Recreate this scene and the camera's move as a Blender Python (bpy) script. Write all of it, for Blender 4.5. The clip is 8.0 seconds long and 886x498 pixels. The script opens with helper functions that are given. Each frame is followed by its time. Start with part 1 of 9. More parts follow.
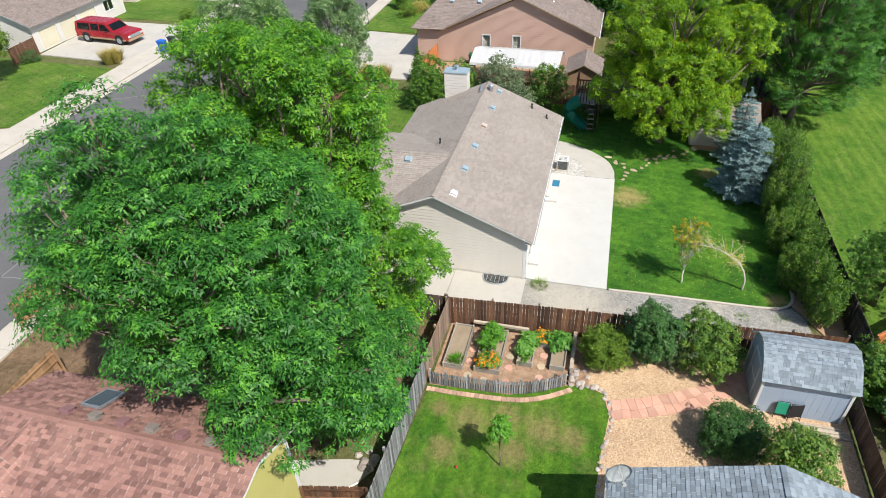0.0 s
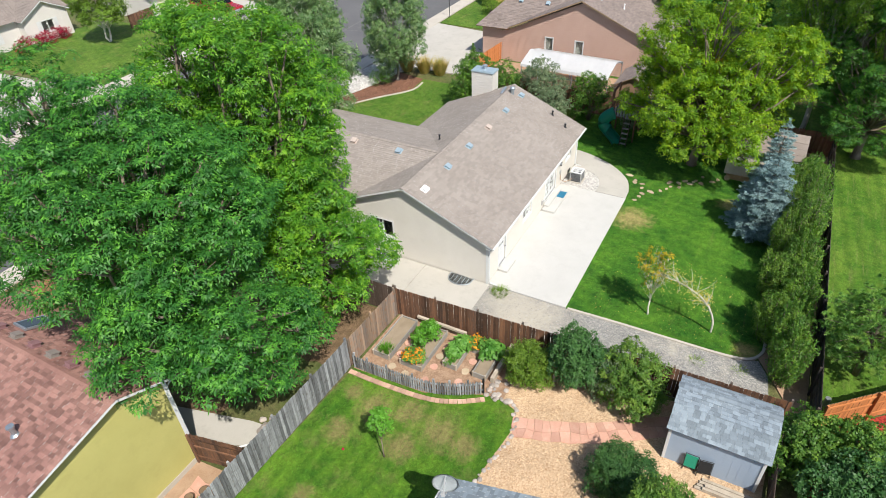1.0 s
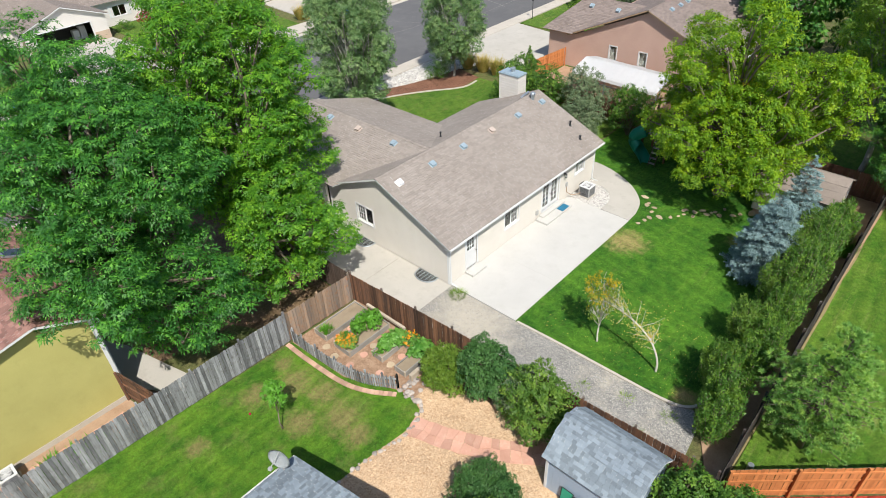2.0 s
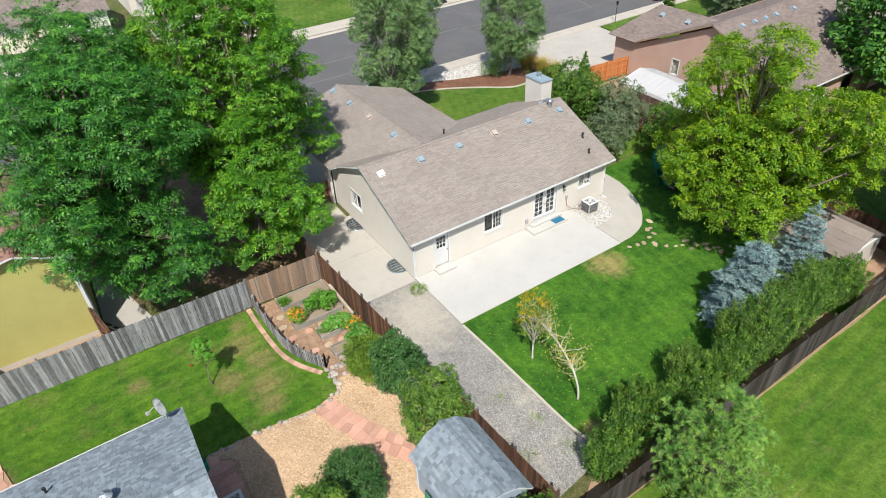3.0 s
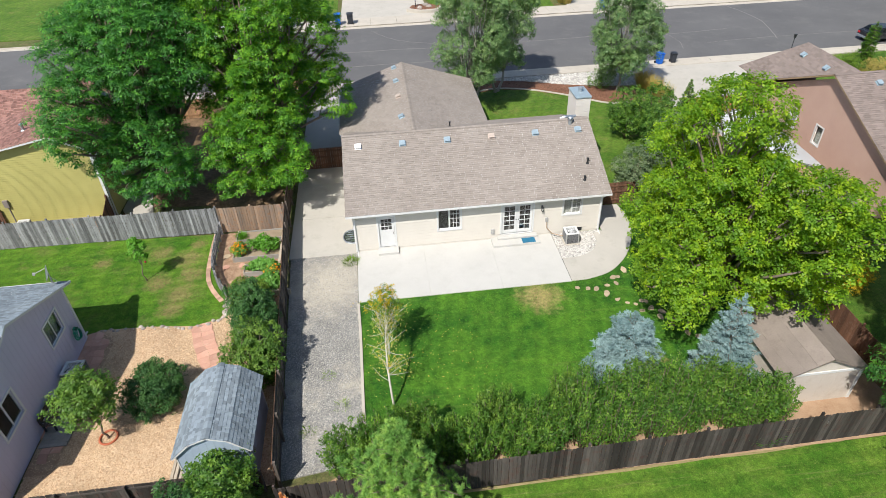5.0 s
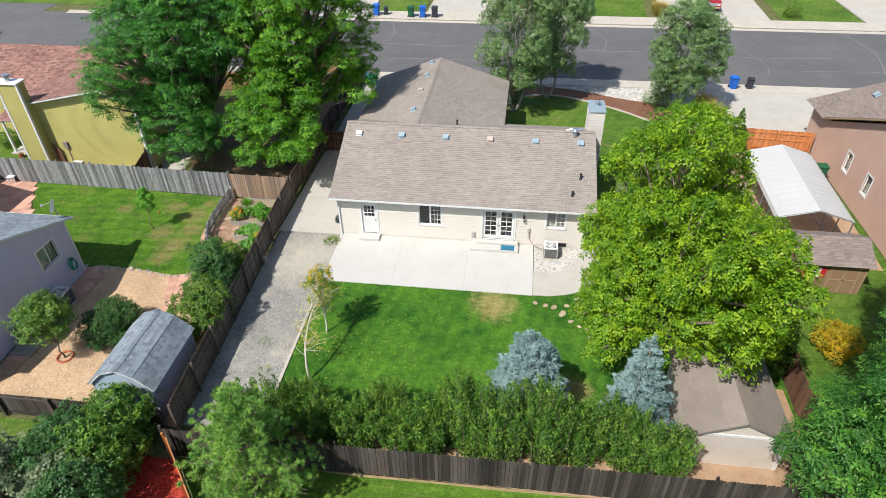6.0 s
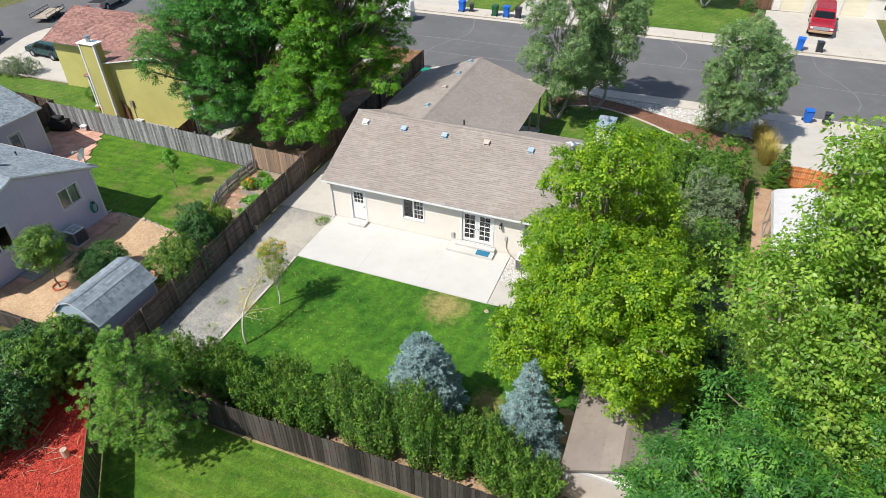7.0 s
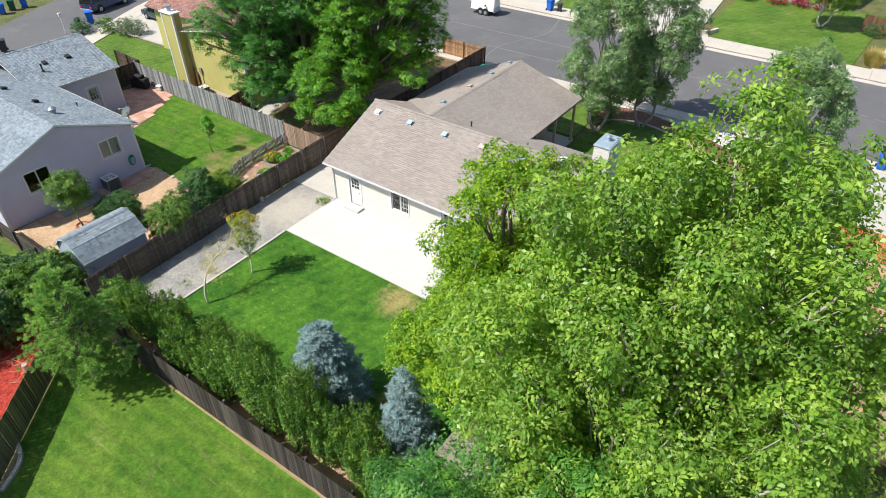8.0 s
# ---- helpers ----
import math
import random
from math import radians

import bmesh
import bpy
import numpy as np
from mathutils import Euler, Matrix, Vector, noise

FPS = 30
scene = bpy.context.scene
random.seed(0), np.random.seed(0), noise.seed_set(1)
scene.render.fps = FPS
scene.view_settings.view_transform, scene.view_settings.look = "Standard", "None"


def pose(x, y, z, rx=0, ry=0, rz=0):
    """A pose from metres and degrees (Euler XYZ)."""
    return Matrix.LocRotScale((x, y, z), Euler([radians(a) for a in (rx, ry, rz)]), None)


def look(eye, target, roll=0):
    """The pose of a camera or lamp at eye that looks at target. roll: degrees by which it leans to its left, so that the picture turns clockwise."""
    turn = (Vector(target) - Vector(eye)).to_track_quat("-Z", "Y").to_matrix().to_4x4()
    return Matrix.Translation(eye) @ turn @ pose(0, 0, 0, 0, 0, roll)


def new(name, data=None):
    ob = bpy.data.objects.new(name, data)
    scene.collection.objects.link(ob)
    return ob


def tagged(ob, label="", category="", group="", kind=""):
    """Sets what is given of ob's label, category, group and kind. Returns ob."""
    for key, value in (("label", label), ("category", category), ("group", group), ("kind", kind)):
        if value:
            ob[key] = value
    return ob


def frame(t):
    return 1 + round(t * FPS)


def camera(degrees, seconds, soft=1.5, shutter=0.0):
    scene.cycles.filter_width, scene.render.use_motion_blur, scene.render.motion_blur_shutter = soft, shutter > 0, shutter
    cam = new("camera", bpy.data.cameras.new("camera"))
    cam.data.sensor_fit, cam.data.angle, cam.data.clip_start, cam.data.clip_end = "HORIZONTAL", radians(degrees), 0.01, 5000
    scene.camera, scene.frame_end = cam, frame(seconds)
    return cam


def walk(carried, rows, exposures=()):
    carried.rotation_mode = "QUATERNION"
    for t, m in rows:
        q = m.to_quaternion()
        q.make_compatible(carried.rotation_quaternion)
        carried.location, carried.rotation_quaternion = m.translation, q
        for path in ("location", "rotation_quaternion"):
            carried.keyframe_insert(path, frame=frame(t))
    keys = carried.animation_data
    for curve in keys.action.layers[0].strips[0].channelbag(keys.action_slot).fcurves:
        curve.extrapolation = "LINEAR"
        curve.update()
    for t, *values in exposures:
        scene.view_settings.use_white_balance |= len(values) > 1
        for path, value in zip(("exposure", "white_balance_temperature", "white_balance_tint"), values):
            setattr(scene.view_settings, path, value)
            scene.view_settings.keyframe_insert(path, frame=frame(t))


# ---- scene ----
cam = camera(71.5, 8.0, soft=0.8)
PATH = [
    (0, (-26.225, -3.07, 22.39), (-24.703, -2.625, 21.172), -2.9),
    (0.5, (-25.184, -6.918, 22.244), (-23.718, -6.3, 21.032), -2.9),
    (1, (-23.493, -10.9, 22.27), (-22.118, -10.102, 21.057), -2.8),
    (1.5, (-21.328, -14.545, 22.219), (-20.06, -13.581, 21.008), -3.2),
    (2, (-18.76, -17.885, 22.07), (-17.616, -16.771, 20.865), -3.0),
    (3.3, (-10.81, -24.641, 22.396), (-10.055, -23.244, 21.179), -2.7),
    (3.5, (-9.447, -25.41, 22.352), (-8.754, -23.981, 21.135), -2.6),
    (4, (-5.977, -27.238, 22.06), (-5.444, -25.734, 20.855), -1.5),
    (4.5, (-2.115, -28.481, 21.817), (-1.76, -26.922, 20.616), -1.6),
    (5.8, (8.762, -29.616, 21.939), (8.616, -28.029, 20.731), -1.3),
    (6, (10.282, -29.543, 21.826), (10.065, -27.961, 20.621), -0.9),
    (6.5, (14.148, -28.894, 21.757), (13.753, -27.346, 20.554), -0.6),
    (7, (18.362, -27.722, 21.889), (17.775, -26.239, 20.682), -0.4),
    (7.5, (21.971, -26.2, 22.228), (21.224, -24.8, 21.01), 0.0),
    (8, (25.666, -23.743, 22.485), (24.75, -22.461, 21.253), 0.1),
]
walk(cam, [(t, look(eye, target, roll)) for t, eye, target, roll in PATH],
     exposures=[(0, 0.33), (2, 0.23), (4, 0.2), (6, 0.24), (7, 0.29), (8, 0.44)])

# ---- light ----
SUN_AZ, SUN_EL = radians(216.0), radians(53.0)  # the sun stands behind the yard, to the south-west
world = bpy.data.worlds.new("sky")
scene.world = world
world.use_nodes = True
wn = world.node_tree.nodes
sky = wn.new("ShaderNodeTexSky")
sky.sky_type = 'NISHITA'
sky.sun_disc = False
sky.sun_elevation = SUN_EL
sky.sun_rotation = SUN_AZ
sky.air_density, sky.dust_density = 1.0, 1.2
wn["Background"].inputs["Strength"].default_value = 0.118
world.node_tree.links.new(sky.outputs[0], wn["Background"].inputs["Color"])
sun_data = bpy.data.lights.new("sun", 'SUN')
sun_data.energy, sun_data.angle, sun_data.color = 5.0, radians(0.55), (1.0, 0.955, 0.88)
sun = new("sun", sun_data)
toward = Vector((math.sin(SUN_AZ) * math.cos(SUN_EL), math.cos(SUN_AZ) * math.cos(SUN_EL), math.sin(SUN_EL)))
sun.matrix_basis = look(toward * 60, (0, 0, 0))

# ---- materials ----
class Nodes:
    """A small wrapper that adds and links shader nodes."""

    def __init__(self, name):
        self.mat = bpy.data.materials.new(name)
        self.mat.use_nodes = True
        self.tree = self.mat.node_tree
        self.bsdf = self.tree.nodes["Principled BSDF"]
        self.out = self.tree.nodes["Material Output"]

    def add(self, kind, **inputs):
        node = self.tree.nodes.new(kind)
        for key, value in inputs.items():
            self.put(node.inputs[key.replace("_", " ")], value)
        return node

    def put(self, socket, value):
        if isinstance(value, bpy.types.NodeSocket):
            self.tree.links.new(value, socket)
        else:
            socket.default_value = value

    def place(self, stretch=(1, 1, 1), turn=0.0):
        geo = self.add("ShaderNodeNewGeometry")
        mapping = self.add("ShaderNodeMapping", Vector=geo.outputs["Position"], Scale=stretch, Rotation=(0, 0, turn))
        return mapping.outputs[0]

    def noise(self, where, scale, detail=4.0, rough=0.6):
        return self.add("ShaderNodeTexNoise", Vector=where, Scale=scale, Detail=detail, Roughness=rough).outputs["Fac"]

    def mathop(self, op, a, b=0.0, clamp=False):
        node = self.tree.nodes.new("ShaderNodeMath")
        node.operation, node.use_clamp = op, clamp
        self.put(node.inputs[0], a)
        self.put(node.inputs[1], b)
        return node.outputs[0]

    def span(self, value, lo, hi, a=0.0, b=1.0):
        node = self.add("ShaderNodeMapRange")
        node.clamp = True
        for i, v in enumerate((value, lo, hi, a, b)):
            self.put(node.inputs[i], v)
        return node.outputs[0]

    def mix(self, fac, a, b, blend='MIX'):
        node = self.tree.nodes.new("ShaderNodeMix")
        node.data_type, node.blend_type = 'RGBA', blend
        self.put(node.inputs[0], fac)
        self.put(node.inputs[6], (*a, 1) if isinstance(a, tuple) else a)
        self.put(node.inputs[7], (*b, 1) if isinstance(b, tuple) else b)
        return node.outputs[2]

    def tint(self, colour, value, hue=0.5, sat=1.0):
        return self.add("ShaderNodeHueSaturation", Color=colour, Value=value, Hue=hue, Saturation=sat).outputs[0]

    def done(self, colour, rough=0.85, metal=0.0, spec=0.3, height=None, bump=0.3, dist=0.02):
        self.put(self.bsdf.inputs["Base Color"], (*colour, 1) if isinstance(colour, tuple) else colour)
        self.put(self.bsdf.inputs["Roughness"], rough)
        self.put(self.bsdf.inputs["Metallic"], metal)
        self.put(self.bsdf.inputs["Specular IOR Level"], spec)
        if height is not None:
            b = self.add("ShaderNodeBump", Strength=bump, Distance=dist, Height=height)
            self.put(self.bsdf.inputs["Normal"], b.outputs[0])
        return self.mat


def surf(name, a, b, stain=None, big=0.6, fine=25.0, rough=0.85, bump=0.3, dist=0.02, vary=0.0, by="object", metal=0.0, spec=0.3, stretch=(1, 1, 1), amount=0.5):
    """A weathered surface: two colours at two scales, an optional stain, and a tint that differs from piece to piece."""
    n = Nodes(name)
    where = n.place(stretch)
    large, small = n.noise(where, big, 5), n.noise(where, fine, 6, 0.7)
    both = n.mathop('ADD', n.mathop('MULTIPLY', large, 0.55), n.mathop('MULTIPLY', small, 0.45))
    colour = n.mix(n.span(both, 0.36, 0.64), a, b)
    if stain:
        patch = n.noise(n.place(), big * 2.3, 6, 0.75)
        colour = n.mix(n.span(patch, 0.52, 0.72, 0.0, amount), colour, stain)
    if vary:
        if by == "object":
            r = n.add("ShaderNodeObjectInfo").outputs["Random"]
        else:
            r = n.add("ShaderNodeNewGeometry").outputs["Random Per Island"]
        colour = n.tint(colour, n.span(r, 0, 1, 1 - vary, 1 + vary))
    return n.done(colour, n.span(small, 0.3, 0.7, rough - 0.08, min(1.0, rough + 0.06)), metal, spec, small, bump, dist)


def leafy(name, a, b, sunny=None, through_light=0.35, rough=0.5, big=0.5, spec=0.35):
    """Leaves: a colour of their own each, drifting from spray to spray and over the crown, that let some light through."""
    n = Nodes(name)
    r = n.add("ShaderNodeNewGeometry").outputs["Random Per Island"]
    drift, spray = n.noise(n.place(), big, 3), n.noise(n.place(), 2.3, 2)
    vary = n.mathop('ADD', n.mathop('MULTIPLY', r, 0.45), n.span(drift, 0.35, 0.65, -0.1, 0.35))
    colour = n.mix(n.mathop('ADD', vary, n.span(spray, 0.36, 0.64, -0.15, 0.45), True), a, b)
    if sunny:
        colour = n.mix(n.span(spray, 0.5, 0.68, 0.0, 0.8), colour, sunny)
    n.done(colour, rough, 0.0, spec)
    glow = n.add("ShaderNodeBsdfTranslucent", Color=n.tint(colour, 1.5, 0.485, 1.1))
    m = n.add("ShaderNodeMixShader", Fac=through_light)
    n.tree.links.new(n.bsdf.outputs[0], m.inputs[1])
    n.tree.links.new(glow.outputs[0], m.inputs[2])
    n.tree.links.new(m.outputs[0], n.out.inputs[0])
    return n.mat


def lawn_material(name, a, b, dry, stripes=0.0, turn=0.0, spots=(), dry_from=0.6, streaks=0.2):
    n = Nodes(name)
    where = n.place()
    large, mid, small = n.noise(where, 0.25, 4), n.noise(where, 1.4, 6, 0.7), n.noise(where, 30.0, 5, 0.8)
    colour = n.mix(n.span(n.mathop('ADD', n.mathop('MULTIPLY', large, 0.5), n.mathop('MULTIPLY', mid, 0.5)), 0.4, 0.6), a, b)
    patch = n.span(n.noise(where, 0.55, 7, 0.72), dry_from, dry_from + 0.2, 0.0, 0.55)
    for x, y, r in spots:
        d = n.add("ShaderNodeVectorMath", **{})
        d.operation = 'DISTANCE'
        n.put(d.inputs[0], where)
        n.put(d.inputs[1], (x, y, 0.0))
        ragged = n.mathop('ADD', d.outputs["Value"], n.mathop('MULTIPLY', n.mathop('SUBTRACT', n.noise(where, 2.2, 6, 0.75), 0.5), r * 2.2))
        patch = n.mathop('MAXIMUM', patch, n.span(ragged, r * 0.35, r * 1.1, 0.85, 0.0))
    colour = n.mix(patch, colour, dry)
    if stripes:
        wave = n.add("ShaderNodeTexWave", Vector=n.place((1, 1, 1), turn), Scale=0.42, Distortion=0.6, Detail=1.0)
        colour = n.tint(colour, n.span(wave.outputs["Fac"], 0, 1, 1 - stripes, 1 + stripes))
    drawn = n.noise(n.place((0.16, 2.6, 1.0), 0.06), 1.5, 6, 0.75)
    colour = n.mix(n.span(drawn, 0.55, 0.75, 0.0, streaks), colour, dry)
    tuft = n.noise(where, 13.0, 5, 0.8)
    colour = n.mix(n.span(tuft, 0.6, 0.74, 0.0, 0.4), colour, dry)
    clod = n.noise(where, 5.0, 6, 0.8)
    colour = n.tint(colour, n.span(clod, 0.3, 0.7, 0.55, 1.45))
    colour = n.tint(colour, n.span(small, 0.32, 0.68, 0.45, 1.55))
    height = n.mathop('ADD', small, n.mathop('MULTIPLY', mid, 0.4))
    return n.done(colour, 0.8, 0.0, 0.2, height, 0.9, 0.05)


def pebbles(name, colours, scale=14.0, bump=0.8, dist=0.03, patch=None, worn=None):
    """Gravel, chips or shingle: cells with a colour each."""
    n = Nodes(name)
    where = n.place()
    cells = n.add("ShaderNodeTexVoronoi", Vector=where, Scale=scale, Randomness=1.0)
    pick = n.add("ShaderNodeSeparateColor", Color=cells.outputs["Color"])
    colour = n.mix(n.span(pick.outputs[0], 0.2, 0.8), colours[0], colours[1])
    colour = n.mix(n.span(pick.outputs[1], 0.7, 0.9), colour, colours[2])
    colour = n.tint(colour, n.span(n.noise(where, 0.5, 5), 0.3, 0.7, 0.82, 1.15))
    if patch:
        colour = n.mix(n.span(n.noise(where, 0.33, 6, 0.7), 0.5, 0.66, 0.0, 0.7), colour, patch)
    if worn:
        d = n.add("ShaderNodeVectorMath")
        d.operation = 'DISTANCE'
        n.put(d.inputs[0], where)
        n.put(d.inputs[1], (worn[0], worn[1], 0.0))
        ragged = n.mathop('ADD', d.outputs["Value"], n.mathop('MULTIPLY', n.mathop('SUBTRACT', n.noise(where, 1.1, 6, 0.75), 0.5), worn[2] * 2.4))
        colour = n.mix(n.span(ragged, worn[2] * 0.3, worn[2] * 1.2, 0.75, 0.0), colour, patch)
    return n.done(colour, 0.9, 0.0, 0.25, n.mathop('SUBTRACT', 1.0, cells.outputs["Distance"]), bump, dist)


def glass_material(name="window_glass"):
    n = Nodes(name)
    n.bsdf.inputs["Transmission Weight"].default_value = 1.0
    n.bsdf.inputs["IOR"].default_value = 1.45
    return n.done((0.86, 0.92, 0.92), 0.02, 0.0, 0.6)


def plain(name, colour, rough=0.5, metal=0.0, spec=0.4):
    """A manufactured surface with faint dirt and scuffs."""
    n = Nodes(name)
    small = n.noise(n.place(), 9.0, 6, 0.7)
    c = n.tint(n.mix(0.0, colour, colour), n.span(small, 0.3, 0.7, 0.88, 1.08))
    return n.done(c, n.span(small, 0.3, 0.7, rough, min(1, rough + 0.15)), metal, spec, small, 0.05, 0.005)


M_LAWN = lawn_material("lawn_grass", (0.019, 0.092, 0.008), (0.085, 0.208, 0.017), (0.34, 0.27, 0.11), 0.09, 0.25, [(9.65, -5.4, 1.35), (13.6, -10.6, 0.8), (0.9, -13.2, 0.7)], 0.64)
M_LAWN_W = lawn_material("lawn_grass_worn", (0.034, 0.115, 0.008), (0.115, 0.225, 0.018), (0.225, 0.19, 0.075), 0.09, 1.5, [(-9.9, 0.9, 1.1), (-9.7, -2.3, 1.15), (-9.4, -0.6, 0.9), (-11.6, 1.7, 0.8), (-9.5, 2.3, 0.6), (-11.1, -1.1, 0.9), (-9.9, -3.5, 0.8), (-14.8, 1.2, 0.6)], 0.52)
M_LAWN_P = lawn_material("park_grass", (0.050, 0.135, 0.010), (0.125, 0.215, 0.024), (0.32, 0.275, 0.125), 0.10, 1.5, [], 0.6, 0.5)
M_SHADEYARD = lawn_material("shaded_yard", (0.12, 0.085, 0.045), (0.24, 0.155, 0.095), (0.09, 0.14, 0.03), 0.0, 0.0, [(-12.6, 5.2, 1.6), (-11.0, 4.6, 1.2), (-9.6, 4.3, 0.7)], 0.6)
M_LAWN_F = lawn_material("front_grass", (0.048, 0.118, 0.011), (0.115, 0.195, 0.026), (0.26, 0.21, 0.09), 0.06, 0.4, [], 0.54, 0.4)
M_WILD = lawn_material("rough_grass", (0.07, 0.10, 0.025), (0.13, 0.14, 0.05), (0.20, 0.135, 0.08), 0.0, 0.0, [], 0.46)
M_CONC = surf("patio_concrete", (0.455, 0.448, 0.425), (0.515, 0.505, 0.478), (0.40, 0.39, 0.365), 0.5, 30, 0.85, 0.12, 0.006, amount=0.35)
M_CONC_OLD = surf("side_concrete", (0.40, 0.38, 0.34), (0.47, 0.445, 0.40), (0.31, 0.29, 0.25), 0.4, 30, 0.88, 0.15, 0.008, amount=0.5)
M_WALK = surf("pavement_concrete", (0.42, 0.385, 0.33), (0.50, 0.46, 0.40), (0.34, 0.30, 0.25), 0.5, 25, 0.9, 0.2, 0.01)
M_ASPH = surf("asphalt", (0.098, 0.098, 0.102), (0.132, 0.131, 0.133), (0.17, 0.166, 0.16), 0.18, 40, 0.9, 0.35, 0.01, amount=0.5)
M_TAR = surf("crack_sealant", (0.17, 0.165, 0.16), (0.23, 0.225, 0.21), None, 2, 30, 0.9, 0.1)
M_GRAVEL = pebbles("grey_gravel", [(0.17, 0.17, 0.165), (0.275, 0.268, 0.25), (0.41, 0.39, 0.345)], 24.0, 0.7, 0.025, (0.49, 0.445, 0.365), (-1.5, -2.8, 2.6))
M_CHIPS = pebbles("wood_chips", [(0.47, 0.325, 0.20), (0.565, 0.415, 0.275), (0.37, 0.235, 0.135)], 21.0, 0.5, 0.03)
M_ROCKBED = pebbles("river_rock_bed", [(0.45, 0.435, 0.41), (0.62, 0.60, 0.56), (0.33, 0.31, 0.29)], 10.0, 0.9, 0.05)
M_MULCH = pebbles("brown_mulch", [(0.16, 0.075, 0.045), (0.25, 0.125, 0.08), (0.10, 0.05, 0.03)], 18.0, 0.8, 0.03)
M_REDMULCH = pebbles("red_mulch", [(0.27, 0.028, 0.018), (0.40, 0.055, 0.035), (0.16, 0.016, 0.012)], 16.0, 0.8, 0.03)
M_SOIL = surf("garden_soil", (0.13, 0.085, 0.05), (0.22, 0.15, 0.095), (0.30, 0.19, 0.11), 1.2, 22, 0.95, 0.8, 0.03)
M_TANSOIL = surf("tan_soil", (0.31, 0.195, 0.12), (0.43, 0.30, 0.20), (0.22, 0.13, 0.08), 1.3, 18, 0.95, 0.8, 0.03)
M_GARDEN = surf("strawy_garden_soil", (0.20, 0.115, 0.07), (0.42, 0.29, 0.195), (0.15, 0.085, 0.05), 2.6, 13, 0.95, 0.8, 0.03)
M_STRAW = surf("dry_straw", (0.22, 0.18, 0.085), (0.34, 0.27, 0.14), (0.12, 0.15, 0.04), 1.8, 20, 0.95, 0.6, 0.03, amount=0.8)
M_BEDSOIL = surf("bed_soil", (0.24, 0.19, 0.13), (0.31, 0.25, 0.18), None, 1.5, 30, 0.95, 0.5, 0.02)
M_RED_FLAG = surf("red_sandstone", (0.47, 0.255, 0.185), (0.57, 0.335, 0.255), (0.60, 0.43, 0.335), 1.1, 20, 0.9, 0.3, 0.015, vary=0.16)
M_FLAG = surf("tan_flagstone", (0.36, 0.28, 0.185), (0.47, 0.38, 0.27), None, 2.0, 20, 0.9, 0.35, 0.015, vary=0.2)
M_PALEROCK = surf("pale_river_rock", (0.44, 0.43, 0.41), (0.66, 0.64, 0.61), (0.36, 0.33, 0.31), 1.3, 16, 0.85, 0.4, 0.02, vary=0.3, by="island")
M_STONE = surf("field_stone", (0.30, 0.265, 0.235), (0.44, 0.39, 0.345), (0.40, 0.24, 0.18), 1.3, 16, 0.9, 0.5, 0.03, vary=0.3)
M_BRICKEDGE = surf("edging_brick", (0.40, 0.24, 0.17), (0.50, 0.34, 0.25), None, 2.0, 25, 0.9, 0.3, 0.01, vary=0.22)
M_GRAVELSTONE = surf("gravel_stone", (0.22, 0.22, 0.215), (0.42, 0.41, 0.39), None, 3, 20, 0.9, 0.3, 0.01, vary=0.4, by="island")
M_CHIPSTONE = surf("wood_chip", (0.46, 0.315, 0.19), (0.60, 0.44, 0.29), None, 3, 20, 0.9, 0.3, 0.01, vary=0.25, by="island")
M_CREAM = surf("cream_siding", (0.60, 0.565, 0.51), (0.65, 0.615, 0.555), (0.54, 0.50, 0.44), 0.7, 30, 0.6, 0.08, 0.004, amount=0.25)
M_LAV = surf("lavender_siding", (0.49, 0.47, 0.60), (0.55, 0.53, 0.66), None, 0.7, 30, 0.65, 0.1, 0.004)
M_LAVDOOR = plain("lavender_door_paint", (0.46, 0.45, 0.55), 0.5)
M_OLIVE = surf("olive_siding", (0.375, 0.345, 0.115), (0.435, 0.40, 0.14), (0.32, 0.295, 0.10), 0.6, 28, 0.7, 0.1, 0.005, amount=0.4)
M_BROWN = surf("brown_siding", (0.46, 0.305, 0.245), (0.52, 0.355, 0.29), None, 0.6, 28, 0.7, 0.1, 0.005)
M_WHITESIDE = surf("pale_siding", (0.60, 0.57, 0.53), (0.67, 0.64, 0.60), None, 0.6, 28, 0.7, 0.1, 0.005)
M_SHEDBLUE = surf("blue_grey_panel", (0.30, 0.375, 0.475), (0.35, 0.43, 0.53), None, 0.8, 30, 0.6, 0.1, 0.004)
M_SHEDTAN = surf("tan_shed_panel", (0.52, 0.47, 0.42), (0.60, 0.55, 0.49), (0.42, 0.35, 0.29), 0.8, 25, 0.75, 0.15, 0.006)
M_PLAYBROWN = surf("playhouse_panel", (0.25, 0.155, 0.095), (0.30, 0.19, 0.12), None, 0.8, 25, 0.75, 0.1)
M_WHITE = surf("white_paint", (0.60, 0.61, 0.61), (0.67, 0.675, 0.67), (0.52, 0.52, 0.51), 0.8, 20, 0.5, 0.05, 0.003, amount=0.3)
M_DARKIN = surf("dim_room", (0.05, 0.045, 0.04), (0.08, 0.07, 0.06), None, 1, 10, 0.9, 0.1)
M_CURTAIN = surf("room_curtain", (0.34, 0.33, 0.30), (0.42, 0.41, 0.38), None, 1, 10, 0.9, 0.1)
M_ROOF = surf("taupe_shingle", (0.25, 0.218, 0.193), (0.305, 0.27, 0.242), (0.215, 0.184, 0.162), 0.45, 34, 0.92, 0.6, 0.01, vary=0.1, by="island", amount=0.4)
M_ROOF_P = surf("taupe_shingle_single", (0.25, 0.218, 0.193), (0.305, 0.27, 0.242), (0.215, 0.184, 0.162), 0.45, 34, 0.92, 0.6, 0.01, vary=0.1, amount=0.4)
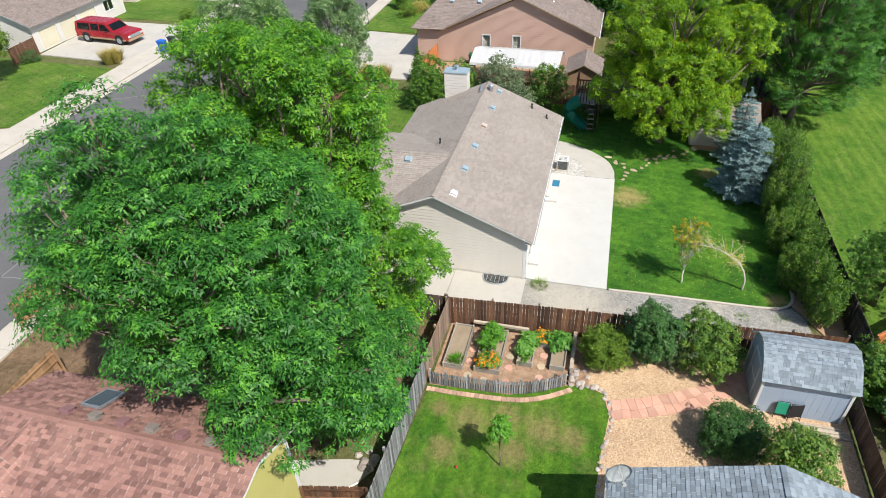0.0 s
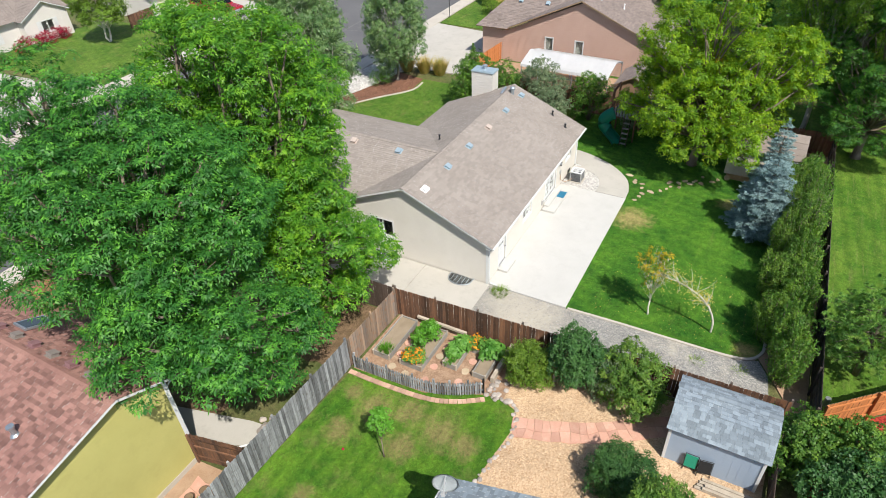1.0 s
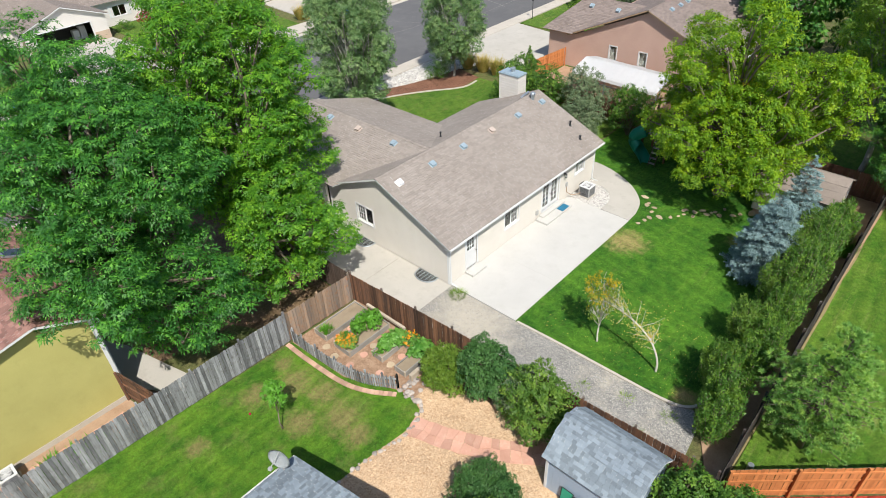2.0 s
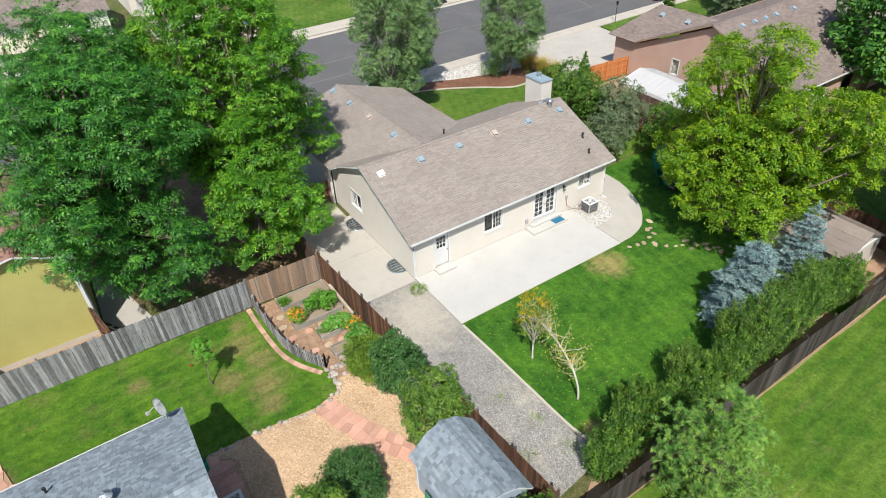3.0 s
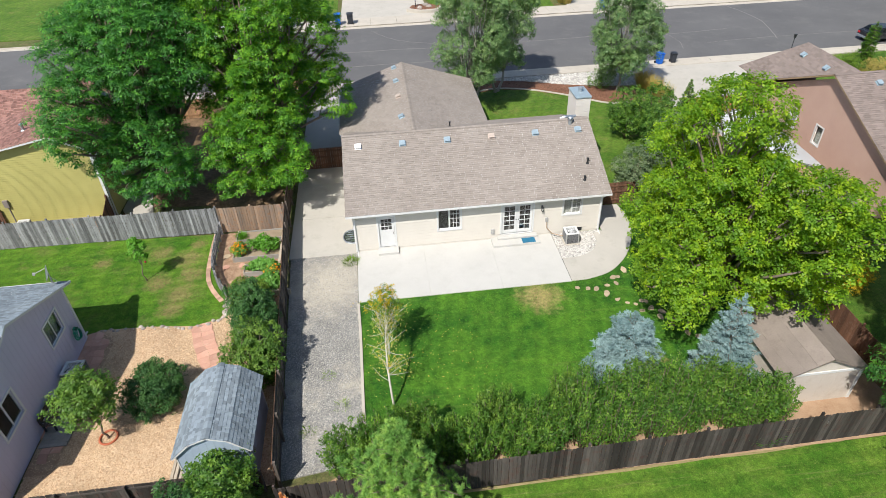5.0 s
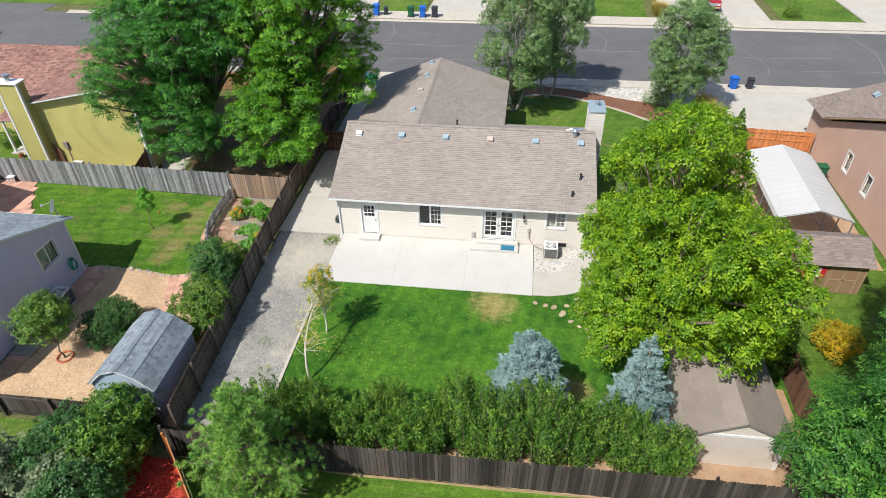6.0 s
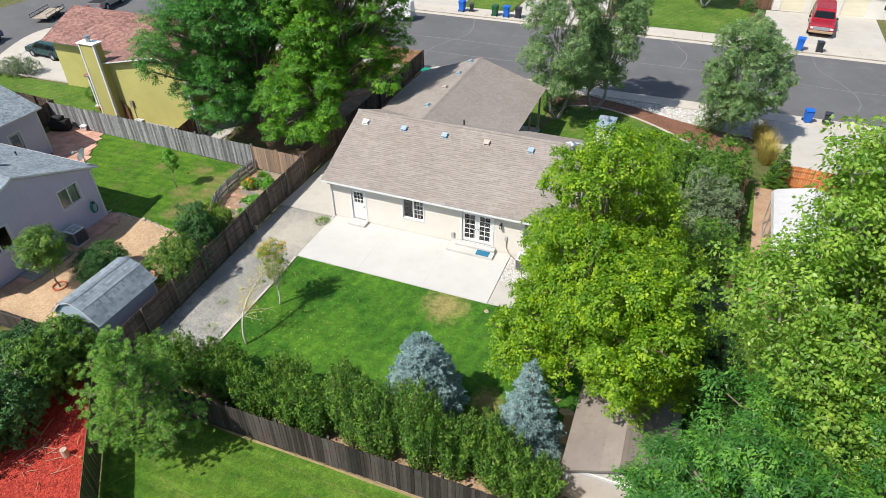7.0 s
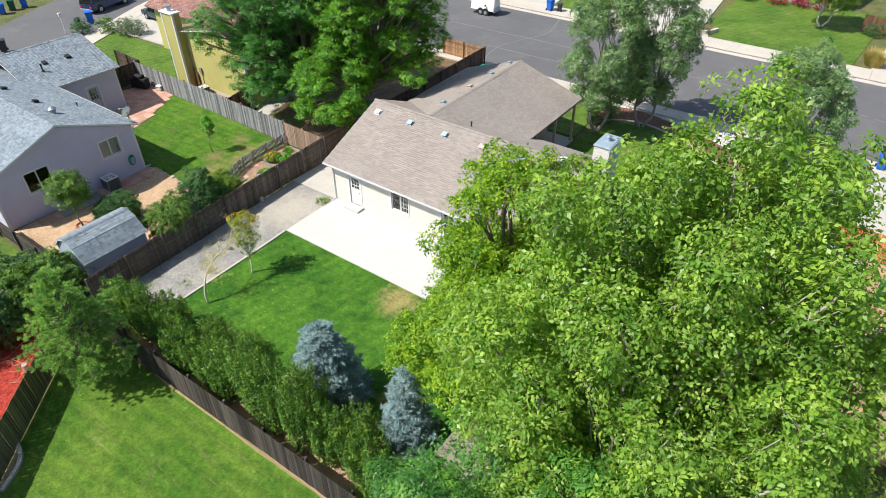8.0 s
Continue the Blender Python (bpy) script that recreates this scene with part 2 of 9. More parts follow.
M_ROOFG = surf("slate_blue_shingle", (0.165, 0.20, 0.232), (0.238, 0.282, 0.315), (0.115, 0.138, 0.165), 0.6, 34, 0.92, 0.6, 0.01, vary=0.27, by="island", amount=0.3)
M_ROOFG_P = surf("slate_blue_shingle_single", (0.165, 0.20, 0.232), (0.238, 0.282, 0.315), (0.115, 0.138, 0.165), 0.6, 34, 0.92, 0.6, 0.01, vary=0.27, amount=0.3)
M_ROOFR = surf("red_brown_shingle", (0.20, 0.103, 0.088), (0.30, 0.17, 0.14), (0.15, 0.073, 0.068), 0.6, 34, 0.92, 0.6, 0.01, vary=0.36, by="island", amount=0.4)
M_ROOFB = surf("grey_brown_shingle", (0.185, 0.15, 0.135), (0.25, 0.205, 0.185), None, 0.6, 34, 0.92, 0.6, 0.01, vary=0.15, by="island")
M_ROOFT = surf("rolled_roofing", (0.20, 0.168, 0.148), (0.265, 0.225, 0.198), (0.15, 0.12, 0.105), 0.9, 20, 0.92, 0.4, 0.01, vary=0.06, by="island")
M_FENCE_GREY = surf("weathered_grey_board", (0.115, 0.118, 0.122), (0.34, 0.348, 0.355), (0.07, 0.055, 0.045), 2.5, 24, 0.92, 0.5, 0.012, vary=0.48, stretch=(1, 1, 0.07), amount=0.8)
M_FENCE_BROWN = surf("stained_brown_board", (0.095, 0.046, 0.028), (0.185, 0.095, 0.058), (0.24, 0.19, 0.155), 2.5, 30, 0.9, 0.5, 0.012, vary=0.32, stretch=(1, 1, 0.14), amount=0.55)
M_FENCE_RUST = surf("rust_stained_board", (0.055, 0.036, 0.028), (0.205, 0.098, 0.052), (0.052, 0.045, 0.042), 2.2, 26, 0.9, 0.5, 0.012, vary=0.42, stretch=(1, 1, 0.1), amount=0.6)
M_FENCE_SALT = surf("grey_board_stained_rust", (0.17, 0.155, 0.14), (0.37, 0.245, 0.155), (0.33, 0.13, 0.045), 2.4, 24, 0.92, 0.5, 0.012, vary=0.35, stretch=(1, 1, 0.1), amount=0.9)
M_FENCE_UMBER = surf("grey_brown_board_back", (0.075, 0.060, 0.050), (0.165, 0.138, 0.118), (0.06, 0.045, 0.036), 2.2, 26, 0.92, 0.5, 0.012, vary=0.3, stretch=(1, 1, 0.1), amount=0.5)
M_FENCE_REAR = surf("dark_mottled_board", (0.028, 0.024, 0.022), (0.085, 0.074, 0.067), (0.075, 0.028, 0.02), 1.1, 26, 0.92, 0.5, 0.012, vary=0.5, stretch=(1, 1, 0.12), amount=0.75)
M_FENCE_OLIVE = surf("grey_green_board_back", (0.095, 0.088, 0.055), (0.19, 0.165, 0.10), (0.07, 0.06, 0.045), 2.0, 26, 0.92, 0.4, 0.012, vary=0.25, stretch=(1, 1, 0.12))
M_DISH = plain("pale_dish_paint", (0.55, 0.58, 0.58), 0.45)
M_FENCE_DARK = surf("aged_dark_board", (0.055, 0.037, 0.028), (0.115, 0.082, 0.064), (0.17, 0.145, 0.125), 2.0, 30, 0.92, 0.5, 0.012, vary=0.3, stretch=(1, 1, 0.14), amount=0.5)
M_FENCE_TAN = surf("tan_cedar_board", (0.27, 0.155, 0.08), (0.40, 0.25, 0.14), (0.17, 0.10, 0.06), 2.0, 30, 0.85, 0.4, 0.01, vary=0.25, stretch=(1, 1, 0.14))
M_FENCE_ORANGE = surf("cedar_board", (0.40, 0.145, 0.045), (0.54, 0.22, 0.08), (0.30, 0.11, 0.04), 2.0, 30, 0.8, 0.4, 0.01, vary=0.2, stretch=(1, 1, 0.14))
M_TIMBER = surf("weathered_timber", (0.32, 0.27, 0.21), (0.46, 0.40, 0.32), (0.22, 0.175, 0.13), 1.5, 30, 0.9, 0.4, 0.01, vary=0.15)
M_GREYWOOD = surf("grey_bed_timber", (0.22, 0.21, 0.19), (0.33, 0.31, 0.28), None, 2, 30, 0.9, 0.4, 0.01, vary=0.15)
M_BARK = surf("grey_brown_bark", (0.13, 0.10, 0.075), (0.22, 0.18, 0.14), None, 3, 25, 0.95, 0.9, 0.03, stretch=(1, 1, 0.3))
M_COTBARK = surf("cottonwood_bark", (0.24, 0.225, 0.19), (0.38, 0.36, 0.31), (0.13, 0.115, 0.095), 3.0, 18, 0.9, 0.5, 0.015, stretch=(1, 1, 0.4), amount=0.6)
M_BIRCH = surf("pale_bark", (0.52, 0.49, 0.43), (0.62, 0.59, 0.53), (0.12, 0.10, 0.085), 3.0, 18, 0.85, 0.4, 0.01, stretch=(1, 1, 2.0), amount=0.8)
M_TWIG = surf("dry_twig", (0.30, 0.22, 0.15), (0.42, 0.33, 0.24), None, 3, 20, 0.9, 0.3)
M_GLASS = glass_material()
M_METAL = plain("galvanised_metal", (0.42, 0.46, 0.50), 0.35, 0.75)
M_VENT = plain("roof_vent_metal", (0.40, 0.50, 0.56), 0.4, 0.45)
M_VENT_T = plain("painted_vent", (0.46, 0.38, 0.33), 0.6)
M_DARKMETAL = plain("dark_metal", (0.035, 0.037, 0.04), 0.45, 0.3)
M_ACGREY = plain("grey_enamel", (0.38, 0.38, 0.37), 0.5)
M_ACDARK = plain("dark_grey_enamel", (0.17, 0.175, 0.18), 0.5)
M_ACTOP = plain("pale_grey_enamel", (0.62, 0.63, 0.63), 0.5)
M_RUBBER = plain("black_rubber", (0.018, 0.018, 0.019), 0.75)
M_BLUEBIN = plain("blue_plastic", (0.012, 0.13, 0.55), 0.45)
M_BLACKBIN = plain("charcoal_plastic", (0.03, 0.035, 0.045), 0.5)
M_GREENBIN = plain("green_plastic", (0.015, 0.10, 0.045), 0.5)
M_SLIDE = plain("green_slide_plastic", (0.012, 0.27, 0.17), 0.3)
M_MAT = surf("blue_mat_weave", (0.02, 0.12, 0.21), (0.03, 0.17, 0.28), None, 3, 60, 0.95, 0.4, 0.01)
M_REDPAINT = plain("red_paint", (0.50, 0.02, 0.03), 0.5)
M_CARRED = plain("red_car_paint", (0.32, 0.012, 0.022), 0.2, 0.1, 0.6)
M_CARBLUE = plain("dark_blue_car_paint", (0.014, 0.03, 0.10), 0.2, 0.2, 0.6)
M_CARGREEN = plain("dark_green_car_paint", (0.012, 0.05, 0.055), 0.2, 0.2, 0.6)
M_CARGREY = plain("silver_car_paint", (0.30, 0.30, 0.31), 0.25, 0.4, 0.6)
M_CARBLACK = plain("black_car_paint", (0.02, 0.022, 0.028), 0.2, 0.2, 0.6)
M_CARWHITE = plain("white_car_paint", (0.70, 0.70, 0.70), 0.3, 0.0, 0.5)
M_TANTRIM = plain("tan_trim", (0.34, 0.24, 0.15), 0.5)
M_CARGLASS = plain("tinted_glass", (0.015, 0.02, 0.024), 0.06, 0.0, 0.7)
M_LAMPGLASS = plain("headlamp_glass", (0.6, 0.62, 0.62), 0.15)
M_CANVAS = surf("white_sheet_roof", (0.76, 0.77, 0.78), (0.82, 0.825, 0.83), (0.68, 0.69, 0.70), 0.7, 20, 0.45, 0.05, 0.004, amount=0.3)
M_GARDOOR = surf("cream_garage_door", (0.62, 0.58, 0.44), (0.68, 0.64, 0.50), None, 0.7, 20, 0.6, 0.05, 0.004)
M_VENT_R = plain("painted_vent_mauve", (0.24, 0.13, 0.135), 0.6)
M_VENT_G = plain("painted_vent_grey", (0.23, 0.2, 0.18), 0.6)
M_TERRACOTTA = plain("terracotta", (0.42, 0.12, 0.06), 0.8)
M_TAN_BRICK = surf("tan_brick", (0.42, 0.32, 0.23), (0.50, 0.39, 0.29), None, 1.2, 25, 0.9, 0.3)
M_FLOWER_O = leafy("orange_petals", (0.75, 0.20, 0.008), (0.85, 0.42, 0.02), None, 0.2)
M_FLOWER_R = leafy("dark_red_leaves", (0.16, 0.006, 0.02), (0.42, 0.012, 0.05), None, 0.25)
L_ASH = leafy("ash_leaves", (0.040, 0.150, 0.014), (0.128, 0.330, 0.025), (0.255, 0.48, 0.036), 0.38)
L_LOCUST = leafy("locust_leaves", (0.025, 0.113, 0.020), (0.067, 0.243, 0.036), (0.165, 0.43, 0.048), 0.34)
L_LOCUST_D = leafy("dark_locust_leaves", (0.028, 0.112, 0.019), (0.078, 0.235, 0.034), (0.165, 0.36, 0.044), 0.33)
L_MAPLE = leafy("lime_leaves", (0.080, 0.195, 0.011), (0.215, 0.385, 0.020), (0.37, 0.505, 0.024), 0.42)
L_COTTON = leafy("cottonwood_leaves", (0.088, 0.200, 0.024), (0.235, 0.415, 0.056), (0.41, 0.57, 0.09), 0.45, 0.42, 0.5, 0.4)
L_STALK = leafy("leaf_stalks", (0.26, 0.30, 0.09), (0.40, 0.42, 0.14), None, 0.2)
L_ASPEN = leafy("aspen_leaves", (0.085, 0.180, 0.060), (0.205, 0.330, 0.125), (0.31, 0.42, 0.165), 0.38, 0.4, 0.5, 0.5)
L_HEDGE = leafy("hedge_leaves", (0.040, 0.118, 0.016), (0.118, 0.245, 0.034), (0.225, 0.375, 0.050), 0.32)
L_HEDGE_L = leafy("light_hedge_leaves", (0.055, 0.135, 0.018), (0.14, 0.26, 0.04), (0.23, 0.36, 0.055), 0.32)
L_SHRUB_D = leafy("dark_shrub_leaves", (0.027, 0.092, 0.024), (0.080, 0.190, 0.045), None, 0.25)
L_SHRUB_Y = leafy("yellow_green_leaves", (0.078, 0.163, 0.016), (0.195, 0.312, 0.039), None, 0.32)
L_GREYGREEN = leafy("grey_green_leaves", (0.098, 0.156, 0.078), (0.195, 0.260, 0.130), (0.247, 0.299, 0.169), 0.28)
L_LIGHT = leafy("light_green_leaves", (0.065, 0.208, 0.016), (0.143, 0.364, 0.039), None, 0.36)
L_YELLOW = leafy("turning_leaves", (0.390, 0.312, 0.016), (0.650, 0.442, 0.026), (0.260, 0.351, 0.033), 0.4)
L_SPRUCE = leafy("blue_spruce_needles", (0.105, 0.185, 0.190), (0.31, 0.435, 0.435), None, 0.1, 0.7)
L_BIRCH = leafy("birch_leaves", (0.34, 0.34, 0.08), (0.56, 0.50, 0.16), (0.62, 0.44, 0.05), 0.4)
L_PINE = leafy("pine_needles", (0.125, 0.29, 0.065), (0.30, 0.51, 0.12), (0.44, 0.61, 0.14), 0.28, 0.7)
L_VEG = leafy("vegetable_leaves", (0.065, 0.208, 0.026), (0.169, 0.364, 0.065), None, 0.3)
L_GRASS = leafy("grass_blades", (0.052, 0.169, 0.016), (0.130, 0.312, 0.033), None, 0.3, 0.6)
L_GRASS_W = leafy("worn_grass_blades", (0.08, 0.17, 0.018), (0.17, 0.28, 0.05), (0.24, 0.27, 0.07), 0.3, 0.6)
L_REED = leafy("ornamental_grass", (0.286, 0.286, 0.065), (0.546, 0.416, 0.143), None, 0.3, 0.7)
L_DRYLEAF = leafy("fallen_leaves", (0.520, 0.416, 0.078), (0.715, 0.611, 0.156), None, 0.2)

# ---- building blocks ----
def part(name, bm, material, parent=None, label="", m=None, smooth=False):
    """Links a bmesh as one mesh object, under a thing or a part."""
    me = bpy.data.meshes.new(name)
    bm.to_mesh(me)
    bm.free()
    me.materials.append(material)
    if smooth:
        me.polygons.foreach_set("use_smooth", [True] * len(me.polygons))
    ob = new(name, me)
    ob.parent = parent
    if m is not None:
        ob.matrix_basis = m
    if label:
        ob["label"] = label
    return ob


def piece(name, mesh, parent, m):
    """One more object on a mesh that alike pieces share."""
    ob = new(name, mesh)
    ob.parent = parent
    ob.matrix_basis = m
    return ob


def raw(name, verts, faces, material):
    me = bpy.data.meshes.new(name)
    me.from_pydata([tuple(v) for v in verts], [], [tuple(f) for f in faces])
    me.materials.append(material)
    return me


def thing(name, label, category, m=None, group="", kind=""):
    ob = new(name)
    ob.empty_display_size = 0.2
    if m is not None:
        ob.matrix_basis = m
    return tagged(ob, label, category, group, kind)


def box(bm, x0, x1, y0, y1, z0, z1, m=None, bevel=0.0):
    made = bmesh.ops.create_cube(bm, size=1.0)["verts"]
    s = Matrix.Translation(((x0 + x1) / 2, (y0 + y1) / 2, (z0 + z1) / 2)) @ Matrix.Diagonal((x1 - x0, y1 - y0, z1 - z0, 1))
    bmesh.ops.transform(bm, matrix=s, verts=made)
    if bevel:
        edges = {e for v in made for e in v.link_edges}
        made = bmesh.ops.bevel(bm, geom=list(edges) + made, offset=bevel, segments=2, affect='EDGES', profile=0.5)["verts"]
    if m is not None:
        bmesh.ops.transform(bm, matrix=m, verts=made)
    return bm


def boxes(*rows, bevel=0.0):
    bm = bmesh.new()
    for r in rows:
        box(bm, *r, bevel=bevel)
    return bm


def cyl(bm, p0, p1, r0, r1=None, n=12):
    p0, p1 = Vector(p0), Vector(p1)
    made = bmesh.ops.create_cone(bm, cap_ends=True, segments=n, radius1=r0, radius2=r0 if r1 is None else r1, depth=(p1 - p0).length)["verts"]
    turn = (p1 - p0).to_track_quat("Z", "Y").to_matrix().to_4x4()
    bmesh.ops.transform(bm, matrix=Matrix.Translation((p0 + p1) / 2) @ turn, verts=made)
    return bm


def tube(bm, points, radii, n=6):
    """A round limb through the points."""
    rings = []
    side = Vector((0.31, 0.87, 0.38)).normalized()
    for i, p in enumerate(points):
        a, b = points[max(i - 1, 0)], points[min(i + 1, len(points) - 1)]
        d = (Vector(b) - Vector(a)).normalized()
        x = d.cross(side)
        x = x.normalized() if x.length > 1e-3 else d.orthogonal().normalized()
        y = d.cross(x)
        rings.append([bm.verts.new(Vector(p) + radii[i] * (math.cos(k * math.tau / n) * x + math.sin(k * math.tau / n) * y)) for k in range(n)])
    for a, b in zip(rings, rings[1:]):
        for k in range(n):
            bm.faces.new((a[k], a[(k + 1) % n], b[(k + 1) % n], b[k]))
    bm.faces.new(rings[-1])
    bm.faces.new(list(reversed(rings[0])))
    return bm


def prism(bm, pts, z0, z1, m=None):
    """A flat plate of any outline between two heights."""
    lo = [bm.verts.new((x, y, z0)) for x, y in pts]
    hi = [bm.verts.new((x, y, z1)) for x, y in pts]
    bm.faces.new(hi)
    bm.faces.new(list(reversed(lo)))
    for i in range(len(pts)):
        j = (i + 1) % len(pts)
        bm.faces.new((lo[i], lo[j], hi[j], hi[i]))
    if m is not None:
        bmesh.ops.transform(bm, matrix=m, verts=lo + hi)
    bmesh.ops.recalc_face_normals(bm, faces=bm.faces[:])
    return bm


def sheet(name, pts, z0, z1, material, label="", category="", kind="structure"):
    return tagged(part(name, prism(bmesh.new(), pts, z0, z1), material), label, category, "", kind)


def smooth_line(pts, steps=6, closed=False):
    """Catmull-Rom points along a bent line."""
    p = [Vector((*q, 0)) if len(q) == 2 else Vector(q) for q in pts]
    out, count = [], len(p)
    for i in range(count if closed else count - 1):
        a, b, c, d = (p[(i + k) % count] if closed else p[min(max(i + k, 0), count - 1)] for k in (-1, 0, 1, 2))
        for s in range(steps):
            t = s / steps
            out.append(0.5 * ((2 * b) + (c - a) * t + (2 * a - 5 * b + 4 * c - d) * t * t + (3 * b - a - 3 * c + d) * t ** 3))
    if not closed:
        out.append(p[-1])
    return out


def strip(bm, line, width, z0, z1):
    """A kerb, edge or path of that width along a line."""
    left, right = [], []
    for i, p in enumerate(line):
        d = (line[min(i + 1, len(line) - 1)] - line[max(i - 1, 0)]).normalized()
        s = Vector((-d.y, d.x, 0)) * width / 2
        left.append(p + s)
        right.append(p - s)
    for i in range(len(line) - 1):
        prism(bm, [(q.x, q.y) for q in (right[i], right[i + 1], left[i + 1], left[i])], z0, z1)
    bmesh.ops.remove_doubles(bm, verts=bm.verts[:], dist=0.0005)
    return bm


def inside(pts, poly):
    """Which of the points lie within the outline."""
    x, y = pts[:, 0], pts[:, 1]
    hit = np.zeros(len(pts), bool)
    for i in range(len(poly)):
        (x0, y0), (x1, y1) = poly[i - 1], poly[i]
        if y0 != y1:
            hit ^= ((y0 > y) != (y1 > y)) & (x < (x1 - x0) * (y - y0) / (y1 - y0) + x0)
    return hit


def clip(poly, line):
    """The part of a convex outline on the left of a line (ax, ay, bx, by)."""
    ax, ay, bx, by = line
    side = lambda p: (bx - ax) * (p[1] - ay) - (by - ay) * (p[0] - ax)
    out = []
    for i in range(len(poly)):
        p, q = poly[i - 1], poly[i]
        sp, sq = side(p), side(q)
        if (sp >= 0) != (sq >= 0):
            t = sp / (sp - sq)
            out.append((p[0] + t * (q[0] - p[0]), p[1] + t * (q[1] - p[1])))
        if sq >= 0:
            out.append(q)
    return out


def clip_to(poly, outline):
    for i in range(len(outline)):
        if not poly:
            break
        poly = clip(poly, (*outline[i - 1], *outline[i]))
    if len(poly) < 3:
        return []
    area = sum(poly[i - 1][0] * poly[i][1] - poly[i][0] * poly[i - 1][1] for i in range(len(poly))) / 2
    return poly if abs(area) > 4e-4 else []


def minus(rect, holes):
    """A rectangle without the openings, as rectangles."""
    todo = [rect]
    for hx0, hz0, hx1, hz1 in holes:
        after = []
        for x0, z0, x1, z1 in todo:
            if hx0 >= x1 or hx1 <= x0 or hz0 >= z1 or hz1 <= z0:
                after.append((x0, z0, x1, z1))
                continue
            if hx0 > x0:
                after.append((x0, z0, hx0, z1))
            if hx1 < x1:
                after.append((hx1, z0, x1, z1))
            a, b = max(x0, hx0), min(x1, hx1)
            if hz0 > z0:
                after.append((a, z0, b, hz0))
            if hz1 < z1:
                after.append((a, hz1, b, z1))
        todo = after
    return todo


def wall_frame(p0, p1):
    """A wall's own frame: x along it from p0 to p1, y inward (to the left), z up."""
    d = (Vector((*p1, 0)) - Vector((*p0, 0))).normalized()
    m = Matrix.Identity(4)
    m.col[0], m.col[1], m.col[3] = (*d, 0), (-d.y, d.x, 0, 0), (*p0, 0, 1)
    return m, (Vector((*p1, 0)) - Vector((*p0, 0))).length


def slab_on_wall(bm, poly, y0, y1, lap=0.0):
    """A plate with that outline in a wall's plane; lap pushes its lower edge outward."""
    zs = [p[1] for p in poly]
    lo, hi = min(zs), max(zs)
    front = [bm.verts.new((x, y0 - lap * (hi - z) / max(hi - lo, 1e-6), z)) for x, z in poly]
    back = [bm.verts.new((x, y1, z)) for x, z in poly]
    bm.faces.new(front)
    bm.faces.new(list(reversed(back)))
    for i in range(len(poly)):
        bm.faces.new((back[i - 1], back[i], front[i], front[i - 1]))
    return bm


def wall(house, name, p0, p1, outline, holes, material, course=0.2, thick=0.14, upright=False, base=0.0, core=None):
    """A wall with real openings, clad in lapped boards, each an object of its own. The outline is given as (along, up)."""
    m, length = wall_frame(p0, p1)
    bm = bmesh.new()
    x_hi, z_hi = max(p[0] for p in outline), max(p[1] for p in outline)
    x_lo, z_lo = min(p[0] for p in outline), min(p[1] for p in outline)
    for x0, z0, x1, z1 in minus((x_lo, z_lo, x_hi, z_hi), holes):
        poly = clip_to([(x0, z0), (x1, z0), (x1, z1), (x0, z1)], outline)
        if poly:
            slab_on_wall(bm, poly, 0.0, thick)
    ob = part(name, bm, core or material, house, m=m)
    if course:
        lo, hi = (x_lo, x_hi) if upright else (z_lo + base, z_hi)
        k = 0
        while lo + k * course < hi - 0.01:
            a, b = lo + k * course, min(lo + (k + 1) * course, hi)
            k += 1
            strip_rect = (a + 0.004, z_lo + base, b - 0.004, z_hi) if upright else (x_lo, a, x_hi, b)
            for x0, z0, x1, z1 in minus(strip_rect, holes):
                poly = clip_to([(x0, z0), (x1, z0), (x1, z1), (x0, z1)], outline)
                if poly:
                    part("siding_board", slab_on_wall(bmesh.new(), poly, -0.006, 0.001, 0.0 if upright else 0.022), material, ob)
    return ob, m


def trim_boards(house, m, name, material, *rows):
    """Boards on a wall, in its frame."""
    for r in rows:
        part(name, boxes(r), material, house, m=m)


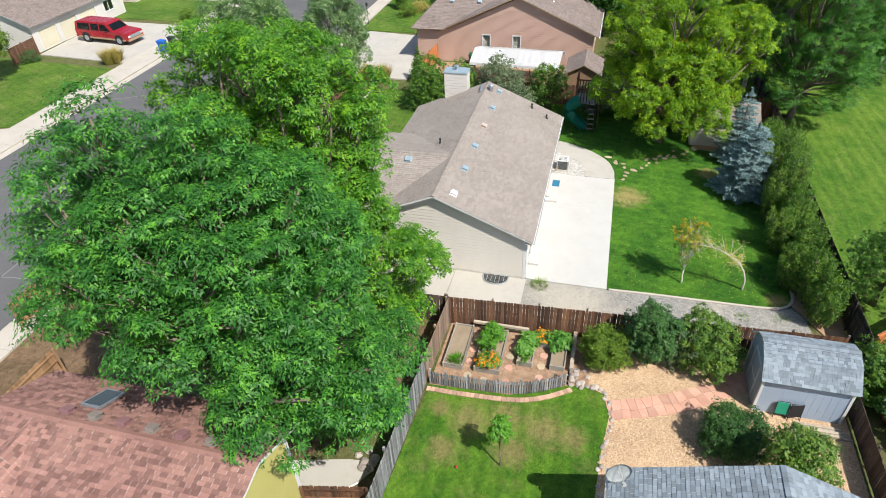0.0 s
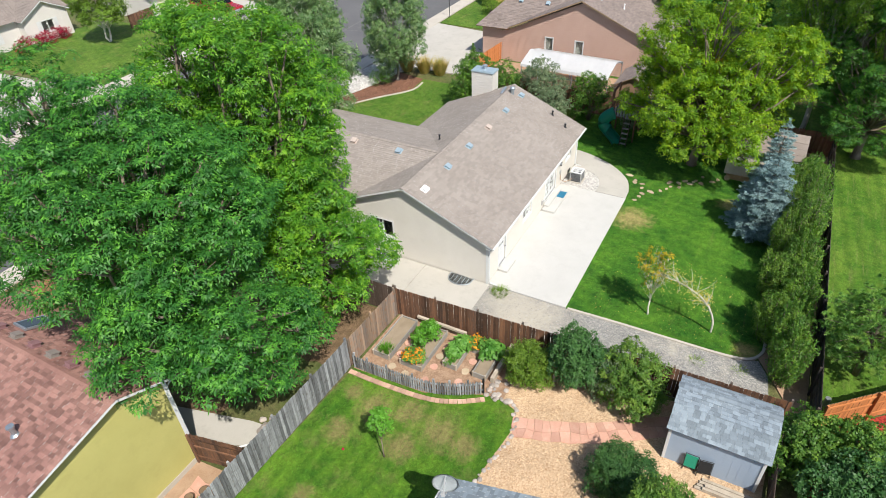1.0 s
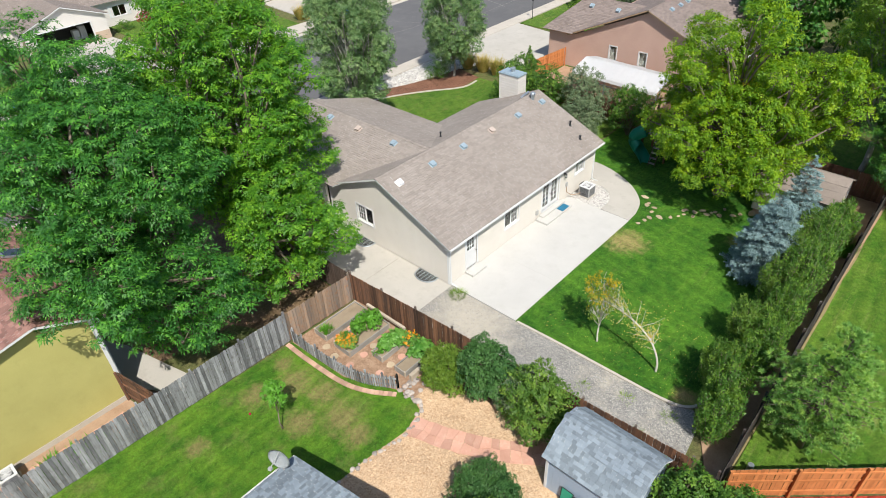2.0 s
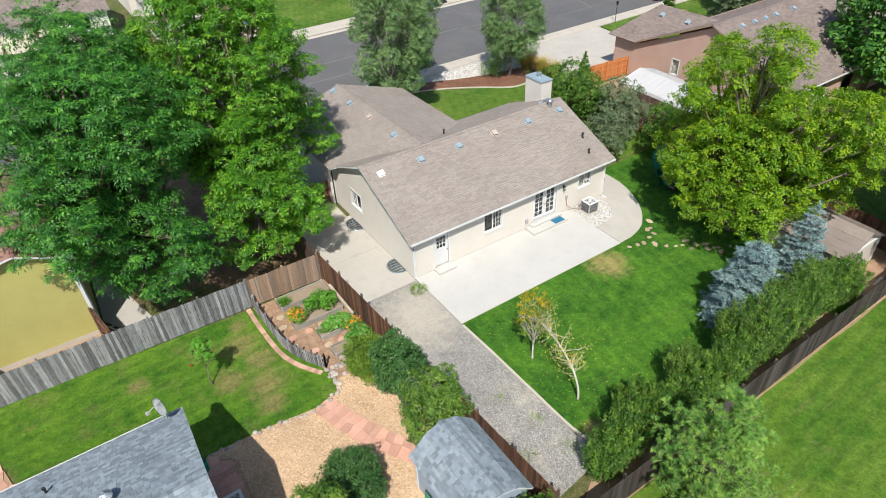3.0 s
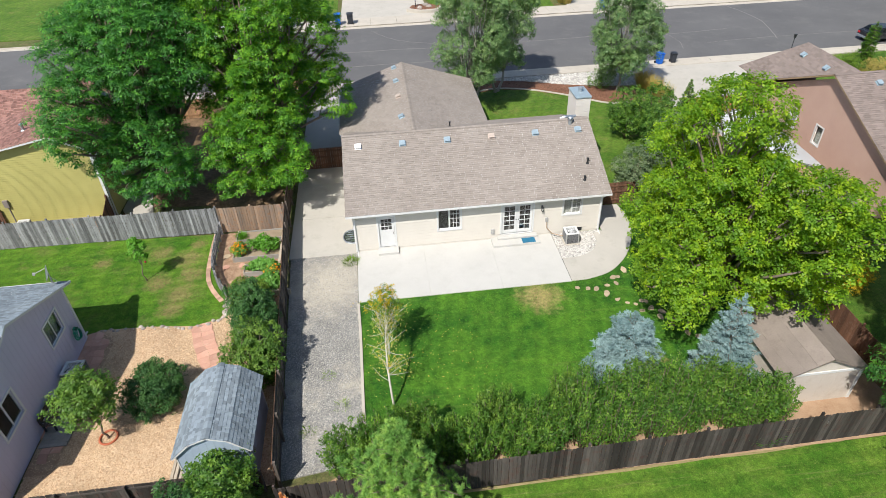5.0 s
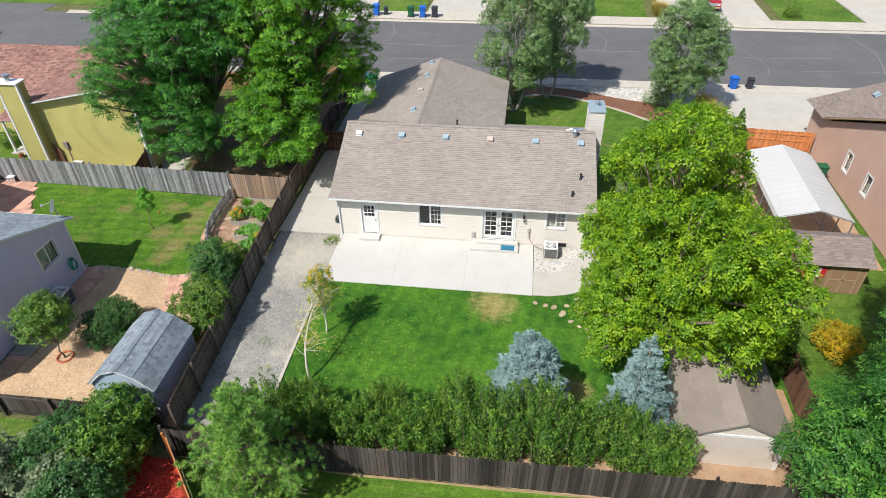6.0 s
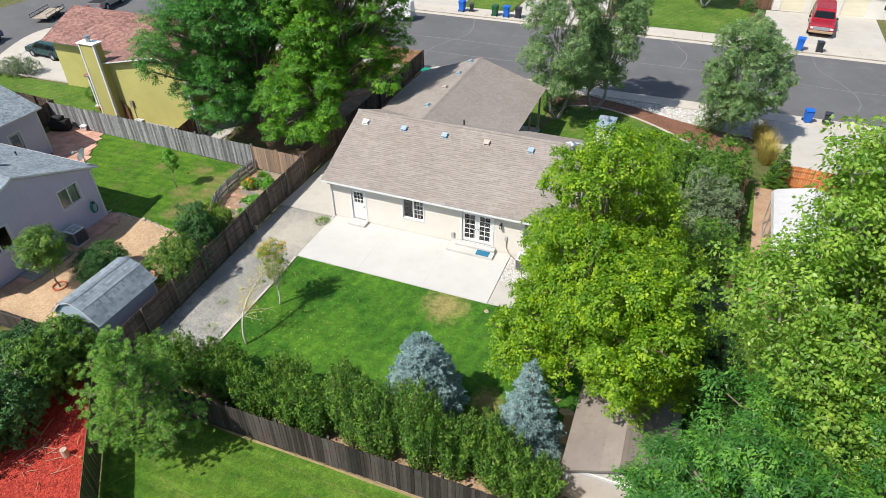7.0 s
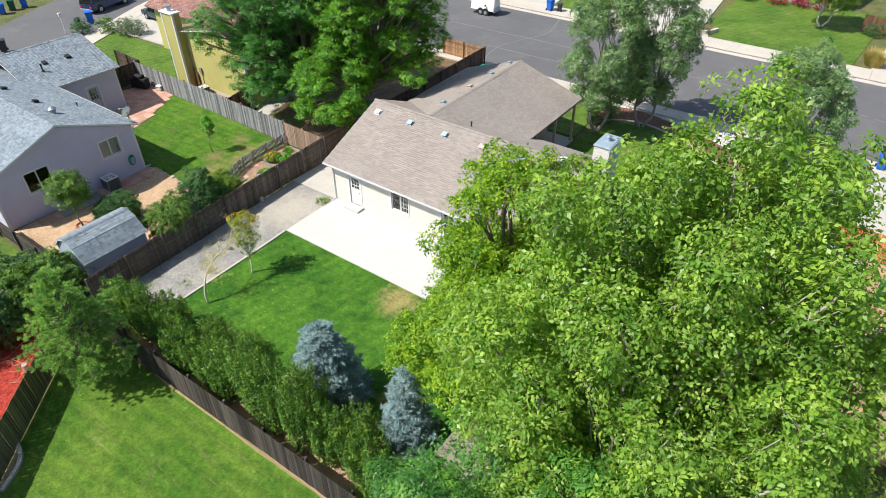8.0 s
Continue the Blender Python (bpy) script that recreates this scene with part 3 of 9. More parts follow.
def window(house, m, x0, z0, x1, z1, sashes=2, grid=None, trim=0.09, curtain=False, colour=None, shutters=None, slide=True):
    """A window in a wall's opening: casing, sashes, panes, glazing bars and a sill. grid: (sashes that carry bars, columns, rows)."""
    colour = colour or M_WHITE
    w = part("window", boxes((x0 - trim, x1 + trim, -0.045, 0.0, z1, z1 + trim), (x0 - trim, x1 + trim, -0.055, 0.0, z0 - trim, z0),
                             (x0 - trim, x0, -0.045, 0.0, z0, z1), (x1, x1 + trim, -0.045, 0.0, z0, z1)), colour, house, m=m)
    wide = (x1 - x0) / sashes
    f = 0.045
    for k in range(sashes):
        a, b, back = x0 + k * wide, x0 + (k + 1) * wide, 0.03 + 0.012 * (k % 2)
        part("window_frame", boxes((a, b, back, back + 0.04, z0, z0 + f), (a, b, back, back + 0.04, z1 - f, z1),
                                   (a, a + f, back, back + 0.04, z0 + f, z1 - f), (b - f, b, back, back + 0.04, z0 + f, z1 - f)), colour, w)
        pane = part("pane", boxes((a + f, b - f, back + 0.016, back + 0.022, z0 + f, z1 - f)), M_GLASS, w)
        pane.visible_shadow = False
        if grid and k in grid[0]:
            for c in range(1, grid[1]):
                x = a + f + (b - a - 2 * f) * c / grid[1]
                part("glazing_bar", boxes((x - 0.011, x + 0.011, back + 0.006, back + 0.03, z0 + f, z1 - f)), colour, w)
            for c in range(1, grid[2]):
                z = z0 + f + (z1 - z0 - 2 * f) * c / grid[2]
                part("glazing_bar", boxes((a + f, b - f, back + 0.007, back + 0.029, z - 0.011, z + 0.011)), colour, w)
    if curtain:
        bm = bmesh.new()
        n = 14
        for i in range(n):
            u = x0 + (x1 - x0) * i / n
            box(bm, u, u + (x1 - x0) / n, 0.19 + 0.02 * (i % 2), 0.20 + 0.02 * (i % 2), z0 - 0.05, z1 + 0.05)
        part("curtain", bm, M_CURTAIN, w)
    if shutters:
        for s in (-1, 1):
            c = x0 - trim - 0.24 if s < 0 else x1 + trim + 0.24
            bm = boxes((c - 0.2, c + 0.2, -0.05, -0.005, z0 - trim, z1 + trim))
            for i in range(9):
                z = z0 + (z1 - z0) * (i + 0.5) / 9
                box(bm, c - 0.16, c + 0.16, -0.062, -0.045, z - 0.03, z + 0.02)
            part("shutter", bm, shutters, w)
    return w


def door(house, m, x0, z0, x1, z1, leaves=1, lights=None, colour=None, knob=1, trim=0.1):
    """A door with its casing; lights: (columns, rows, lowest, highest) of the glazed part."""
    colour = colour or M_WHITE
    d = part("door", boxes((x0 - trim, x1 + trim, -0.045, 0.0, z1, z1 + trim), (x0 - trim, x0, -0.045, 0.0, z0, z1), (x1, x1 + trim, -0.045, 0.0, z0, z1),
                           (x0 - 0.02, x1 + 0.02, -0.06, 0.06, z0 - 0.04, z0)), M_WHITE, house, m=m)
    wide = (x1 - x0) / leaves
    for k in range(leaves):
        a, b = x0 + k * wide + 0.006, x0 + (k + 1) * wide - 0.006
        bm = bmesh.new()
        holes = []
        if lights:
            cols, rows, lo, hi = lights
            ax, bx = a + 0.14, b - 0.14
            holes = [(ax, z0 + lo, bx, z0 + hi)]
        for r in minus((a, z0 + 0.005, b, z1 - 0.004), holes):
            box(bm, r[0], r[2], 0.03, 0.075, r[1], r[3])
        leaf = part("door_leaf", bm, colour, d)
        if lights:
            pane = part("pane", boxes((ax, bx, 0.048, 0.056, z0 + lo, z0 + hi)), M_GLASS, d)
            pane.visible_shadow = False
            for c in range(1, cols):
                x = ax + (bx - ax) * c / cols
                part("glazing_bar", boxes((x - 0.013, x + 0.013, 0.034, 0.07, z0 + lo, z0 + hi)), colour, d)
            for c in range(1, rows):
                z = z0 + lo + (hi - lo) * c / rows
                part("glazing_bar", boxes((ax, bx, 0.035, 0.069, z - 0.013, z + 0.013)), colour, d)
        if k == knob - 1 or leaves > 1:
            kx = b - 0.07 if (leaves == 1 or k == 0) else a + 0.07
            bm = bmesh.new()
            cyl(bm, (kx, 0.03, z0 + 0.98), (kx, -0.035, z0 + 0.98), 0.012)
            bmesh.ops.create_uvsphere(bm, u_segments=10, v_segments=6, radius=0.032, matrix=Matrix.Translation((kx, -0.05, z0 + 0.98)))
            part("door_handle", bm, M_DARKMETAL, d, "dark metal door knob")
    return d


def roof_slope(house, pts, material, single=None, pieces=0, course=0.145, wide=0.31, deck=None, stretch_u=(0.0, 1.0), thick=0.1, name="roof"):
    """One roof plane: a deck and shingles laid in courses from the eave up. pts: eave start, eave end, then on round the outline."""
    o = Vector(pts[0])
    u = (Vector(pts[1]) - o).normalized()
    nrm = u.cross(Vector(pts[2]) - o).normalized()
    v = nrm.cross(u)
    m = Matrix.Identity(4)
    m.col[0], m.col[1], m.col[2], m.col[3] = (*u, 0), (*v, 0), (*nrm, 0), (*o, 1)
    flat = [((Vector(p) - o).dot(u), (Vector(p) - o).dot(v)) for p in pts]
    ob = part(name, prism(bmesh.new(), flat, -thick, 0.0), deck or M_WHITE, house, m=m)
    u_hi, u_lo = max(p[0] for p in flat), min(p[0] for p in flat)
    v_hi = max(p[1] for p in flat)
    rng = random.Random(len(bpy.data.objects))
    verts, faces, singles = [], [], 0
    shared = {}
    rows = int(math.ceil((v_hi + 0.02) / course))
    for r in range(rows - 1, -1, -1):
        v0 = -0.02 + r * course
        x = u_lo - rng.uniform(0, wide)
        while x < u_hi:
            w = wide * rng.choice((0.7, 1.0, 1.0, 1.35))
            cell = [(x + 0.003, v0), (x + w - 0.003, v0), (x + w - 0.003, v0 + course + 0.03), (x + 0.003, v0 + course + 0.03)]
            lift = rng.choice((0.0, 0.0, 0.004, 0.008))
            low = lambda q: 0.017 + lift - 0.012 * (q[1] - v0) / course
            x0 = x
            x += w
            grown = [(flat[0][0] - 0.02, flat[0][1] - 0.03), (flat[1][0] + 0.02, flat[1][1] - 0.03), *flat[2:]]
            poly = clip_to(cell, grown)
            if not poly:
                continue
            whole = len(poly) == 4 and abs(poly[0][0] - poly[1][0]) + abs(poly[1][0] - poly[2][0]) > w * 0.95 and x0 > u_lo + 0.02 and x0 + w < u_hi - 0.02 and v0 + course < v_hi - 0.2
            if single and whole and singles < pieces and stretch_u[0] <= (x0 - u_lo) / (u_hi - u_lo) <= stretch_u[1]:
                key = (round(w, 3), lift)
                if key not in shared:
                    q = [(0, 0), (w - 0.006, 0), (w - 0.006, course + 0.03), (0, course + 0.03)]
                    tops = [(a, b, 0.017 + lift - 0.012 * b / course) for a, b in q]
                    vs = tops + [(a, b, -0.002) for a, b in q]
                    shared[key] = raw("shingle", vs, [(0, 1, 2, 3), (4, 5, 1, 0), (5, 6, 2, 1), (7, 4, 0, 3)], single)
                piece("shingle", shared[key], ob, Matrix.Translation((x0 + 0.003, v0, 0)))
                singles += 1
                continue
            k = len(verts)
            c = len(poly)
            verts += [(p[0], p[1], low(p)) for p in poly] + [(p[0], p[1], -0.002) for p in poly]
            faces.append(tuple(range(k, k + c)))
            faces += [(k + c + i, k + c + (i + 1) % c, k + (i + 1) % c, k + i) for i in range(c) if poly[i][1] + poly[(i + 1) % c][1] < 2 * v0 + 0.04]
    ob2 = new("shingles", raw("shingles", verts, faces, material))
    ob2.parent = ob
    ob2["kind"] = "stuff"
    return ob, m


def ridge_caps(house, p0, p1, material, half=0.14, drop=0.05):
    """Folded cap shingles, one over the next, along a ridge or hip."""
    p0, p1 = Vector(p0), Vector(p1)
    d = (p1 - p0).normalized()
    s = d.cross(Vector((0, 0, 1))).normalized()
    up = s.cross(d)
    a, b = Vector((0, 0, 0)), d * 0.21
    rise0, rise1 = 0.045, 0.03
    v = (a + s * half + up * (rise0 - drop), a + up * rise0, a - s * half + up * (rise0 - drop), b + s * half + up * (rise1 - drop), b + up * rise1, b - s * half + up * (rise1 - drop),
         a + s * half + up * (rise0 - drop - 0.02), a - s * half + up * (rise0 - drop - 0.02))
    mesh = raw("ridge_cap", v, ((0, 3, 4, 1), (1, 4, 5, 2), (6, 0, 1), (1, 2, 7), (6, 1, 7)), material)
    for i in range(int((p1 - p0).length / 0.16)):
        piece("ridge_cap", mesh, house, Matrix.Translation(p0 + d * 0.16 * i))


def gutter(house, p0, p1, material=None, size=0.085):
    m, length = wall_frame(p0[:2], p1[:2])
    m = Matrix.Translation((0, 0, p0[2])) @ m
    return part("gutter", boxes((0, length, -size, 0.0, -size, -size + 0.012), (0, length, -size - 0.008, -size, -size, 0.0), (0, length, -0.008, 0.0, -size, 0.0),
                                (-0.006, 0, -size, 0.0, -size, 0.0), (length, length + 0.006, -size, 0.0, -size, 0.0)), material or M_WHITE, house, m=m)


def downspout(house, x, y, z, out=(0, -1), reach=0.45, material=None):
    d = Vector((*out, 0))
    p = Vector((x, y, 0))
    bm = bmesh.new()
    tube(bm, [p + d * reach + Vector((0, 0, z - 0.08)), p + d * 0.1 + Vector((0, 0, z - 0.35)), p + d * 0.07 + Vector((0, 0, z - 0.5)), p + d * 0.07 + Vector((0, 0, 0.25)), p + d * 0.12 + Vector((0, 0, 0.1)), p + d * 0.5 + Vector((0, 0, 0.05))], [0.04] * 6, 6)
    return part("downspout", bm, material or M_WHITE, house)


def fence(label, p0, p1, high, material, group="", board=0.14, gap=0.01, rail_side=1, post_every=2.4, post_high=0.05, flat_top=False, z=0.0, skip=(), rough=1.0, back=None):
    """A board fence: every board, rail and post is a part."""
    m, length = wall_frame(p0, p1)
    f = thing("fence", label, "fence", Matrix.Translation((0, 0, z)) @ m, group)
    t = 0.018
    c = 0.0 if flat_top else 0.03
    shape = [(0, 0.03), (board, 0.03), (board, high - c), (board - c, high), (c, high), (0, high - c)]
    vs = [(x, 0, zz) for x, zz in shape] + [(x, t, zz) for x, zz in shape]
    k = len(shape)
    fs = [tuple(range(k)), tuple(range(2 * k - 1, k - 1, -1))] + [(k + i, k + (i + 1) % k, (i + 1) % k, i) for i in range(k)]
    mesh = raw("board", vs, fs, material)
    if back:
        mesh.materials.append(back)
        mesh.polygons[1 if rail_side > 0 else 0].material_index = 1
    frame_wood = back or material
    rng = random.Random(int(abs(p0[0] * 31 + p0[1] * 17 + length * 7)))
    x = 0.0
    while x < length - board * 0.5:
        if not any(a <= x <= b for a, b in skip):
            piece("board", mesh, f, Matrix.Translation((x, rng.uniform(-0.004, 0.004), rng.uniform(-0.025, 0.012) * rough)) @ Matrix.Rotation(rng.uniform(-0.008, 0.008) * rough, 4, 'Y') @ Matrix.Rotation(rng.uniform(-0.02, 0.02) * rough, 4, 'Z'))
        x += board + gap
    side = t if rail_side > 0 else -0.04
    posts = max(2, int(round(length / post_every)) + 1)
    post = raw("post", *solid(0.09, 0.09, high + post_high), frame_wood)
    for i in range(posts):
        piece("post", post, f, Matrix.Translation((length * i / (posts - 1), side + (0.085 if rail_side > 0 else -0.045), 0)))
    rail = raw("rail", *solid(length, 0.04, 0.09, False), frame_wood)
    for zz in ((0.3, high * 0.55, high - 0.3) if high > 1.5 else (0.2, high - 0.25)):
        piece("rail", rail, f, Matrix.Translation((0, side, zz)))
    return f


def solid(w, d, h, centred=True):
    """Corners and faces of a plain bar."""
    x0, x1, y0, y1 = (-w / 2, w / 2, -d / 2, d / 2) if centred else (0, w, 0, d)
    v = [(x0, y0, 0), (x1, y0, 0), (x1, y1, 0), (x0, y1, 0), (x0, y0, h), (x1, y0, h), (x1, y1, h), (x0, y1, h)]
    return v, [(3, 2, 1, 0), (4, 5, 6, 7), (0, 1, 5, 4), (1, 2, 6, 5), (2, 3, 7, 6), (3, 0, 4, 7)]


def scatter(name, shape, faces, where, sizes, material, label, category, tilt=1.0, seed=3, squash=1.0, parent=None):
    """Many small pieces joined into one mesh: stones, chips, blades."""
    rng = np.random.default_rng(seed)
    n, k = len(where), len(shape)
    a = rng.uniform(0, math.tau, n)
    q = rng.normal(size=(n, 3)) * tilt
    z = np.stack([q[:, 0] * 0.5, q[:, 1] * 0.5, np.ones(n)], 1)
    z /= np.linalg.norm(z, axis=1, keepdims=True)
    x = np.stack([np.cos(a), np.sin(a), np.zeros(n)], 1)
    x -= z * (x * z).sum(1, keepdims=True)
    x /= np.linalg.norm(x, axis=1, keepdims=True)
    y = np.cross(z, x)
    s = np.asarray(shape)[None] * sizes[:, None, None] * rng.uniform(0.75, 1.25, (n, 1, 3))
    v = where[:, None] + s[..., 0:1] * x[:, None] + s[..., 1:2] * y[:, None] + s[..., 2:3] * z[:, None] * squash
    return joined(name, v.reshape(-1, 3), np.asarray(faces), k, n, material, label, category, parent)


def joined(name, verts, faces, k, n, material, label="", category="", parent=None):
    """n copies of a small shape of k corners as one mesh."""
    side = faces.shape[1]
    idx = (faces[None] + (np.arange(n) * k)[:, None, None]).reshape(-1)
    me = bpy.data.meshes.new(name)
    me.vertices.add(len(verts))
    me.vertices.foreach_set("co", verts.astype(np.float32).ravel())
    me.loops.add(len(idx))
    me.loops.foreach_set("vertex_index", idx.astype(np.int32))
    polys = len(idx) // side
    me.polygons.add(polys)
    me.polygons.foreach_set("loop_start", np.arange(0, len(idx), side, dtype=np.int32))
    me.update(calc_edges=True)
    me.materials.append(material)
    ob = new(name, me)
    ob.parent = parent
    if label:
        tagged(ob, label, category, "", "stuff")
    return ob


PEBBLE = ([(1, 0, 0), (0, 0.8, 0), (-1, 0, 0), (0, -0.8, 0), (0.1, 0.1, 0.6), (0, 0, -0.5)], [(0, 1, 4), (1, 2, 4), (2, 3, 4), (3, 0, 4), (1, 0, 5), (2, 1, 5), (3, 2, 5), (0, 3, 5)])
CHIP = ([(-1, -0.35, 0), (1, -0.25, 0.05), (0.9, 0.35, 0.12), (-0.9, 0.3, 0.03)], [(0, 1, 2, 3)])
BLADE = ([(-0.12, 0, 0), (0.12, 0, 0), (0.2, 0.12, 1.0), (-0.5, 0, 0), (-0.3, 0.05, 0), (-0.75, -0.2, 0.85)], [(0, 1, 2), (3, 4, 5)])


def spread(poly, n, z, seed, keep=None):
    """n points strewn over an outline."""
    rng = np.random.default_rng(seed)
    p = np.asarray(poly)
    lo, hi = p.min(0), p.max(0)
    pts = rng.uniform(lo, hi, (n * 3, 2))
    pts = pts[inside(pts, poly)][:n]
    if keep is not None:
        pts = pts[keep(pts)]
    return np.concatenate([pts, np.full((len(pts), 1), z)], 1)

# ---- ground, paths and street ----
sheet("ground", [(-260, -260), (320, -260), (320, 320), (-260, 320)], -0.6, -0.05, M_WILD, "rough dry grass and soil between the lots", "ground")
BACK_LAWN = [(0.05, -4.3), (0.18, -9.0), (0.24, -12.9), (0.62, -13.7), (1.6, -14.0), (9, -14.3), (17.2, -13.6), (22.9, -13.0), (23.1, 2.4), (17.9, 2.4), (14.4, 2.4), (12.0, -4.2)]
sheet("back_lawn", BACK_LAWN, -0.2, 0.0, M_LAWN, "mown green back lawn with dry brown patches", "lawn")
HEDGE_BED = [(-3.0, -15.9), (23, -15.9), (22.9, -13.0), (17.2, -13.6), (9, -14.3), (1.6, -14.0), (0.7, -13.75), (-0.2, -14.3)]
sheet("hedge_bed", HEDGE_BED, -0.2, 0.012, M_TANSOIL, "bare reddish soil under the hedge", "soil")
GRAVEL = [(-3.85, -0.05), (-3.2, -14.6), (-0.3, -14.25), (0.5, -13.75), (0.1, -12.8), (0.06, -9.0), (0.0, -4.4), (0.0, -0.05)]
sheet("gravel_drive", GRAVEL, -0.2, 0.006, M_GRAVEL, "grey gravel parking strip along the fence", "gravel")
strip_line = smooth_line([(0.02, -4.6), (0.1, -7), (0.14, -10), (0.2, -12.4), (0.45, -13.4), (1.1, -13.85), (1.9, -13.9)], 5)
tagged(part("concrete_edging", strip(bmesh.new(), strip_line, 0.13, -0.1, 0.07), M_WALK), "narrow concrete edging between lawn and gravel", "edging", "", "structure")
# the side drive, its sections told apart by joints
side = thing("side_drive", "pale beige concrete drive beside the house", "driveway", kind="structure")
for i, (ya, yb) in enumerate(((-0.12, 3.9), (3.92, 8.0), (8.02, 12.2), (12.22, 18.4), (18.42, 24.55))):
    part("concrete_slab", boxes((-3.95, -0.02 if yb < 10 else -0.27, ya, yb, -0.2, 0.03), bevel=0.008), M_CONC_OLD, side)
# the patio: three big slabs, a rounded end and the stone bed for the air conditioner
patio = thing("patio", "bright pale concrete patio with a rounded end", "patio", kind="structure")
for xa, xb in ((0.03, 3.9), (3.903, 7.85), (7.853, 11.62)):
    part("concrete_slab", boxes((xa, xb, -4.48, -0.01, -0.15, 0.05), bevel=0.004), M_CONC, patio)
arc = [(11.64, -4.46)] + [(p.x, p.y) for p in smooth_line([(12.6, -4.42), (14.0, -3.95), (15.3, -2.75), (16.15, -1.3), (16.65, 0.2), (16.75, 1.6)], 5)] + [(16.6, 2.5), (14.75, 2.5), (14.75, -0.2)]
bed_arc = [(p.x, p.y) for p in smooth_line([(14.15, -0.35), (14.1, -1.15), (13.6, -1.95), (12.7, -2.4), (11.66, -2.45)], 4)]
part("concrete_slab", prism(bmesh.new(), arc + bed_arc + [(11.64, -2.46)], -0.15, 0.035), M_CONC_OLD, patio, "older beige concrete with a rounded edge")
STONEBED = [(11.66, -0.03), (11.66, -2.43), *reversed(bed_arc[:-1]), (14.7, -0.2), (14.7, -0.03)]
part("stone_bed", prism(bmesh.new(), STONEBED, -0.15, 0.012), M_ROCKBED, patio, "grey river stones")
scatter("river_stones", *PEBBLE, spread(STONEBED, 900, 0.022, 5), np.random.default_rng(2).uniform(0.025, 0.06, 900)[:len(spread(STONEBED, 900, 0.015, 5))], M_PALEROCK, "loose grey river stones in the bed", "stones", 0.5)
part("expansion_joint", boxes((11.622, 11.638, -4.45, -2.45, 0.0, 0.052)), M_DARKMETAL, patio)

# the western neighbour's garden
PATIO_W = [(-26.8, 4.0), (-27.4, 0.3), (-23.8, -0.2), (-23.8, -4.9), (-20.2, -4.9), (-20.15, -1.6), (-20.5, -0.3), (-21.6, 1.4), (-22.3, 2.6), (-23.1, 4.0)]
sheet("patio_bed", PATIO_W, -0.2, 0.004, M_TANSOIL, "reddish sand under the flagstones", "soil")
WLAWN = [(-23.0, 3.9), (-22.2, 2.6), (-21.5, 1.4), (-20.4, -0.3), (-20.05, -1.6), (-20.1, -4.95), (-13.4, -4.95), (-13.2, -4.6), (-10.5, -4.72), (-8.3, -5.0), (-7.2, -4.7), (-6.95, -3.9), (-7.0, -3.2), (-8.15, -0.6), (-8.35, 3.15)]
sheet("west_lawn", WLAWN, -0.2, 0.0, M_LAWN_W, "green lawn with worn brown patches", "lawn")
CHIPS = [(-13.5, -14.7), (-3.4, -14.7), (-4.0, -4.0), (-6.9, -4.0), (-7.2, -4.7), (-8.3, -5.0), (-10.5, -4.72), (-13.2, -4.6), (-13.45, -4.9)]
sheet("wood_chip_bed", CHIPS, -0.2, 0.005, M_CHIPS, "tan wood chip ground cover", "mulch")
GARDEN = [(-8.35, 3.15), (-8.15, -0.6), (-7.0, -3.2), (-6.9, -4.0), (-4.0, -4.0), (-4.15, 3.1)]
sheet("garden_ground", GARDEN, -0.2, 0.008, M_GARDEN, "brown mulched soil round the raised beds", "soil")
sheet("house_strip", [(-13.55, -13.0), (-12.4, -13.0), (-12.2, -5.6), (-12.6, -4.95), (-13.5, -4.95)], -0.2, 0.011, M_TANSOIL, "reddish paving soil along the lavender house", "soil")
# neighbouring ground
sheet("north_west_yard", [(-15.2, 3.7), (-4.3, 3.35), (-4.4, 25), (-15.2, 25)], -0.2, -0.01, M_SHADEYARD, "shaded bare earth with thin grass", "soil")
sheet("shaded_grass", [(-13.6, 3.75), (-9.2, 3.55), (-8.8, 5.0), (-9.6, 6.6), (-13.4, 7.0)], -0.2, 0.0, M_WILD, "thin dry grass behind the fence", "grass")
sheet("park_lawn", [(-2.6, -16.15), (23, -15.8), (60, -15.6), (90, -90), (-9.4, -90), (-9.4, -25.6), (5.75, -25.6)], -0.2, -0.012, M_LAWN_P, "wide mown lawn beyond the rear fence", "lawn")
strip_rng = random.Random(19)
ragged = [(-2.6 + 1.1 * i, -16.12 + 0.0105 * i + strip_rng.uniform(-0.07, 0.09)) for i in range(44)]
sheet("fence_strip", ragged + [(46, -15.62), (23, -15.78), (-2.6, -16.04)], -0.2, 0.006, M_STRAW, "dry straw-coloured strip at the foot of the rear fence", "soil")
sheet("red_mulch_yard", [(-9.0, -16.2), (-2.75, -16.2), (5.6, -25.5), (-9, -25.5)], -0.2, -0.008, M_REDMULCH, "bright red shredded mulch", "mulch")
sheet("south_west_lawn", [(-60, -15.1), (-9.4, -15.1), (-9.4, -90), (-60, -90)], -0.2, -0.006, M_LAWN_F, "green lawn behind the lavender house", "lawn")
sheet("front_lawn", [(8.9, 10.0), (24.0, 10.0), (24.0, 17.9), (21.3, 17.6), (18.5, 19.6), (15.5, 21.4), (12.6, 22.2), (10.6, 21.6), (9.3, 17.0)], -0.2, 0.0, M_LAWN_F, "green front lawn", "lawn")
sheet("side_lawn", [(14.6, 2.6), (23.0, 2.6), (24.0, 10.0), (14.6, 10.0)], -0.2, 0.0, M_LAWN_F, "strip of lawn beside the house", "lawn")
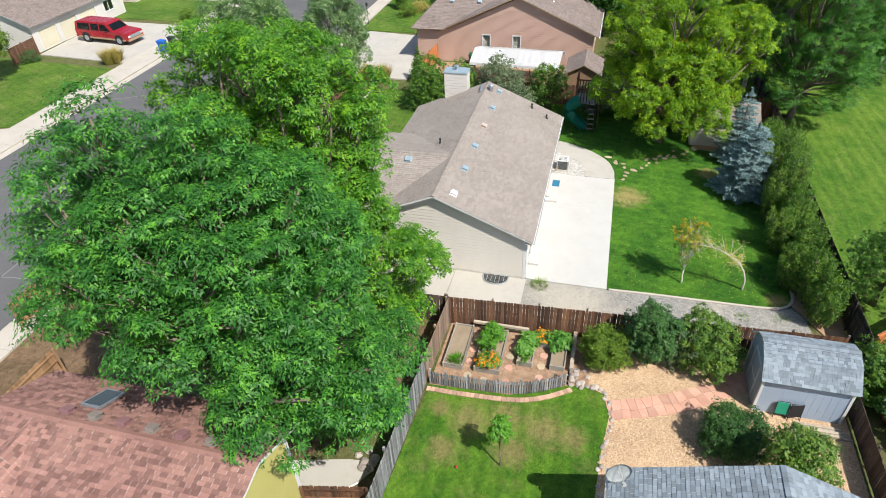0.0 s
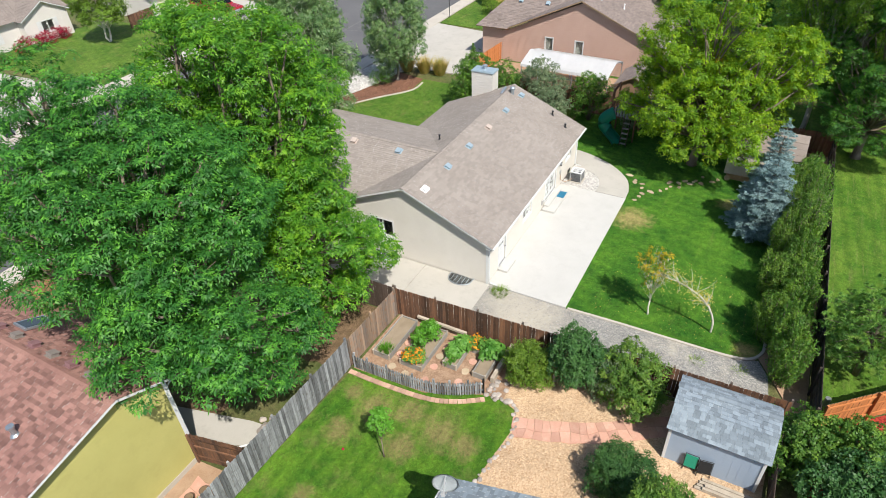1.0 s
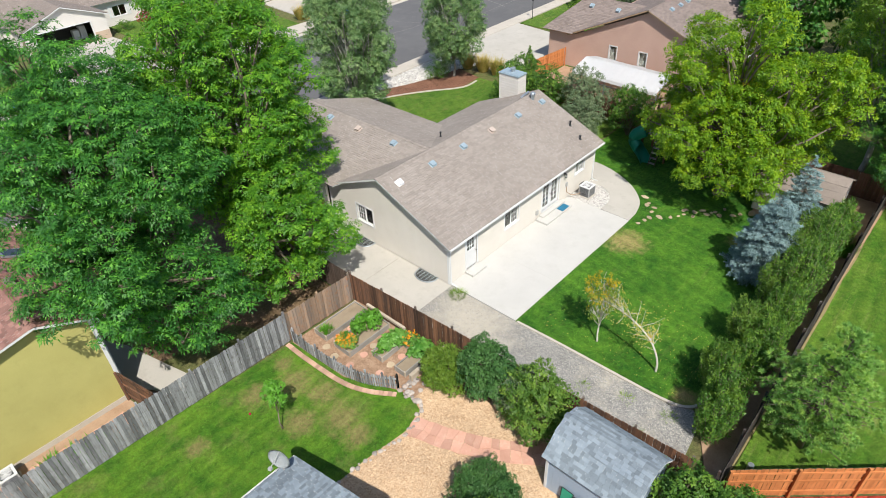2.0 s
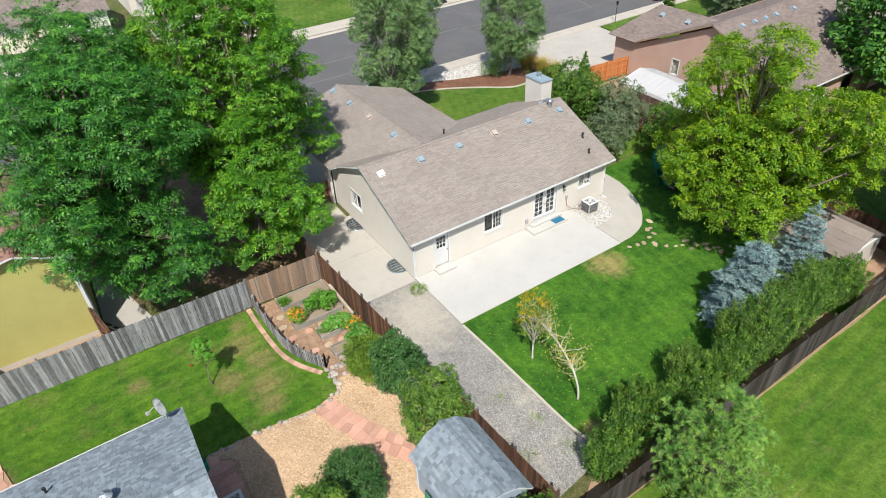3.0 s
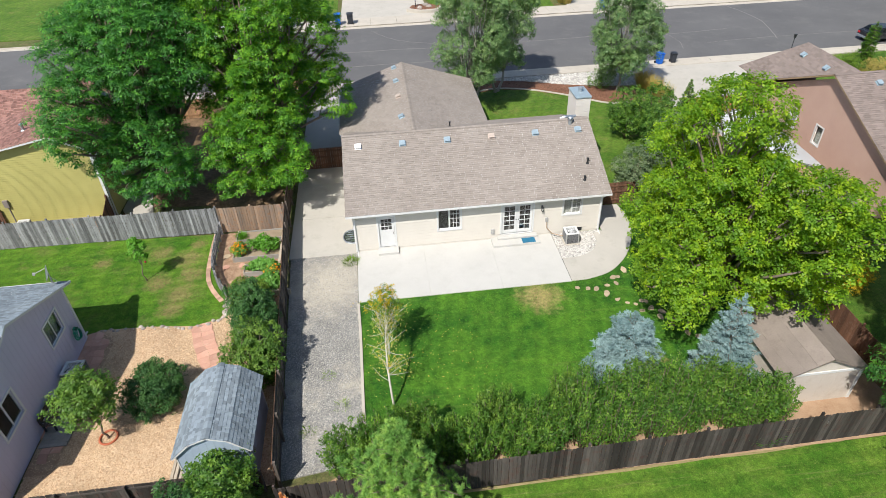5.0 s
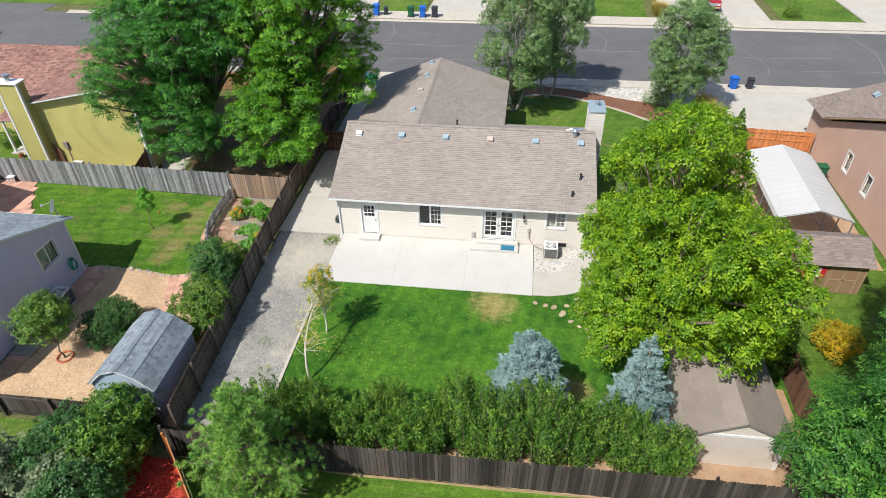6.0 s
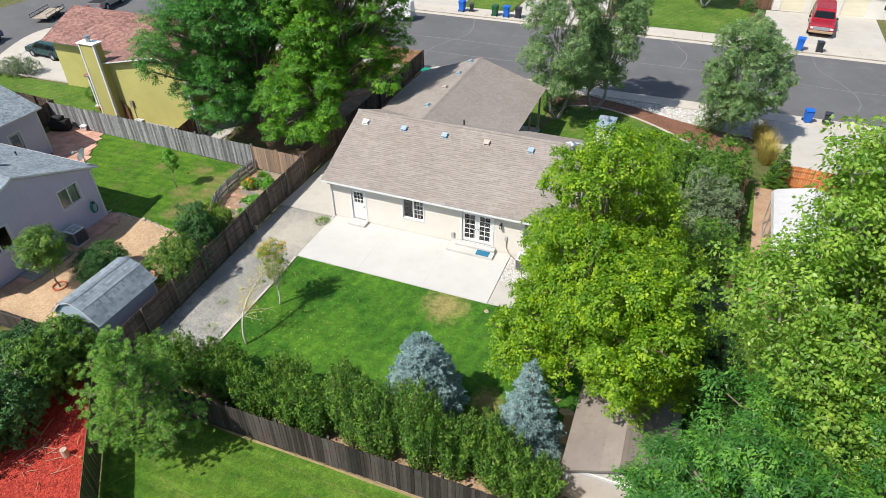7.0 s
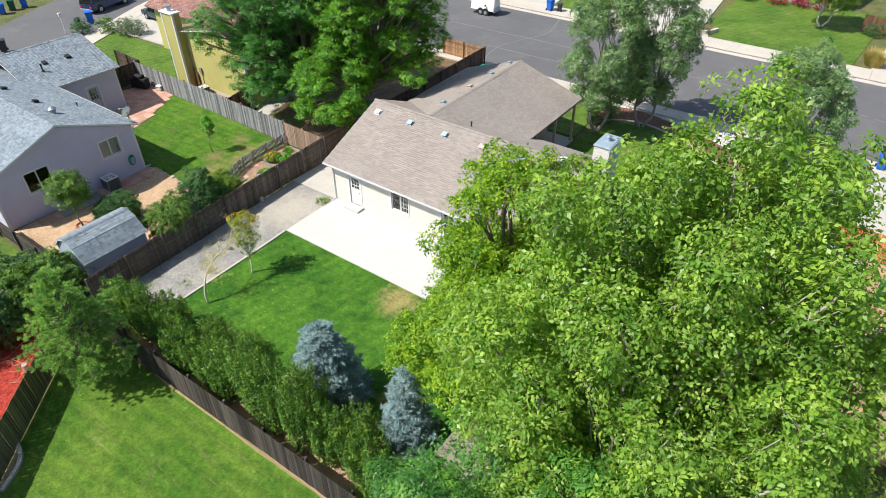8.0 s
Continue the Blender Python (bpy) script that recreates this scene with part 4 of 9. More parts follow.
MULCHBED = [(10.6, 21.6), (12.6, 22.2), (15.5, 21.4), (18.5, 19.6), (21.3, 17.6), (24.0, 17.9), (24.6, 20.8), (21.5, 21.3), (18.6, 22.2), (15.4, 23.5), (11.8, 24.4), (8.8, 24.0), (8.9, 20.4)]
sheet("mulch_bed", MULCHBED, -0.2, 0.015, M_MULCH, "brown bark mulch bed in the front yard", "mulch")
ROCKS = [(8.8, 24.0), (11.8, 24.4), (15.4, 23.5), (18.6, 22.2), (21.5, 21.3), (24.6, 20.8), (26.6, 20.0), (26.9, 24.5), (8.7, 24.5)]
sheet("rock_bed", ROCKS, -0.2, 0.02, M_ROCKBED, "pale river rock bed by the pavement", "stones")
for i, line in enumerate(([(9.2, 20.2), (10.5, 21.65), (12.6, 22.25), (15.5, 21.45), (18.5, 19.65), (21.2, 17.6), (23.2, 17.5)],)):
    tagged(part("bed_edging", strip(bmesh.new(), smooth_line(line, 6), 0.14, -0.1, 0.09), M_WALK), "curved concrete lawn edging", "edging", "", "structure")
pts = spread(ROCKS, 2600, 0.04, 9)
scatter("river_rocks", *PEBBLE, pts, np.random.default_rng(4).uniform(0.05, 0.14, len(pts)), M_PALEROCK, "loose pale river rocks", "stones", 0.5, 6)
sheet("east_yard", [(23.3, -16), (31.4, -16), (31.4, 13.6), (24.2, 13.6)], -0.2, -0.004, M_LAWN_F, "mown grass of the brown house's yard", "lawn")
sheet("east_dirt", [(24.3, -0.2), (30.9, -0.2), (31.2, 13.2), (24.9, 13.2)], -0.2, 0.006, M_TANSOIL, "tan gravelly soil under the carport", "soil")
sheet("tan_shed_soil", [(16.9, -15.9), (22.8, -15.9), (22.8, -9.6), (17.0, -9.8)], -0.2, 0.016, M_TANSOIL, "bare orange soil round the shed", "soil")

sheet("road_corner", [(-61.5, 21), (-50.5, 21), (-46, 26.0), (-46, 42.4), (-61.5, 42.4)], -0.3, -0.036, M_ASPH, "asphalt where the two streets meet", "road")
# street: carriageway, gutters, kerbs and pavements
sheet("road", [(-46, 26.4), (140, 26.4), (140, 42.0), (-46, 42.0)], -0.3, -0.03, M_ASPH, "grey asphalt street with pale cracks", "road")
sheet("road_west", [(-49.4, 60), (-49.4, 22), (-36.5, -4), (-30, -17), (-41, -22), (-47.5, -9), (-61.5, 18), (-61.5, 60)], -0.3, -0.026, M_ASPH, "grey asphalt side street", "road")
for label, a, b, y0, y1 in (("south", -44.5, 140, 25.85, 26.4), ("north", -46, 140, 42.0, 42.7)):
    sheet("gutter_" + label, [(a, y0), (b, y0), (b, y1), (a, y1)], -0.3, -0.016, M_WALK, "concrete gutter along the road", "gutter")
for label, a, b, y0, y1 in (("south", -44, 140, 24.55, 25.85), ("north", -46, 140, 42.7, 45.6)):
    walkway = thing("pavement_" + label, "pale concrete pavement with joints", "pavement", kind="structure")
    slab_mesh = raw("paving_slab", *solid(2.98, y1 - y0, 0.4, False), M_WALK)
    for i in range(int((b - a) / 3)):
        if -30 < a + 3 * i < 75:
            piece("paving_slab", slab_mesh, walkway, Matrix.Translation((a + 3 * i, y0, -0.3 + random.uniform(-0.004, 0.004))))
    part("kerb", boxes((a, b, y0 if label == "north" else y1 - 0.16, y0 + 0.16 if label == "north" else y1, -0.3, 0.106)), M_WALK, walkway)
west_walk = smooth_line([(-43.6, 25.0), (-47.3, 22.4), (-47.6, 18.5), (-43.0, 9.5), (-37.4, -1.5), (-29.5, -17)], 5)
tagged(part("pavement_west", strip(bmesh.new(), west_walk, 2.2, -0.3, 0.09), M_WALK), "pale concrete pavement along the side street", "pavement", "", "structure")


def crack(pts, wide=0.06, seed=1):
    rng = random.Random(seed)
    line = [Vector((p.x + rng.uniform(-0.08, 0.08), p.y + rng.uniform(-0.08, 0.08), 0)) for p in smooth_line(pts, 9)]
    return strip(bmesh.new(), line, wide, -0.06, -0.0235)


for i, pts in enumerate(([(30.5, 42), (30.8, 38), (32.2, 35.5), (33.4, 32), (33.0, 29)], [(27.5, 34.2), (33, 33.5), (40, 34)], [(-20, 34.0), (0, 34.4), (12, 34.1), (27, 34.3)], [(2, 41), (4.4, 37.5), (9, 35)],
                         [(17, 41.8), (18.8, 38), (18.4, 34.2)], [(-8, 30), (3, 30.3), (13, 30.1)], [(36, 30.2), (45, 30.6), (60, 30.4)], [(-5, 42), (-4, 37), (-6, 31), (-5.5, 26.5)], [(44, 41.8), (45, 36), (43.5, 30)])):
    tagged(part("road_crack", crack(pts, 0.05 + 0.02 * (i % 3), i), M_TAR), "pale sealed crack across the asphalt", "road mark", "sealed cracks in the road", "structure")
# drives
DRIVES = [[(26.2, 24.55), (26.2, 15.0), (31.0, 14.2), (38.0, 16.4), (39.0, 24.55)], [(25.8, 45.6), (26.6, 57.0), (38.2, 57.6), (37.8, 45.6)], [(-1.5, 45.6), (-1.2, 60.3), (8.0, 60.3), (8.9, 50.2), (10.6, 45.6)],
          [(-18, 45.6), (-18, 58), (-9, 58), (-8, 45.6)], [(48, 45.6), (48, 58), (57, 58), (57, 45.6)], [(-0.6, 16.4), (-0.6, 24.55), (6.5, 24.55), (6.5, 16.4)], [(-47.0, 19.5), (-43.2, 10.2), (-31.6, 10.6), (-31.6, 16.8)]]
for pts in DRIVES:
    tagged(part("driveway", prism(bmesh.new(), pts, -0.3, 0.062), M_CONC_OLD), "wide pale concrete driveway", "driveway", "driveways on the street", "structure")
for pts in ([(11.0, 45.6), (24.2, 45.6), (25.4, 64.6), (9.4, 64.6), (9.2, 52.0)], [(39.2, 45.6), (47.8, 45.6), (47.8, 60), (39.6, 60)], [(-7.6, 45.6), (-1.9, 45.6), (-1.9, 58), (-8, 58)], [(57.5, 45.6), (100, 45.6), (100, 70), (57.5, 70)], [(-60, 45.6), (-18.5, 45.6), (-18.5, 70), (-46, 70)],
            [(39.3, 24.5), (60, 24.5), (60, 17), (39.0, 17)], [(-42.8, 9.8), (-37.2, -0.9), (-31.8, 0.6), (-25.2, 4.9), (-25.2, 9.0), (-31.4, 10.2)], [(8.6, 24.5), (6.8, 24.5), (6.8, 17), (9.0, 17)]):
    tagged(part("street_lawn", prism(bmesh.new(), pts, -0.3, 0.02), M_LAWN_F), "green front lawn beside the street", "lawn", "front lawns", "structure")

# ---- the cream house ----
house = thing("house", "single-storey cream-sided house with a taupe shingle roof", "house")
EAVE, RIDGE = 2.81, 5.09
south_holes = [(1.4, 0.2, 2.3, 2.3), (4.85, 1.08, 6.15, 2.42), (8.6, 0.36, 10.42, 2.4), (12.25, 1.38, 13.3, 2.42)]
flat_wall = lambda w, h: [(0, 0), (w, 0), (w, h), (0, h)]
gable = lambda w, h, top: [(0, 0), (w, 0), (w, h), (w / 2, top), (0, h)]
_, ms = wall(house, "wall", (0, 0), (14.55, 0), flat_wall(14.55, 2.84), south_holes, M_CREAM, base=0.16, core=M_CREAM)
_, me_ = wall(house, "wall", (14.55, 0), (14.55, 9.86), gable(9.86, 2.84, 4.9), [], M_CREAM, base=0.16)
_, mn = wall(house, "wall", (14.55, 9.86), (0, 9.86), flat_wall(14.55, 2.84), [], M_CREAM, base=0.16)
_, mw = wall(house, "wall", (0, 9.86), (0, 0), gable(9.86, 2.84, 4.9), [(2.5, 1.3, 3.9, 2.42)], M_CREAM, base=0.16)
part("floor", boxes((0.15, 14.4, 0.15, 9.7, 0.0, 0.34)), M_DARKIN, house)
part("inner_wall", boxes((0.2, 14.35, 3.4, 3.5, 0.34, 2.75)), M_DARKIN, house)
for m, w in ((ms, 14.55), (me_, 9.86), (mw, 9.86)):
    trim_boards(house, m, "corner_board", M_WHITE, (-0.03, 0.1, -0.035, 0.0, 0.05, 2.8), (w - 0.1, w + 0.03, -0.034, 0.0, 0.05, 2.8))
part("soffit", boxes((-0.3, 14.85, -0.37, -0.03, 2.62, 2.65)), M_WHITE, house)
door(house, ms, 1.4, 0.2, 2.3, 2.3, 1, (3, 3, 1.18, 1.92))
door(house, ms, 8.6, 0.36, 10.42, 2.4, 2, (2, 5, 0.22, 1.86))
window(house, ms, 4.85, 1.08, 6.15, 2.42, 2, ((1,), 3, 4))
window(house, ms, 12.25, 1.38, 13.3, 2.42, 2, ((1,), 2, 3), curtain=True)
window(house, mw, 2.5, 1.3, 3.9, 2.42, 2, ((0,), 3, 4))
roof_slope(house, [(-0.35, -0.41, EAVE), (14.9, -0.41, EAVE), (14.9, 4.93, RIDGE), (-0.35, 4.93, RIDGE)], M_ROOF, M_ROOF_P, 300, stretch_u=(0.1, 0.6))
roof_slope(house, [(14.9, 10.27, EAVE), (-0.35, 10.27, EAVE), (-0.35, 4.93, RIDGE), (14.9, 4.93, RIDGE)], M_ROOF)
ridge_caps(house, (-0.37, 4.93, RIDGE), (14.92, 4.93, RIDGE), M_ROOF_P)
gutter(house, (-0.35, -0.42, EAVE - 0.01), (14.9, -0.42, EAVE - 0.01))
downspout(house, 0.06, 0, 2.75)
downspout(house, 14.5, 0, 2.75)
# the street wing with its porch
wall(house, "wall", (-0.25, 16.2), (-0.25, 9.9), flat_wall(6.3, 3.3), [], M_CREAM)
wall(house, "wall", (7.0, 16.2), (-0.25, 16.2), [(0, 0), (7.25, 0), (7.25, 3.35), (3.0, 4.85), (0, 3.85)], [], M_CREAM)
wall(house, "wall", (7.0, 9.9), (7.0, 16.2), flat_wall(6.3, 3.85), [(2.0, 0.3, 3.0, 2.4)], M_BROWN)
roof_slope(house, [(9.32, 8.87, 3.41), (9.32, 16.6, 3.41), (4.05, 16.6, RIDGE), (4.05, 4.95, RIDGE)], M_ROOF)
roof_slope(house, [(-0.7, 16.6, 3.42), (-0.7, 8.6, 3.42), (4.05, 4.95, RIDGE), (4.05, 16.6, RIDGE)], M_ROOF)
ridge_caps(house, (4.05, 5.1, RIDGE), (4.05, 16.62, RIDGE), M_ROOF_P)
gutter(house, (-0.71, 16.6, 3.4), (-0.71, 10.3, 3.4))
part("porch_floor", boxes((7.0, 9.2, 9.9, 16.4, 0.0, 0.16), bevel=0.01), M_CONC_OLD, house)
for y in (10.2, 13.2, 16.2):
    part("porch_post", boxes((8.95, 9.1, y - 0.075, y + 0.075, 0.16, 3.32), (8.9, 9.15, y - 0.12, y + 0.12, 0.16, 0.34), (8.91, 9.14, y - 0.11, y + 0.11, 3.1, 3.3), bevel=0.008), M_BROWN, house)


def box_vent(parent, x, y, z, slope, material):
    """A low square roof vent with a sloped hood over a flange."""
    bm = boxes((-0.2, 0.2, -0.2, 0.2, 0.015, 0.04))
    v = [(-0.14, -0.15, 0.04), (0.14, -0.15, 0.04), (0.14, 0.14, 0.04), (-0.14, 0.14, 0.04), (-0.16, -0.17, 0.15), (0.16, -0.17, 0.15), (0.15, 0.15, 0.16), (-0.15, 0.15, 0.16)]
    vs = [bm.verts.new(p) for p in v]
    for f in ((4, 5, 6, 7), (0, 1, 5, 4), (1, 2, 6, 5), (2, 3, 7, 6), (3, 0, 4, 7)):
        bm.faces.new([vs[k] for k in f])
    box(bm, -0.175, 0.175, -0.185, 0.16, 0.15, 0.172)
    return part("roof_vent", bm, material, parent, m=Matrix.Translation((x, y, z)) @ slope)


def pipe_vent(parent, x, y, z, high=0.35, r=0.05, material=None):
    bm = cyl(bmesh.new(), (0, 0, -0.12), (0, 0, high), r)
    cyl(bm, (0, 0, -0.02), (0, 0, 0.09), r * 2.2, r * 1.1)
    cyl(bm, (0, 0, high - 0.02), (0, 0, high + 0.05), r * 1.5)
    return part("vent_pipe", bm, material or M_DARKMETAL, parent, m=Matrix.Translation((x, y, z)))


pitch = math.atan2(RIDGE - EAVE, 5.34)
tilt_s = Matrix.Rotation(pitch, 4, 'X')
for i, x in enumerate((0.6, 3.25, 5.95, 8.65, 11.35, 14.0)):
    box_vent(house, x, 4.05, EAVE + (4.05 + 0.41) * 0.427, tilt_s, (M_CANVAS, M_VENT, M_VENT, M_VENT_T, M_VENT, M_VENT)[i])
tilt_w = Matrix.Rotation(math.atan2(RIDGE - 3.42, 4.75), 4, 'Y').inverted() @ Matrix.Rotation(math.pi / 2, 4, 'Z').inverted()
for i, y in enumerate((7.4, 10.6, 13.4, 16.0)):
    box_vent(house, 3.45, y, RIDGE - 0.6 * 0.351, tilt_w, (M_VENT, M_VENT_T, M_VENT, M_VENT)[i])
pipe_vent(house, 6.4, 6.3, 4.5, 0.3, 0.045)
pipe_vent(house, 14.0, 1.7, 3.7, 0.3, 0.05)
pipe_vent(house, 13.55, 0.6, 3.25, 0.22, 0.05)
bm = cyl(bmesh.new(), (0, 0, -0.15), (0, 0, 0.42), 0.12, n=16)
cyl(bm, (0, 0, 0.3), (0, 0, 0.36), 0.17, n=16)
cyl(bm, (0, 0, 0.42), (0, 0, 0.5), 0.19, 0.1, 16)
part("flue", bm, M_METAL, house, "galvanised flue with a cap", Matrix.Translation((13.65, 4.55, 4.93)))
bm = bmesh.new()
tube(bm, [Vector((13.2, 5.2, 5.0)), Vector((13.5, 5.2, 5.08)), Vector((14.2, 5.3, 5.05))], [0.09, 0.1, 0.09], 8)
part("flue_duct", bm, M_METAL, house)
# chimney chase
chase = part("chimney", boxes((14.6, 15.5, 6.5, 8.1, 0.0, 5.66)), M_WHITE, house, "white lap-sided chimney chase with a metal cap")
for k in range(29):
    z = 0.06 + k * 0.195
    part("siding_board", boxes((14.575, 15.525, 6.475, 8.125, z, z + 0.178)), M_WHITESIDE, chase)
part("chimney_cap", boxes((14.53, 15.57, 6.43, 8.17, 5.66, 5.74), (14.6, 15.5, 6.5, 8.1, 5.74, 5.78), bevel=0.01), M_VENT, chase)
bm = cyl(bmesh.new(), (15.05, 7.3, 5.7), (15.05, 7.3, 6.0), 0.13, n=16)
cyl(bm, (15.05, 7.3, 6.04), (15.05, 7.3, 6.12), 0.2, 0.06, 16)
cyl(bm, (15.05, 7.3, 5.98), (15.05, 7.3, 6.05), 0.1, n=12)
part("chimney_flue", bm, M_METAL, chase)
# lantern, outlets and pipes on the rear wall
lantern = part("wall_lantern", boxes((10.9, 11.0, -0.03, 0.0, 1.9, 2.15), (10.935, 10.965, -0.16, -0.03, 2.1, 2.13)), M_DARKMETAL, house, "black wall lantern")
bm = boxes((10.885, 11.015, -0.225, -0.095, 1.84, 1.87), (10.885, 11.015, -0.225, -0.095, 2.04, 2.06))
cyl(bm, (10.95, -0.16, 2.06), (10.95, -0.16, 2.14), 0.075, 0.01, 4)
for dx in (-0.055, 0.055):
    for dy in (-0.055, 0.055):
        box(bm, 10.944 + dx, 10.956 + dx, -0.166 + dy, -0.154 + dy, 1.87, 2.04)
part("lantern_cage", bm, M_DARKMETAL, lantern)
part("lantern_glass", cyl(bmesh.new(), (10.95, -0.16, 1.87), (10.95, -0.16, 2.03), 0.04), M_LAMPGLASS, lantern)
part("outlet_box", boxes((7.95, 8.15, -0.12, 0.0, 0.48, 0.8), bevel=0.015), M_ACGREY, house)
bm = bmesh.new()
tube(bm, [Vector((11.3, -0.06, 1.0)), Vector((11.32, -0.08, 0.55)), Vector((11.6, -0.3, 0.28)), Vector((12.1, -0.55, 0.22)), Vector((12.25, -0.6, 0.3))], [0.025] * 5, 6)
part("refrigerant_pipe", bm, M_TANTRIM, house)
part("meter_box", boxes((11.2, 11.36, -0.1, 0.0, 1.0, 1.28), bevel=0.01), M_ACGREY, house)
part("foundation_vent", boxes((13.0, 13.5, -0.05, 0.0, 0.12, 0.36), (13.03, 13.47, -0.06, -0.05, 0.2, 0.22), (13.03, 13.47, -0.06, -0.05, 0.27, 0.29)), M_DARKMETAL, house)
# window wells
for y0, y1 in ((0.85, 2.25), (6.05, 7.55)):
    well = thing("window_well", "oval corrugated metal window well with a clear cover beside the wall", "window well", pose(0, (y0 + y1) / 2, 0), "window wells")
    ring = [(-0.02 - 0.78 * abs(math.cos(a)) ** 0.6, 0.5 * (y1 - y0) * math.sin(a)) for a in np.linspace(-math.pi / 2, math.pi / 2, 19)]
    bm = bmesh.new()
    tube(bm, [Vector((x, y, 0.07)) for x, y in ring], [0.035] * len(ring), 6)
    part("rim", bm, M_METAL, well)
    part("bottom", prism(bmesh.new(), [(x * 0.96, y * 0.96) for x, y in ring], 0.032, 0.045), M_RUBBER, well)
    cover = part("cover", prism(bmesh.new(), [(x * 0.93, y * 0.93) for x, y in ring], 0.075, 0.083), M_GLASS, well)
    cover.visible_shadow = False
    bm = bmesh.new()
    for k in range(1, 6):
        yy = (y1 - y0) * (k / 6 - 0.5)
        box(bm, -0.7 + abs(yy) * 0.3, -0.03, yy - 0.012, yy + 0.012, 0.055, 0.07)
    part("grate", bm, M_METAL, well)
# steps, mat and air conditioner
tagged(part("door_step", boxes((1.25, 2.45, -0.62, -0.03, 0.05, 0.2), bevel=0.015), M_CONC), "pale concrete step below the side door", "step")
tagged(part("patio_step", boxes((7.95, 10.75, -0.92, -0.07, 0.05, 0.2), (8.3, 10.7, -0.4, -0.07, 0.2, 0.32), bevel=0.015), M_CONC), "wide concrete step below the glazed double doors", "step")
tagged(part("door_mat", boxes((9.72, 10.5, -0.88, -0.42, 0.2, 0.218), (9.76, 10.46, -0.84, -0.46, 0.218, 0.224), bevel=0.004), M_MAT), "blue woven door mat on the step", "mat")


def air_conditioner(x, y, label, size=0.78, high=0.78, shell=None, rz=0, z=0.0):
    """A condenser: base, louvred shell, four corner posts, top grille and fan."""
    a = thing("air_conditioner", label, "air conditioner", pose(x, y, z, 0, 0, rz))
    h = size / 2
    part("base", boxes((-h - 0.07, h + 0.07, -h - 0.07, h + 0.07, 0, 0.07), bevel=0.01), M_WALK, a)
    part("coil", boxes((-h + 0.04, h - 0.04, -h + 0.04, h - 0.04, 0.07, high - 0.06)), M_DARKMETAL, a)
    slat = raw("slat", *solid(size - 0.06, 0.02, 0.014), shell or M_ACDARK)
    for i in range(14):
        for k in range(4):
            piece("slat", slat, a, Matrix.Rotation(k * math.pi / 2, 4, 'Z') @ Matrix.Translation((0, -h + 0.012, 0.12 + i * (high - 0.22) / 13)))
    post = raw("corner_post", *solid(0.06, 0.06, high - 0.09), shell or M_ACGREY)
    for sx in (-1, 1):
        for sy in (-1, 1):
            piece("corner_post", post, a, Matrix.Translation((sx * (h - 0.03), sy * (h - 0.03), 0.07)))
    inner = 0.7 * h
    bm = boxes((-h, h, -h, -inner, high - 0.05, high), (-h, h, inner, h, high - 0.05, high), (-h, -inner, -inner, inner, high - 0.05, high), (inner, h, -inner, inner, high - 0.05, high))
    part("top", bm, M_ACTOP, a)
    bm = bmesh.new()
    for k in range(1, 7):
        r = inner * k / 6
        pts = [Vector((r * math.cos(i * math.tau / 20), r * math.sin(i * math.tau / 20), high + 0.01)) for i in range(21)]
        tube(bm, pts, [0.011] * 21, 4)
    for k in range(6):
        q = k * math.tau / 6
        tube(bm, [Vector((0, 0, high + 0.02)), Vector((inner * math.cos(q), inner * math.sin(q), high + 0.005))], [0.012] * 2, 4)
    part("grille", bm, M_ACTOP, a)
    bm = cyl(bmesh.new(), (0, 0, high - 0.14), (0, 0, high - 0.05), 0.09)
    for k in range(4):
        box(bm, 0.05, inner * 0.92, -0.09, 0.09, -0.004, 0.004, Matrix.Translation((0, 0, high - 0.1)) @ Matrix.Rotation(k * math.pi / 2, 4, 'Z') @ Matrix.Rotation(0.4, 4, 'X'))
    part("fan", bm, M_ACGREY, a)
    return a


air_conditioner(12.58, -0.85, "grey air conditioner on river stones by the patio", z=0.0)

# ---- fences ----
fence("dark brown weathered board fence between the two gardens", (-3.15, -15.0), (-4.2, 3.3), 1.8, M_FENCE_RUST, "board fences", rail_side=-1, back=M_FENCE_UMBER)
fence("dark brown board fence along the side drive", (-4.2, 3.4), (-4.55, 25.2), 1.8, M_FENCE_DARK, "board fences", rail_side=-1)
fence("silvery grey weathered board fence", (-28.0, 3.75), (-8.35, 3.3), 1.85, M_FENCE_GREY, "board fences", rail_side=1)
fence("grey fence end stained rusty brown", (-8.3, 3.3), (-4.3, 3.2), 1.8, M_FENCE_SALT, "board fences", rail_side=1)
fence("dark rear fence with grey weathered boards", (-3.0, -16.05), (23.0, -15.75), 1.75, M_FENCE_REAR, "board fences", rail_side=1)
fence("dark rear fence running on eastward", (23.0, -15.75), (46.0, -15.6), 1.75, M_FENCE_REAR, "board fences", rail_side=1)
fence("brown side fence behind the play set", (22.9, -16.0), (23.2, 2.5), 1.75, M_FENCE_BROWN, "board fences", rail_side=-1)
fence("brown side fence toward the street", (23.2, 2.6), (24.1, 13.2), 1.75, M_FENCE_BROWN, "board fences", rail_side=-1)
fence("bright orange cedar fence with a gate", (26.2, 13.7), (31.2, 13.3), 1.75, M_FENCE_ORANGE, "board fences", rail_side=-1)
fence("new orange cedar fence by the red mulch", (5.6, -25.4), (-2.65, -16.2), 1.75, M_FENCE_OLIVE, "board fences", rail_side=1, back=M_FENCE_ORANGE)
fence("dark gate across the side drive", (-3.9, 10.35), (-0.35, 10.35), 1.65, M_FENCE_RUST, "board fences", rail_side=-1)
fence("short brown fence and gate beside the house", (14.8, 2.55), (17.6, 2.65), 1.6, M_FENCE_BROWN, "board fences", rail_side=-1)
